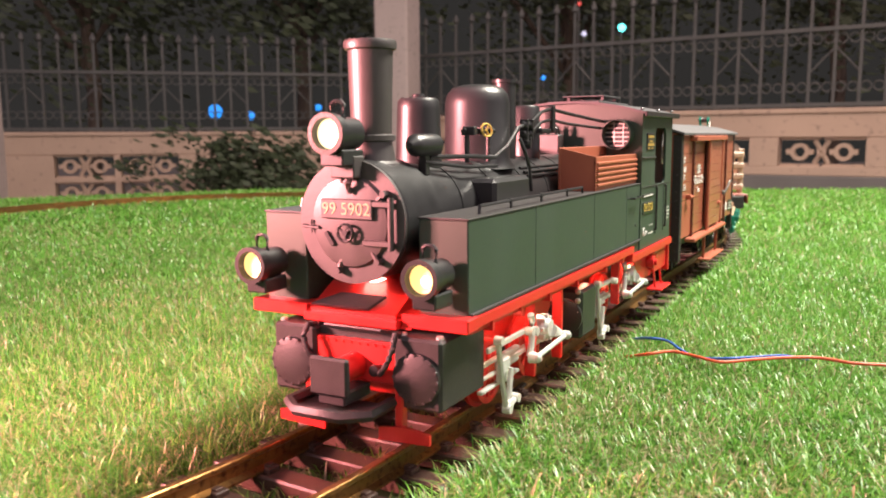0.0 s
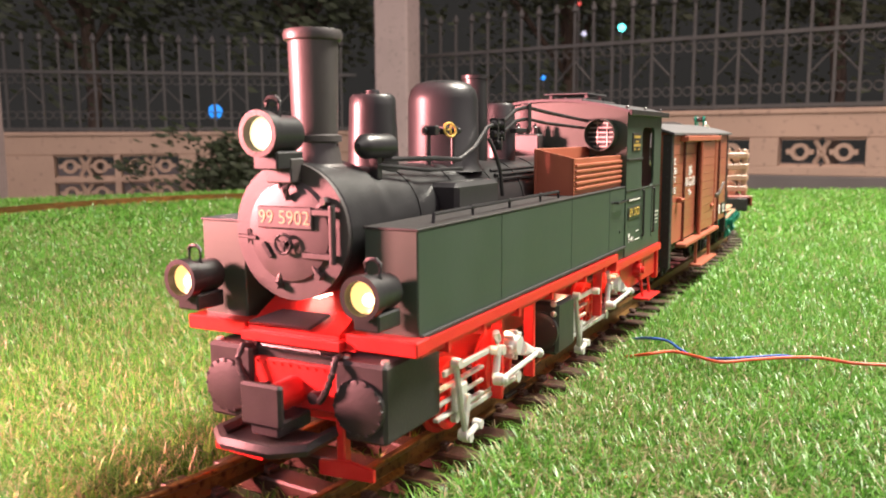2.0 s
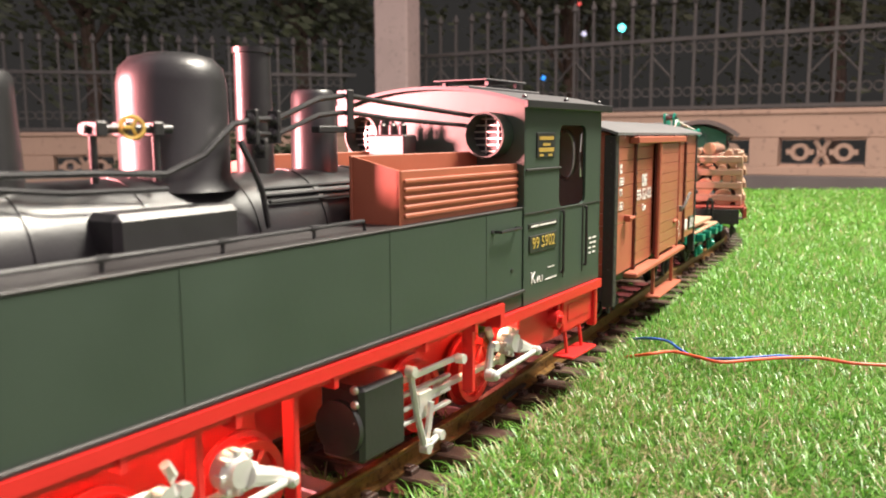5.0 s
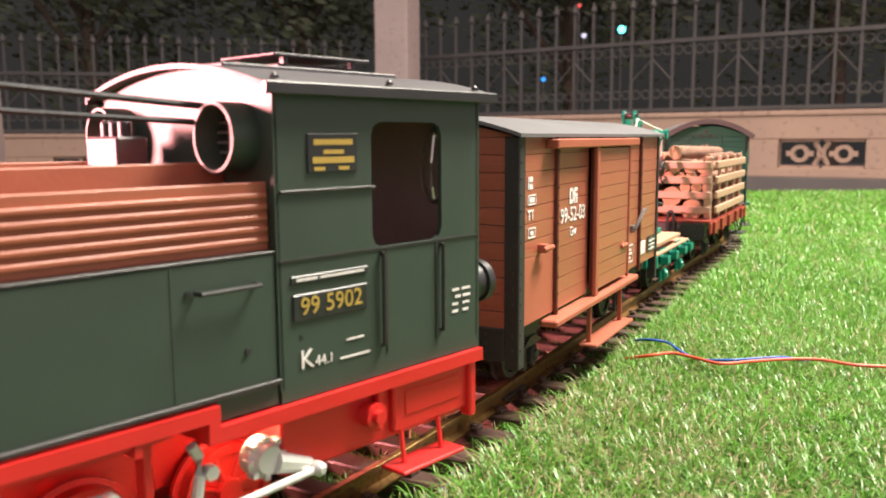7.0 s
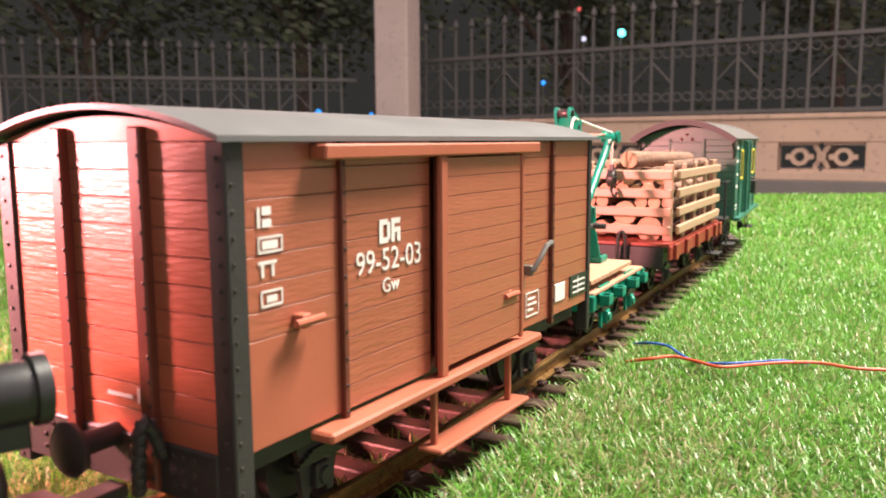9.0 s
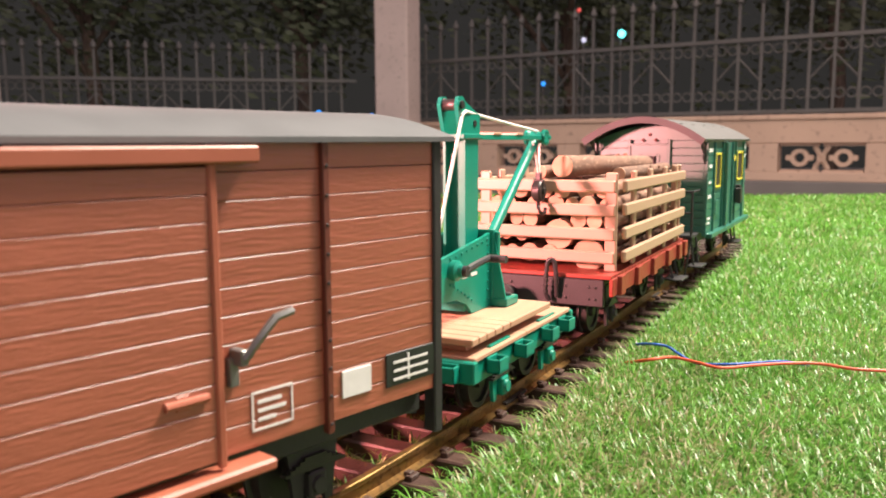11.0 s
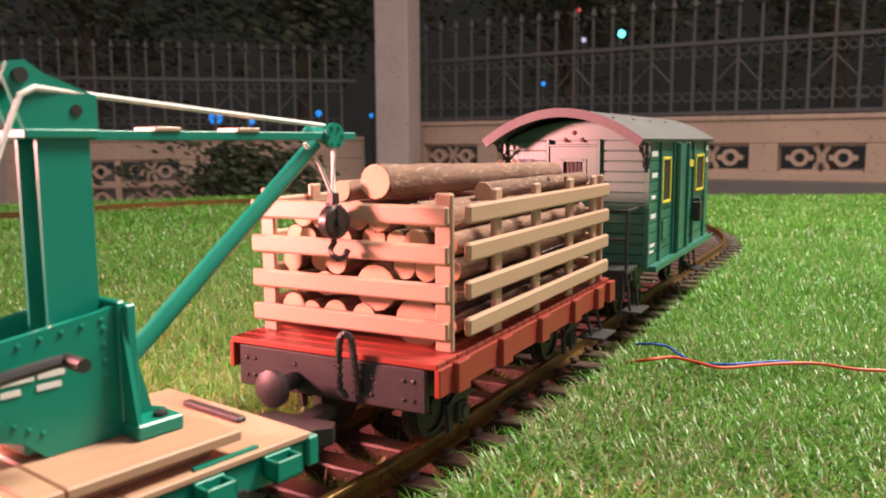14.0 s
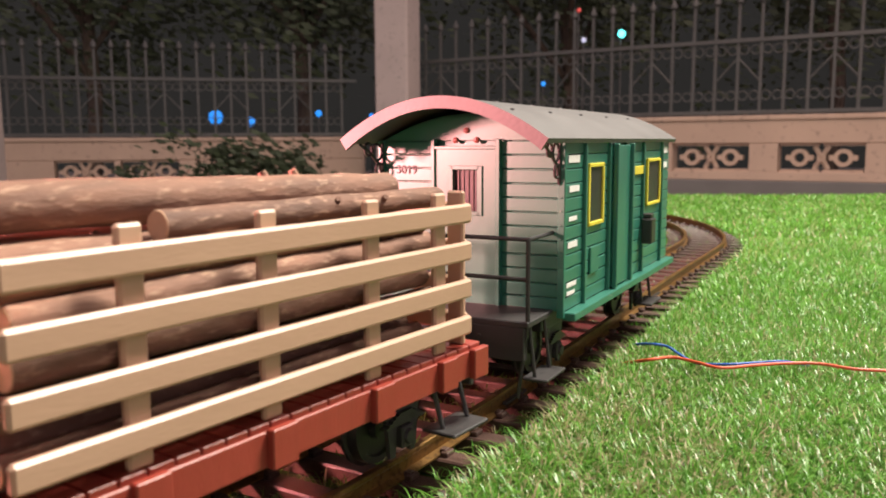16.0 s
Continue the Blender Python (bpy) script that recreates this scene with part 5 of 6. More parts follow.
def build_box_wagon():
    X0, X1, Y, Z0, Z1 = -0.143, 0.1105, 0.0480, 0.0370, 0.1205
    f = Form().box(X0 + 0.002, X1 - 0.002, -Y + 0.002, Y - 0.002, Z0, Z1 + 0.002, 0)
    f.slab(arch(Y - 0.002, Z1, 0.0070), X1 - X0 - 0.004, FRONT(X0 + 0.002, 0, 0))
    part("wagon_body", f, M_BOXDARK, box_wagon)
    rows = 11
    h = (Z1 - Z0) / rows
    # planks: one mesh for each width, shared by all rows
    def planks(x0, x1, skip=()):
        f = Form().box(x0, x1, Y - 0.0020, Y, 0, h - 0.00030, 0.0001)
        first = part("plank", f, M_BOXCAR, box_wagon, smooth=0)
        n = 0
        for r in range(rows):
            if r in skip:
                continue
            m = Matrix.Translation((0, 0, Z0 + r * h))
            if n == 0:
                first.matrix_basis = m
            else:
                twin(first, m)
            n += 1
    planks(0.0655, 0.1060, skip=(0, 1, 2, 3))
    part("plain_panel", Form().box(0.0655, 0.1060, Y - 0.002, Y, Z0, Z0 + 4 * h - 0.00030, 0.0001), M_BOXPLAIN, box_wagon)
    planks(0.0135, 0.0635)
    planks(-0.0925, -0.0560)
    planks(X0 + 0.002, -0.0945)
    f = Form().box(X0 + 0.002, X1 - 0.002, -Y, -Y + 0.002, Z0, Z1, 0.0004)
    part("far_side", f, M_BOXPLAIN, box_wagon)
    # sliding door, standing proud
    f = Form().box(-0.0550, 0.0120, Y + 0.0006, Y + 0.0026, Z0 + 0.001, Z1 - 0.006, 0.0004)
    door = part("sliding_door", f, M_BOXDARK, box_wagon)
    hd = (Z1 - Z0 - 0.007) / rows
    f = Form().box(-0.0540, 0.0085, Y + 0.0026, Y + 0.0036, 0, hd - 0.00030, 0.0001)
    first = part("plank", f, M_BOXCAR, door, smooth=0)
    for r in range(rows):
        m = Matrix.Translation((0, 0, Z0 + 0.001 + r * hd))
        if r:
            twin(first, m)
        else:
            first.matrix_basis = m
    part("door_post", Form().box(0.0085, 0.0135, Y + 0.0026, Y + 0.0050, Z0 - 0.002, Z1 - 0.005, 0.0006), M_BOXPLAIN, door)
    part("door_post", Form().box(-0.0560, -0.0535, Y + 0.0026, Y + 0.0044, Z0 - 0.001, Z1 - 0.005, 0.0006), M_BOXPLAIN, door)
    f = Form().box(-0.0625, -0.0600, Y, Y + 0.006, 0.0620, 0.0665, 0.0004).tube([(-0.0612, Y + 0.006, 0.0640), (-0.0640, Y + 0.008, 0.0690), (-0.0690, Y + 0.009, 0.0745), (-0.0745, Y + 0.009, 0.0755)], 0.0012, 6)
    f.box(-0.0620, -0.0590, Y, Y + 0.002, 0.0560, 0.0640, 0.0003)
    part("door_latch", f, M_LATCH, door, "grey metal door latch")
    for x, z in ((0.0840, 0.0700), (-0.0450, 0.0560)):
        f = Form().rod((x + 0.006, Y + 0.004, z), (x - 0.006, Y + 0.004, z), 0.0012, seg=8).box(x - 0.001, x + 0.003, Y, Y + 0.004, z - 0.002, z + 0.002, 0.0003)
        part("grip", f, M_BOXPLAIN, box_wagon)
    # rails of the door and posts
    f = Form().box(-0.0680, 0.0780, Y, Y + 0.0062, 0.1150, 0.1195, 0.0006)
    part("door_rail", f, M_BOXPLAIN, box_wagon)
    f = Form().box(-0.0700, 0.0790, Y - 0.002, Y + 0.0070, 0.0318, 0.0352, 0.0008)
    part("door_rail", f, M_BOXPLAIN, box_wagon)
    f = Form().box(-0.046, -0.044, Y + 0.001, Y + 0.0035, 0.010, 0.033, 0.0003).box(0.014, 0.016, Y + 0.001, Y + 0.0035, 0.010, 0.033, 0.0003).box(-0.054, 0.020, Y - 0.002, Y + 0.0085, 0.0085, 0.0105, 0.0006)
    part("footboard", f, M_BOXPLAIN, box_wagon)
    for x in (0.0645, -0.0935):
        f = Form().box(x - 0.0012, x + 0.0012, Y - 0.001, Y + 0.0018, Z0 - 0.003, Z1, 0.0003)
        strap = part("side_post", f, M_BOXDARK, box_wagon)
        rivets(strap, [(x, Y + 0.0018, Z0 + i * 0.0085) for i in range(10)], "Y", 0.0006)
    for o in (-1, 1):
        f = Form().box(X1 - 0.0060, X1 + 0.0010, *sorted((o * (Y - 0.0060), o * (Y + 0.001))), Z0 - 0.018, Z1, 0.0005)
        post = part("corner_post", f, M_BLACKMATT, box_wagon, "black riveted corner post")
        rivets(post, [(X1 + 0.001, o * (Y - 0.002), Z0 - 0.016 + i * 0.0068) for i in range(15)], "X", 0.0007, M_IRON)
        if o > 0:
            rivets(post, [(X1 - 0.001, Y + 0.001, Z0 - 0.016 + i * 0.0068) for i in range(15)], "Y", 0.0006, M_IRON)
        f = Form().box(X0 - 0.0010, X0 + 0.0030, *sorted((o * (Y - 0.0045), o * (Y + 0.001))), Z0 - 0.016, Z1, 0.0005)
        part("corner_post", f, M_BLACKMATT, box_wagon)
    # front end: three bays of planks between two posts
    for y0, y1 in ((-0.0435, -0.0195), (-0.0145, 0.0145), (0.0195, 0.0435)):
        f = Form().box(X1 - 0.002, X1, y0, y1, 0, h - 0.00030, 0.0001)
        first = part("plank", f, M_BOXCAR, box_wagon, smooth=0)
        for r in range(rows):
            m = Matrix.Translation((0, 0, Z0 + r * h))
            if r:
                twin(first, m)
            else:
                first.matrix_basis = m
    f = Form().slab(arch(Y - 0.002, Z1, 0.0070), 0.0022, FRONT(X1 - 0.002, 0, 0))
    part("gable", f, M_BOXPLAIN, box_wagon)
    for y in (-0.0170, 0.0170):
        f = Form().box(X1 - 0.001, X1 + 0.0028, y - 0.0026, y + 0.0026, Z0 - 0.014, Z1 + 0.004, 0.0006)
        p = part("end_post", f, M_BOXDARK, box_wagon)
        rivets(p, [(X1 + 0.0028, y + 0.0018, Z0 - 0.010 + i * 0.0069) for i in range(14)], "X", 0.0006)
    f = Form().slab(arch(Y - 0.001, Z1, 0.0080), 0.0022, FRONT(X0, 0, 0)).box(X0, X0 + 0.002, -Y + 0.003, Y - 0.003, Z0, Z1, 0)
    part("rear_end", f, M_BOXPLAIN, box_wagon)
    up = arch(0.0512, 0.1218, 0.0090, 20)
    f = Form().slab(up + [(y, z - 0.0016) for y, z in up[::-1]], X1 - X0 + 0.010, FRONT(X0 - 0.005, 0, 0))
    part("wagon_roof", f, M_BOXROOF, box_wagon, "arched grey roof with a worn edge")
    # underframe
    f = Form().box(X0 + 0.001, X1 - 0.001, -0.040, 0.040, 0.0270, 0.0370, 0.0006).box(X1 - 0.004, X1 + 0.001, -0.042, 0.042, 0.0220, 0.0372, 0.0005)
    under = part("underframe", f, M_BLACKMATT, box_wagon)
    rivets(under, [(X1 + 0.001, y, z) for y in (-0.033, -0.029, -0.025, 0.025, 0.029, 0.033) for z in (0.026, 0.030, 0.034)], "X", 0.0009, M_IRON)
    for x in (0.062, -0.098):
        wheelset(box_wagon, x, 0.0145, M_IRON)
        for o in (-1, 1):
            g = axle_guard(box_wagon, x, 0.0330 if o > 0 else -0.0348, M_BLACKMATT)
    f = Form().lathe([(X1, 0.0035), (X1 + 0.014, 0.0035), (X1 + 0.0142, 0.0075), (X1 + 0.016, 0.0080), (X1 + 0.0175, 0.006), (X1 + 0.018, 0.0005)], (0, 0, 0.036), "X", 24)
    part("centre_buffer", f, M_BLACKMATT, box_wagon)
    coupler(box_wagon, X1, 1)
    coupler(box_wagon, X0, -1)
    hose(box_wagon, [(X1 + 0.002, 0.022, 0.034), (X1 + 0.005, 0.022, 0.0420), (X1 + 0.007, 0.0215, 0.0455), (X1 + 0.0085, 0.0210, 0.0430), (X1 + 0.009, 0.0205, 0.034), (X1 + 0.009, 0.020, 0.025)], 0.0019)
    bars("print", [(-0.012, 0.0, 0.011, 0.0012), (0.001, -0.0010, 0.0010, 0.0046), (0.0032, -0.0010, 0.0010, 0.0046), (0.001, 0.0008, 0.0032, 0.0009)], FRONT(X1 + 0.0002, 0.0095, 0.0475), M_WHITE, box_wagon)
    # print on the side
    writing("number", "99-52-03", 0.0105, SIDE(0.0385, Y + 0.0003, 0.0815), M_WHITE, box_wagon)
    writing("lettering", "Gw", 0.0068, SIDE(0.0385, Y + 0.0003, 0.0730), M_WHITE, box_wagon)
    bars("operator_mark", [(-0.0062, 0, 0.0020, 0.0078), (-0.0018, 0.0010, 0.0017, 0.0058), (-0.0042, 0.0060, 0.0028, 0.0018), (-0.0042, 0, 0.0028, 0.0018), (0.0006, 0, 0.0019, 0.0078), (0.0025, 0.0060, 0.0034, 0.0018), (0.0025, 0.0031, 0.0034, 0.0016), (0.0040, 0, 0.0019, 0.0031)], SIDE(0.0385, Y + 0.0002, 0.0872), M_WHITE, box_wagon)
    bars("print", [(0, 0.0225, 0.0010, 0.0055), (0.0018, 0.0225, 0.0035, 0.0022), (0.0018, 0.0258, 0.0035, 0.0022), (0, 0.0155, 0.0095, 0.0006), (0, 0.0195, 0.0095, 0.0006), (0, 0.0155, 0.0006, 0.0046), (0.009, 0.0155, 0.0006, 0.0046), (0.0016, 0.0166, 0.0060, 0.0022),
                   (0, 0.0125, 0.007, 0.0009), (0.001, 0.009, 0.001, 0.004), (0.005, 0.009, 0.001, 0.004), (0.0005, 0.0008, 0.0085, 0.0006), (0.0005, 0.0048, 0.0085, 0.0006), (0.0005, 0.0008, 0.0006, 0.0046), (0.0085, 0.0008, 0.0006, 0.0046), (0.0028, 0.0020, 0.0040, 0.0018)],
         SIDE(0.1000, Y + 0.0002, 0.0750), M_WHITE, box_wagon)
    bars("print", [(0, 0, 0.014, 0.0006), (0, 0.0105, 0.014, 0.0006), (0, 0, 0.0006, 0.011), (0.0134, 0, 0.0006, 0.011), (0.002, 0.0075, 0.008, 0.001), (0.002, 0.005, 0.0095, 0.001), (0.002, 0.0025, 0.006, 0.001)], SIDE(-0.0665, Y + 0.0002, 0.0415), M_WHITE, box_wagon)
    part("label_board", Form().box(-0.1400, -0.1175, Y, Y + 0.0006, 0.0420, 0.0530, 0.0002), M_BLACK, box_wagon)
    part("label_board", Form().box(-0.1110, -0.0990, Y, Y + 0.0006, 0.0430, 0.0515, 0.0002), M_WHITE, box_wagon)
    bars("print", [(0.003, 0.0018, 0.016, 0.0008), (0.003, 0.0046, 0.016, 0.0008), (0.003, 0.0074, 0.016, 0.0008), (0.0095, 0.001, 0.0008, 0.009)], SIDE(-0.1175, Y + 0.0007, 0.0420), M_WHITE, box_wagon)


build_box_wagon()

# ======== green crane wagon ========
crane = tagged(new("crane_wagon"), "green hand-crane flat wagon with a pale wooden deck", "crane")


def build_crane():
    part("underframe", Form().box(-0.034, 0.081, -0.0365, 0.0365, 0.0190, 0.0285, 0.0006), M_CRANE, crane, "glossy green underframe")
    for x in (0.0830, -0.0362):
        part("end_beam", Form().box(x - 0.0022, x + 0.0022, -0.0385, 0.0385, 0.0205, 0.0300, 0.0006), M_CRANE, crane)
    for y in (-0.027, 0.027):
        f = Form().box(0.0850, 0.0862, y - 0.005, y + 0.005, 0.0220, 0.0290, 0.0003).box(0.0850, 0.0910, y - 0.005, y + 0.005, 0.0215, 0.0228, 0.0003).box(0.0898, 0.0910, y - 0.005, y + 0.005, 0.0215, 0.0285, 0.0003)
        f.box(0.0850, 0.0910, y - 0.005, y - 0.0038, 0.0215, 0.0285, 0.0003).box(0.0850, 0.0910, y + 0.0038, y + 0.005, 0.0215, 0.0285, 0.0003)
        part("stake_pocket", f, M_CRANE, crane)
    for k, x in enumerate((0.066, 0.036, 0.002, -0.022)):
        for o in (-1, 1):
            f = Form()
            y = o * 0.0372
            f.box(x - 0.005, x + 0.005, *sorted((y, y + o * 0.0012)), 0.0225, 0.0290, 0.0003)
            f.box(x - 0.005, x + 0.005, *sorted((y, y + o * 0.0065)), 0.0222, 0.0235, 0.0003).box(x - 0.005, x - 0.0038, *sorted((y, y + o * 0.0065)), 0.0222, 0.0285, 0.0003)
            f.box(x + 0.0038, x + 0.005, *sorted((y, y + o * 0.0065)), 0.0222, 0.0285, 0.0003).box(x - 0.005, x + 0.005, *sorted((y + o * 0.0055, y + o * 0.0065)), 0.0222, 0.0285, 0.0003)
            part("stake_pocket", f, M_CRANE, crane)
    for x in (0.052, -0.006):
        wheelset(crane, x, 0.0125, M_IRON)
        for o in (-1, 1):
            axle_guard(crane, x, 0.0340 if o > 0 else -0.0358, M_CRANE, 0.012)
    for x0, x1 in ((-0.0360, 0.0255), (0.0258, 0.0820)):
        part("deck_board", Form().box(x0, x1, -0.0375, 0.0375, 0.0290, 0.0312, 0.0004), M_DECK, crane)
    for x0, x1 in ((-0.0115, 0.0402), (0.0406, 0.0487), (0.0491, 0.0572), (0.0576, 0.0657), (0.0661, 0.0737), (0.0741, 0.0805)):
        part("deck_board", Form().box(x0, x1, -0.0355, 0.0355, 0.0353, 0.0385, 0.0005), M_DECK, crane)
    part("deck_bearer", Form().box(-0.005, 0.073, -0.029, 0.029, 0.0312, 0.0353, 0.0004), M_DECK, crane)
    part("rubber_strip", Form().box(-0.030, -0.0265, -0.016, 0.014, 0.0312, 0.0330, 0.0004), M_BLACKMATT, crane)
    # mast: two channels, head, jib
    f = Form().slab([(0.0130, -0.0060), (0.0275, -0.0060), (0.0275, -0.0046), (0.0225, -0.0046), (0.0225, 0.0046), (0.0275, 0.0046), (0.0275, 0.0060), (0.0130, 0.0060)], 0.0835, Matrix.Translation((0, 0, 0.0400)))
    part("mast", f, M_CRANE, crane)
    f = Form().box(0.0105, 0.0310, -0.0075, 0.0075, 0.1215, 0.1240, 0.0004)
    for y in (-0.0055, 0.0035):
        f.slab([(0.010, 0.124), (0.030, 0.124), (0.0345, 0.1375), (0.0330, 0.1410), (0.0290, 0.1415), (0.0245, 0.1385), (0.010, 0.1330)], 0.0020, Matrix.Translation((0, y + 0.002, 0)) @ Matrix(((1, 0, 0, 0), (0, 0, -1, 0), (0, 1, 0, 0), (0, 0, 0, 1))))
    head = part("mast_head", f, M_CRANE, crane)
    f = Form().lathe([(-0.0033, 0.0034), (-0.002, 0.0028), (0.002, 0.0028), (0.0033, 0.0034)], (0.0305, 0, 0.1375), "Y", 16).lathe([(-0.0066, 0.0020), (0.0066, 0.0020)], (0.0305, 0, 0.1375), "Y", 10).lathe([(0.0055, 0.0016), (0.0059, 0.0016)], (0.016, 0, 0.1290), "Y", 12)
    part("pulley", f, M_IRON, head)
    f = Form()
    for y in (-0.0050, 0.0038):
        f.box(-0.0920, 0.0120, y, y + 0.0012, 0.1210, 0.1238, 0.0003)
    jib = part("jib_beam", f, M_CRANE, crane)
    f = Form()
    for x in (-0.012, -0.042):
        f.box(x - 0.0045, x + 0.0045, -0.0056, 0.0056, 0.1236, 0.1250, 0.0003)
    part("spacer", f, M_SLAT, jib)
    f = Form().lathe([(-0.0045, 0.0048), (-0.003, 0.0034), (0.003, 0.0034), (0.0045, 0.0048)], (-0.080, 0, 0.1225), "Y", 20).lathe([(-0.0065, 0.0046), (-0.0050, 0.0046)], (-0.080, 0, 0.1225), "Y", 20).lathe([(0.0050, 0.0046), (0.0065, 0.0046)], (-0.080, 0, 0.1225), "Y", 20)
    for k in range(6):
        a = k * 1.047
        f.lathe([(0.0065, 0.0007), (0.0072, 0.0005)], (-0.080 + 0.0034 * math.cos(a), 0, 0.1225 + 0.0034 * math.sin(a)), "Y", 6)
    part("pulley", f, M_CRANE, jib)
    part("strut", Form().rod((-0.0755, 0, 0.1195), (0.006, 0, 0.0530), 0.0029, seg=16), M_CRANE, crane)
    # winch housing: two cheek plates with a slanting foot
    f = Form()
    for y in (-0.0125, 0.0105):
        f.slab([(-0.0020, 0.0388), (-0.0020, 0.0430), (0.0025, 0.0445), (0.0110, 0.0755), (0.0135, 0.0755), (0.0180, 0.0745), (0.0640, 0.0685), (0.0660, 0.0665), (0.0660, 0.0520), (0.0640, 0.0490), (0.0500, 0.0480), (0.0390, 0.0440), (0.0335, 0.0388)], 0.0020,
               Matrix.Translation((0, y + 0.002, 0)) @ Matrix(((1, 0, 0, 0), (0, 0, -1, 0), (0, 1, 0, 0), (0, 0, 0, 1))))
    f.box(-0.0020, 0.0125, 0.0105, 0.0215, 0.0386, 0.0430, 0.0005).box(-0.0020, 0.0125, -0.0215, -0.0105, 0.0386, 0.0430, 0.0005)
    for o in (-1, 1):
        for x in (0.0105,):
            f.slab([(o * 0.0120, 0.0425), (o * 0.0205, 0.0425), (o * 0.0140, 0.0740), (o * 0.0120, 0.0750)], 0.0014, FRONT(x, 0, 0))
    f.box(0.0100, 0.0125, -0.0125, 0.0140, 0.0388, 0.0770, 0.0004).box(0.0080, 0.0110, 0.0105, 0.0160, 0.0430, 0.0760, 0.0004)
    f.box(0.0335, 0.0380, -0.0105, 0.0105, 0.0400, 0.0440, 0.0004)
    winch = part("winch_frame", f, M_CRANE, crane)
    rivets(winch, [(0.0165 + i * 0.0056, 0.0125, 0.0725 - i * 0.00073) for i in range(8)] + [(0.0560, 0.0125, 0.0560 + i * 0.004) for i in range(4)] + [(0.0160, 0.0125, 0.0430 + i * 0.0045) for i in range(7)] +
           [(0.0340 + i * 0.0036, 0.0125, 0.0455 + i * 0.0018) for i in range(6)], "Y", 0.0008, M_CRANE)
    f = Form().lathe([(-0.0110, 0.0088), (-0.0098, 0.0088), (-0.0097, 0.0048), (0.0030, 0.0048), (0.0031, 0.0088), (0.0043, 0.0088)], (0.0590, -0.001, 0.0650), "Y", 32)
    drum = part("winch_drum", f, M_BLACKMATT, crane, "black winch drum")
    for k in range(7):
        part("cord_turn", Form().torus(0.0053, 0.0009, Matrix.Translation((0.0590, -0.0085 + k * 0.0016, 0.0650)) @ pose(0, 0, 0, 90, 0, 0), 24, 6), M_COIL, drum)
    f = Form().lathe([(0, 0.0048), (0.003, 0.0048), (0.004, 0.003), (0.006, 0.003)], (0.0540, 0.0125, 0.0625), "Y", 20)
    part("bearing", f, M_CRANE, winch)
    f = Form().lathe([(0, 0.0026), (0.004, 0.0026)], (0.0540, 0.0165, 0.0625), "Y", 14).tube([(0.0540, 0.0190, 0.0625), (0.0450, 0.0195, 0.0642), (0.0330, 0.0200, 0.0655), (0.0300, 0.0205, 0.0655)], 0.0017, 8).rod((0.0305, 0.0200, 0.0655), (0.0305, 0.0290, 0.0655), 0.0019)
    part("crank_handle", f, M_BLACKMATT, crane, "black crank handle")
    part("shaft_end", Form().rod((0.0590, -0.0180, 0.0650), (0.0590, -0.0110, 0.0650), 0.0024), M_SILVER, crane)
    bars("print", [(0, 0.003, 0.0085, 0.0016), (0.0095, 0.003, 0.007, 0.0016), (0, 0.0, 0.005, 0.0016), (0.009, 0.0, 0.0065, 0.0016)], SIDE(0.0440, 0.0126, 0.0570), M_WHITE, winch)
    f = Form().lathe([(0.043, 0.0022), (0.0442, 0.0020), (0.0446, 0.0004)], (0.003, 0.0175, 0), "Z", 10)
    part("bolt", f, M_BLACKMATT, winch)
    # cord and hook
    f = Form().tube([(0.0560, 0.0045, 0.0700), (0.0370, 0.0060, 0.1180), (0.0310, 0.0062, 0.1325), (0.0270, 0.0060, 0.1345), (0.0200, 0.0050, 0.1340), (-0.03, 0.0025, 0.1300), (-0.0800, 0.0005, 0.1262), (-0.0845, 0, 0.1240), (-0.0850, 0, 0.1180), (-0.0845, 0, 0.1015)], 0.00085, 8)
    f.tube([(-0.0690, 0.002, 0.1200), (-0.0770, 0.001, 0.1120), (-0.0835, 0, 0.1015)], 0.00075, 6)
    part("hoisting_cord", f, M_ROPE, crane, "white hoisting cord")
    f = Form().box(-0.0862, -0.0828, -0.0017, 0.0017, 0.0970, 0.1018, 0.0004).lathe([(-0.0028, 0.0056), (-0.0018, 0.0064), (0.0018, 0.0064), (0.0028, 0.0056)], (-0.0845, 0, 0.0905), "Y", 24)
    f.lathe([(-0.0042, 0.0020), (0.0042, 0.0020)], (-0.0845, 0, 0.0905), "Y", 12).box(-0.0860, -0.0830, -0.0034, 0.0034, 0.0850, 0.0975, 0.0005)
    f.tube([(-0.0845, 0, 0.0850), (-0.0845, 0, 0.0830), (-0.0815, 0.0010, 0.0808), (-0.0812, 0.0020, 0.0785), (-0.0835, 0.0030, 0.0768), (-0.0868, 0.0030, 0.0772), (-0.0885, 0.0030, 0.0798)], 0.0012, 8)
    part("hook_block", f, M_IRON, crane, "dark metal hook block")
    coupler(crane, 0.085, 1, 0.016)
    coupler(crane, -0.038, -1, 0.016)


build_crane()

# ======== log wagon ========
log_wagon = tagged(new("log_wagon"), "red flat wagon with pale slatted sides for logs", "wagon")


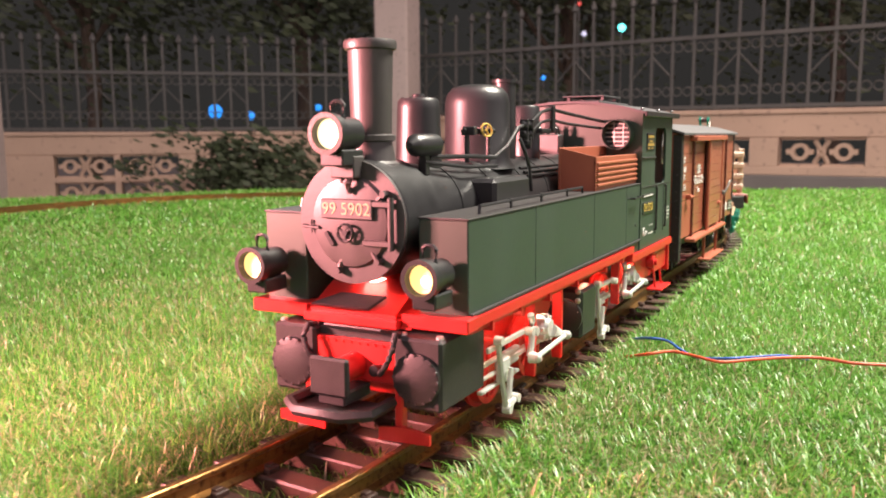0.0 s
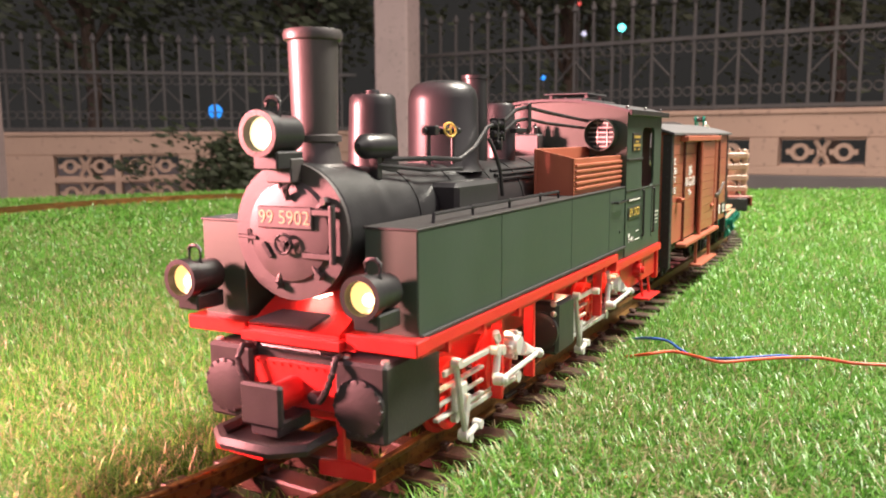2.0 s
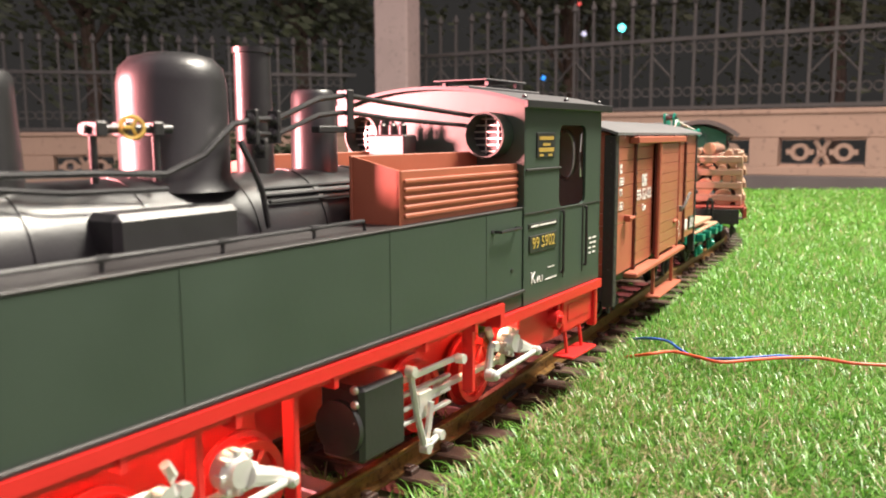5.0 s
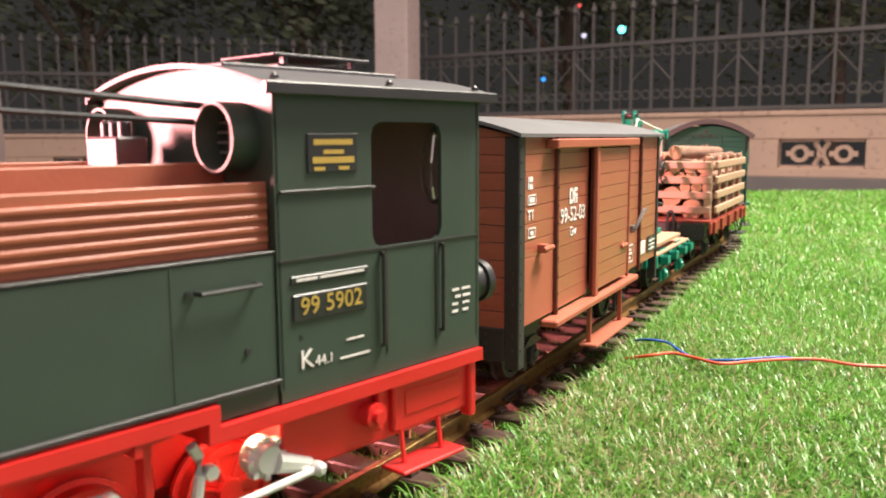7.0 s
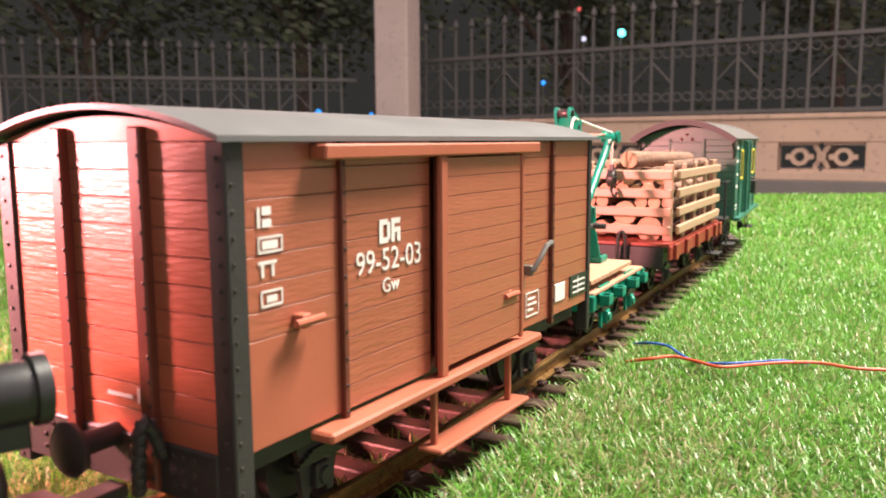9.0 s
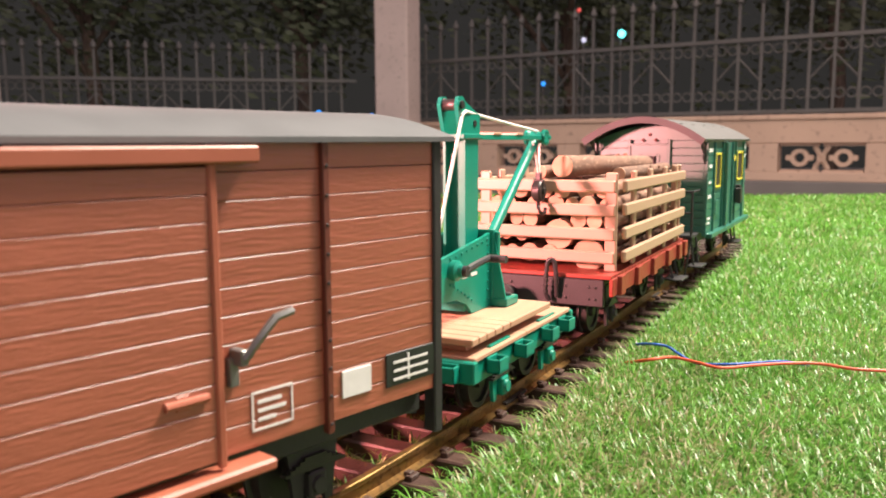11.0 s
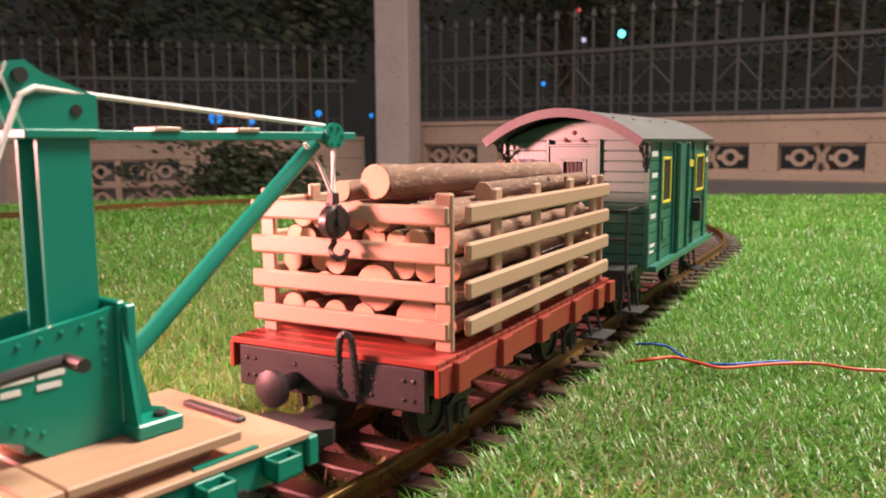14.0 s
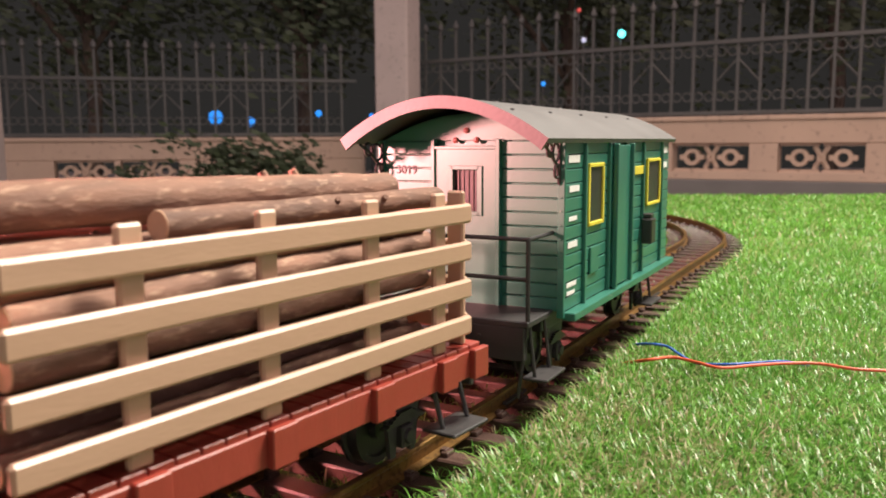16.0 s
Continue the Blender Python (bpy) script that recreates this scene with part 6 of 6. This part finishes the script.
def build_log_wagon():
    f = Form()
    board = part("floor_board", Form().box(0, 0.0076, -0.0475, 0.0475, 0.0400, 0.0425, 0.0004), M_FLOORRED, log_wagon)
    for i in range(26):
        m = Matrix.Translation((-0.0725 + i * 0.0080, 0, 0))
        if i:
            twin(board, m)
        else:
            board.matrix_basis = m
    f = Form()
    for o in (-1, 1):
        f.box(-0.0725, 0.1350, *sorted((o * 0.0462, o * 0.0485)), 0.0300, 0.0405, 0.0004)
        for x in (0.120, 0.080, 0.0367, -0.0088, -0.047, -0.0685):
            f.box(x - 0.005, x + 0.005, *sorted((o * 0.0480, o * 0.0510)), 0.0295, 0.0412, 0.0004)
    part("side_sill", f, M_FLOORRED, log_wagon)
    f = Form().box(0.1325, 0.1355, -0.0430, 0.0430, 0.0235, 0.0398, 0.0006).box(-0.0755, -0.0725, -0.0430, 0.0430, 0.0235, 0.0398, 0.0006).box(-0.072, 0.132, -0.030, 0.030, 0.0260, 0.0395, 0.0)
    beam = part("buffer_beam", f, M_BLACKMATT, log_wagon, "black end beam with bolts")
    for y in (-0.039, -0.035, -0.015, 0.012, 0.020, 0.034, 0.038):
        for z in (0.0280, 0.0350):
            part("bolt", Form().lathe([(0, 0.0009), (0.00045, 0.00077), (0.0007, 0.0003)], (0.1355, y, z), "X", 7), M_BLACKMATT, beam)
    f = Form().lathe([(0.1355, 0.0035), (0.1475, 0.0035), (0.1480, 0.0072), (0.1505, 0.0072), (0.1520, 0.005), (0.1525, 0.0005)], (0, -0.015, 0.0290), "X", 24)
    part("centre_buffer", f, M_BLACKMATT, log_wagon)
    coupler(log_wagon, 0.135, 1)
    coupler(log_wagon, -0.075, -1)
    hose(log_wagon, [(0.137, 0.0150, 0.0280), (0.1395, 0.0150, 0.0440), (0.1400, 0.0145, 0.0495), (0.1410, 0.0125, 0.0515), (0.1415, 0.0105, 0.0495), (0.1410, 0.0095, 0.040), (0.1400, 0.0090, 0.0300), (0.1385, 0.0110, 0.0260)], 0.0013)
    for x in (0.098, -0.036):
        wheelset(log_wagon, x, 0.0135, M_IRON)
        for o in (-1, 1):
            axle_guard(log_wagon, x, 0.0350 if o > 0 else -0.0368, M_BLACKMATT)
    part("footboard", Form().box(-0.070, -0.046, 0.038, 0.053, 0.0115, 0.0130, 0.0004).tube([(-0.067, 0.040, 0.030), (-0.067, 0.045, 0.013)], 0.001, 6).tube([(-0.050, 0.040, 0.030), (-0.050, 0.045, 0.013)], 0.001, 6), M_BLACKMATT, log_wagon)
    zs = (0.0475, 0.0615, 0.0758, 0.0900)
    for o in (-1, 1):
        for x in (0.080, 0.0367, -0.0088, -0.0471):
            part("stake", Form().box(x - 0.0036, x + 0.0036, *sorted((o * 0.0440, o * 0.0465)), 0.0425, 0.1018, 0.0008), M_SLAT, log_wagon)
        for z in zs:
            part("slat", Form().box(-0.0640, 0.1125, *sorted((o * 0.0465, o * 0.0495)), z, z + 0.0072, 0.0012), M_SLAT, log_wagon)
    for x, s in ((0.1200, 1), (-0.0655, -1)):
        for y in (-0.0395, 0.0420):
            part("stake", Form().box(*sorted((x, x - s * 0.0028)), y - 0.0036, y + 0.0036, 0.0425, 0.1018, 0.0008), M_SLAT, log_wagon)
        for z in zs:
            part("slat", Form().box(*sorted((x, x + s * 0.0028)), -0.0462, 0.0450, z, z + 0.0072, 0.0012), M_SLAT, log_wagon)


build_log_wagon()
LOGS = []


def build_log(x0, x1, y, z, r, dy, dz, seed):
    """A peeled-ended log with knots and a slightly bent, tapered trunk; its poses are in the log wagon's space."""
    rng = random.Random(seed)
    n, seg = 14, 16
    log = Form()
    rings = []
    for i in range(n + 1):
        t = i / n
        rr = r * (1 - 0.18 * t)
        cy, cz = y + dy * t + rng.uniform(-1, 1) * r * 0.06, z + dz * t + rng.uniform(-1, 1) * r * 0.05
        rings.append([log.bm.verts.new((x0 + (x1 - x0) * t, cy + rr * (1 + rng.uniform(-0.08, 0.08)) * math.cos(k * 2 * math.pi / seg), cz + rr * (1 + rng.uniform(-0.05, 0.05)) * math.sin(k * 2 * math.pi / seg))) for k in range(seg)])
    for a, b in zip(rings, rings[1:]):
        for k in range(seg):
            log.bm.faces.new((a[k], a[(k + 1) % seg], b[(k + 1) % seg], b[k]))
    for q in range(2):
        t = rng.uniform(0.15, 0.8)
        a = rng.uniform(0.3, 2.8)
        px = x0 + (x1 - x0) * t
        log.rod((px, y + dy * t + r * 0.6 * math.cos(a), z + dz * t + r * 0.6 * math.sin(a)), (px + 0.001, y + dy * t + r * 1.12 * math.cos(a), z + dz * t + r * 1.12 * math.sin(a)), r * 0.3, r * 0.2, 8)
    ob = part("log", log, M_BARK, log_wagon, "", 50)
    for x, t, d in ((x0, 0, 1), (x1, 1, -1)):
        f = Form()
        rr = r * (1 - 0.18 * t) * 0.99
        s = 0.0004 if (x1 < x0) == (d > 0) else -0.0004
        f.lathe([(0, rr), (s, rr * 0.95), (s * 1.05, 0.0003)], (x, y + dy * t, z + dz * t), "X", 16)
        part("cut_end", f, M_CUT, ob, "pale cut end with rings")
    return ob


def pile_logs():
    rng = random.Random(5)
    rows = [(0.0505, [(-0.037, 0.0062), (-0.024, 0.0048), (-0.0125, 0.0060), (0.0005, 0.0055), (0.026, 0.0102), (0.0395, 0.0036)]),
            (0.0625, [(-0.0385, 0.0045), (-0.029, 0.0046), (-0.0185, 0.0052), (0.0060, 0.0096), (0.0395, 0.0040)]),
            (0.0715, [(-0.036, 0.0050), (-0.0245, 0.0048), (-0.013, 0.0050), (0.018, 0.0052), (0.029, 0.0050), (0.0385, 0.0046)]),
            (0.0810, [(-0.037, 0.0048), (-0.027, 0.0044), (-0.010, 0.0052), (0.002, 0.0058), (0.013, 0.0046), (0.024, 0.0058), (0.0360, 0.0050)]),
            (0.0905, [(-0.033, 0.0056), (-0.020, 0.0058), (-0.006, 0.0062), (0.008, 0.0056), (0.022, 0.0062), (0.034, 0.0052)])]
    for z, row in rows:
        for y, r in row:
            build_log(0.112 - rng.uniform(0, 0.008), -0.058 + rng.uniform(0, 0.015), y, z, r, rng.uniform(-0.002, 0.002), rng.uniform(-0.001, 0.002), rng.randrange(9999))
    build_log(0.114, -0.048, 0.0095, 0.1050, 0.0069, 0.012, -0.002, 77)
    build_log(0.119, -0.055, -0.0030, 0.1015, 0.0042, 0.010, 0.0, 78)
    build_log(0.060, -0.062, 0.030, 0.0985, 0.0045, 0.004, 0.001, 79)


pile_logs()

# ======== green brake van ========
van = tagged(new("brake_van"), "green planked brake van with arched roof and end platform", "wagon")


def build_van():
    X0, X1, Y, Z0, Z1 = -0.155, 0.066, 0.0508, 0.0390, 0.1210
    f = Form().box(X0 + 0.002, X1 - 0.002, -Y + 0.002, Y - 0.002, Z0, Z1, 0)
    f.slab(arch(Y - 0.002, Z1, 0.0130), X1 - X0 - 0.004, FRONT(X0 + 0.002, 0, 0))
    part("van_body", f, M_VAN, van)
    rows = 12
    h = (Z1 - Z0) / rows
    # side boards in bays, then end boards
    for x0, x1 in ((0.0375, 0.0640), (-0.0045, 0.0365), (-0.0790, -0.0425), (-0.1290, -0.0800), (-0.1530, -0.1300)):
        f = Form().box(x0, x1, Y - 0.002, Y, 0, h - 0.0006, 0.0003)
        first = part("board", f, M_VAN, van, smooth=0)
        for r in range(rows):
            m = Matrix.Translation((0, 0, Z0 + r * h))
            if r:
                twin(first, m)
            else:
                first.matrix_basis = m
    part("far_side", Form().box(X0 + 0.002, X1 - 0.002, -Y, -Y + 0.002, Z0, Z1, 0.0003), M_VAN, van)
    for y0, y1 in ((-0.0500, -0.0185), (0.0185, 0.0500)):
        f = Form().box(X1 - 0.002, X1, y0, y1, 0, h - 0.0006, 0.0003)
        first = part("board", f, M_VAN, van, smooth=0)
        for r in range(rows):
            m = Matrix.Translation((0, 0, Z0 + r * h))
            if r:
                twin(first, m)
            else:
                first.matrix_basis = m
    f = Form().slab(arch(Y - 0.003, Z1, 0.0115), 0.0024, FRONT(X1 - 0.002, 0, 0))
    part("gable", f, M_VAN, van)
    for o in (-1, 1):
        part("corner_post", Form().box(X1 - 0.002, X1 + 0.0008, *sorted((o * (Y - 0.003), o * (Y + 0.0005))), Z0 - 0.003, Z1, 0.0003), M_VAN, van)
        rivets(van, [(X1 + 0.0008, o * (Y - 0.0012), Z0 + 0.002 + i * 0.0066) for i in range(12)], "X", 0.0006, M_VAN)
    # end door with a barred window
    wy, wz0, wz1 = 0.0080, 0.0850, 0.1075
    f = Form()
    f.panel([-0.0175, -wy, wy, 0.0175], [Z0, wz0, wz1, 0.1165], 0, 0.0020)
    bmesh.ops.transform(f.bm, matrix=Matrix(((0, 1, 0, X1), (1, 0, 0, 0), (0, 0, 1, 0), (0, 0, 0, 1))), verts=f.bm.verts)
    door = part("end_door", f, M_VAN, van)
    f = Form()
    for y in (-0.0178, 0.0178):
        f.box(X1, X1 + 0.0032, y - 0.0011, y + 0.0011, Z0, 0.1215, 0.0003)
    f.box(X1, X1 + 0.0030, -0.0178, 0.0178, 0.1165, 0.1182, 0.0003)
    for y in (-wy, wy):
        f.box(X1 + 0.002, X1 + 0.0028, y - 0.0014, y + 0.0014, wz0 - 0.001, wz1 + 0.001, 0.0002)
    for z in (wz0, wz1):
        f.box(X1 + 0.002, X1 + 0.0028, -wy, wy, z - 0.001, z + 0.001, 0.0002)
    part("door_frame", f, M_VAN, door)
    part("pane", Form().box(X1 - 0.0018, X1 - 0.0008, -wy, wy, wz0, wz1, 0), M_BLACK, door, "dark window behind bars")
    f = Form()
    for k in range(6):
        y = -wy + (k + 0.5) * wy / 3
        f.rod((X1 + 0.0012, y, wz0), (X1 + 0.0012, y, wz1), 0.0007, seg=6)
    part("window_bar", f, M_IRON, door)
    f = Form()
    for y, z in ((-0.006, 0.1210), (0.0055, 0.1210), (0.0, 0.1258)):
        f.lathe([(0, 0.0016), (0.001, 0.0014), (0.0014, 0.0004)], (X1 + 0.0004, y, z), "X", 10)
    part("bolt", f, M_BOXDARK, van)
    writing("number", "3019", 0.0062, FRONT(X1 + 0.0004, -0.0345, 0.1060), M_BLACKMATT, van, "dark painted number")
    # side windows with yellow frames, sliding door, straps, print
    for x0, x1, z0, z1 in ((0.0060, 0.0330, 0.0770, 0.1090), (-0.1240, -0.0880, 0.0790, 0.1090)):
        f = Form()
        f.box(x0, x1, Y, Y + 0.0016, z1 - 0.0020, z1, 0.0003).box(x0, x1, Y, Y + 0.0016, z0, z0 + 0.0020, 0.0003).box(x0, x0 + 0.0026, Y, Y + 0.0016, z0, z1, 0.0003).box(x1 - 0.0026, x1, Y, Y + 0.0016, z0, z1, 0.0003)
        w = part("window", f, M_YELLOW, van, "yellow window frame")
        part("pane", Form().box(x0 + 0.002, x1 - 0.002, Y + 0.0002, Y + 0.0006, z0 + 0.001, z1 - 0.001, 0), M_BLACK, w, "dark glass pane")
    f = Form().box(-0.0420, -0.0085, Y + 0.0002, Y + 0.0030, Z0 + 0.0005, Z1 - 0.003, 0.0004)
    sd = part("sliding_door", f, M_VAN, van)
    f = Form().box(-0.0430, -0.0400, Y + 0.002, Y + 0.0050, Z0, Z1 - 0.002, 0.0004).box(-0.0110, -0.0080, Y + 0.002, Y + 0.0050, Z0, Z1 - 0.002, 0.0004)
    part("door_post", f, M_VAN, sd)
    part("lower_hatch", Form().box(0.0140, 0.0270, Y, Y + 0.0012, 0.0520, 0.0660, 0.0003), M_VAN, van)
    for x in (0.0370, -0.0050, -0.0795, -0.1295):
        part("side_post", Form().box(x - 0.0012, x + 0.0012, Y - 0.001, Y + 0.0018, Z0 - 0.002, Z1, 0.0003), M_VAN, van)
    f = Form().box(-0.1530, 0.0640, Y - 0.001, Y + 0.0055, Z0 - 0.0045, Z0 - 0.0005, 0.0004)
    part("lower_rail", f, M_VAN, van)
    part("side_lamp", Form().box(-0.0880, -0.0770, Y + 0.001, Y + 0.0075, 0.0560, 0.0720, 0.0008).box(-0.0865, -0.0785, Y + 0.001, Y + 0.0065, 0.0720, 0.0750, 0.0006), M_IRON, van)
    bars("print", [(0.0025, 0.0700, 0.0165, 0.0035), (0.004, 0.0560, 0.0150, 0.0030), (0.004, 0.0420, 0.0120, 0.0022), (0.003, 0.0290, 0.0140, 0.0030), (0.002, 0.0100, 0.0140, 0.0022), (0.002, 0.0060, 0.0120, 0.0018), (0.090, 0.0300, 0.0120, 0.0040), (0.092, 0.0380, 0.0080, 0.0025), (0.199, 0.072, 0.012, 0.004), (0.199, 0.062, 0.012, 0.004)],
         SIDE(0.0640, Y + 0.0002, 0.0400), M_WHITE, van)
    part("name_board", Form().box(-0.0790, -0.0500, Y + 0.0004, Y + 0.0012, 0.1000, 0.1050, 0.0002), M_YELLOW, van)
    # roof with overhang, brackets
    up = arch(0.0540, 0.1215, 0.0190, 24)
    f = Form().slab(up + [(y * 0.985, z - 0.0022) for y, z in up[::-1]], 0.096 - X0 + 0.006, FRONT(X0 - 0.006, 0, 0))
    f.slab(arch(0.0542, 0.1215, 0.0197, 24) + [(y * 0.94, z - 0.0050) for y, z in arch(0.0540, 0.1215, 0.0190, 24)[::-1]], 0.0022, FRONT(0.0950, 0, 0))
    roof = part("van_roof", f, M_VANROOF, van, "arched grey roof over the platform")
    rivets(roof, [(x, y, 0.1215 + 0.0190 * (1 - (y / 0.054) ** 2)) for x in (0.08, 0.03, -0.02, -0.07, -0.12) for y in (0.0, 0.03)], "Z", 0.0012, M_VANROOF)
    for o in (-1, 1):
        f = Form()
        for R, cx, cz in ((0.0042, X1 + 0.006, 0.1150), (0.0032, X1 + 0.0145, 0.1165), (0.0032, X1 + 0.0045, 0.1065)):
            f.torus(R, 0.0007, Matrix.Translation((cx, o * 0.0485, cz)) @ pose(0, 0, 0, 90, 0, 0), 14, 5)
        f.tube([(X1 + 0.001, o * 0.0485, 0.100), (X1 + 0.004, o * 0.0485, 0.108), (X1 + 0.012, o * 0.0485, 0.1140), (X1 + 0.022, o * 0.0485, 0.1190)], 0.0008, 6)
        f.rod((X1 + 0.001, o * 0.0485, 0.100), (X1 + 0.001, o * 0.0485, 0.120), 0.0009, seg=6)
        part("roof_bracket", f, M_BLACKMATT, van, "black scrolled roof bracket")
    # platform, railing, steps
    part("platform", Form().box(X1, 0.0985, -0.046, 0.046, 0.0370, 0.0400, 0.0005).box(0.0945, 0.0985, -0.044, 0.044, 0.0215, 0.0372, 0.0005), M_BLACKMATT, van)
    rivets(van, [(0.0985, y, z) for y in (-0.030, -0.026, 0.010, 0.016, 0.022) for z in (0.027, 0.032)], "X", 0.0009, M_IRON)
    f = Form()
    for y in (-0.0450, 0.0450):
        f.rod((0.0965, y, 0.0390), (0.0965, y, 0.0770), 0.0011, seg=8).rod((0.0965, y, 0.0770), (X1, y, 0.0770), 0.0010, seg=8)
        f.rod((0.0965, y * 0.9, 0.004), (0.0965, y, 0.0390), 0.0009, seg=6)
    for z in (0.0770, 0.0590):
        f.rod((0.0965, -0.0450, z), (0.0965, 0.0450, z), 0.0010, seg=8)
    f.rod((0.0965, 0.0120, 0.0390), (0.0965, 0.0120, 0.0770), 0.0010, seg=8).rod((0.0965, -0.0120, 0.0390), (0.0965, -0.0120, 0.0770), 0.0010, seg=8)
    part("platform_railing", f, M_BLACKMATT, van, "black platform railing")
    f = Form().box(X0, X1, -0.040, 0.040, 0.0280, 0.0392, 0.0005)
    part("underframe", f, M_BLACKMATT, van)
    for a, b in ((-0.128, -0.100), (0.0700, 0.0950)):
        f = Form().box(a, b, 0.042, 0.054, 0.0120, 0.0135, 0.0004)
        for x in (a + 0.003, b - 0.003):
            f.tube([(x, 0.044, 0.037), (x, 0.047, 0.0130)], 0.0009, 6)
        part("footboard", f, M_BLACKMATT, van)
    for x in (0.040, -0.120):
        wheelset(van, x, 0.0140, M_IRON)
        for o in (-1, 1):
            axle_guard(van, x, 0.0360 if o > 0 else -0.0378, M_BLACKMATT)
    f = Form().lathe([(0.0985, 0.0035), (0.1085, 0.0035), (0.1090, 0.0072), (0.111, 0.0068), (0.1118, 0.0005)], (0, 0, 0.0290), "X", 20)
    part("centre_buffer", f, M_BLACKMATT, van)
    coupler(van, 0.098, 1)


build_van()

# ======== motion of the train ========
OFFSETS = ((loco, 0.0, 0.20), (box_wagon, 0.3302, 0.17), (crane, 0.5994, 0.12), (log_wagon, 0.8136, 0.17), (van, 1.0285, 0.18))


def motions():
    coarse = [0.5 * i for i in range(33)]
    for thing, offset, base in OFFSETS:
        side = -0.0025 if thing == box_wagon else 0.0
        walk(thing, [(t, on_track(travel(t) + offset, base) @ Matrix.Translation((0, side, 0))) for t in coarse])
    rows = []
    for t in coarse:
        s = travel(t)
        swing = on_track(s, 0.20).inverted() @ on_track(s - FRONT_MID, 0.06)
        turn = math.degrees(swing.to_euler().z)
        rows.append((t, pose(FRONT_MID, swing.translation.y * 0.25 + 0.005, 0, 0, 0, turn * 0.25)))
    walk(front_unit, rows)
    fine = [round(0.2 * i, 2) for i in range(81)]
    for w, r, x, y, z in ROLLING:
        walk(w, [(t, pose(x, y, z, 0, math.degrees((0.236 - travel(t)) / r) % 360, 0)) for t in fine])
    for rod, crank, phase, r, z in RODS:
        rows = []
        for t in fine:
            a = (0.236 - travel(t)) / r + phase
            if z:
                rows.append((t, pose(crank * math.sin(a), 0, z + crank * math.cos(a))))
            else:
                rows.append((t, pose(-crank * math.sin(a), 0, 0)))
        walk(rod, rows)


motions()
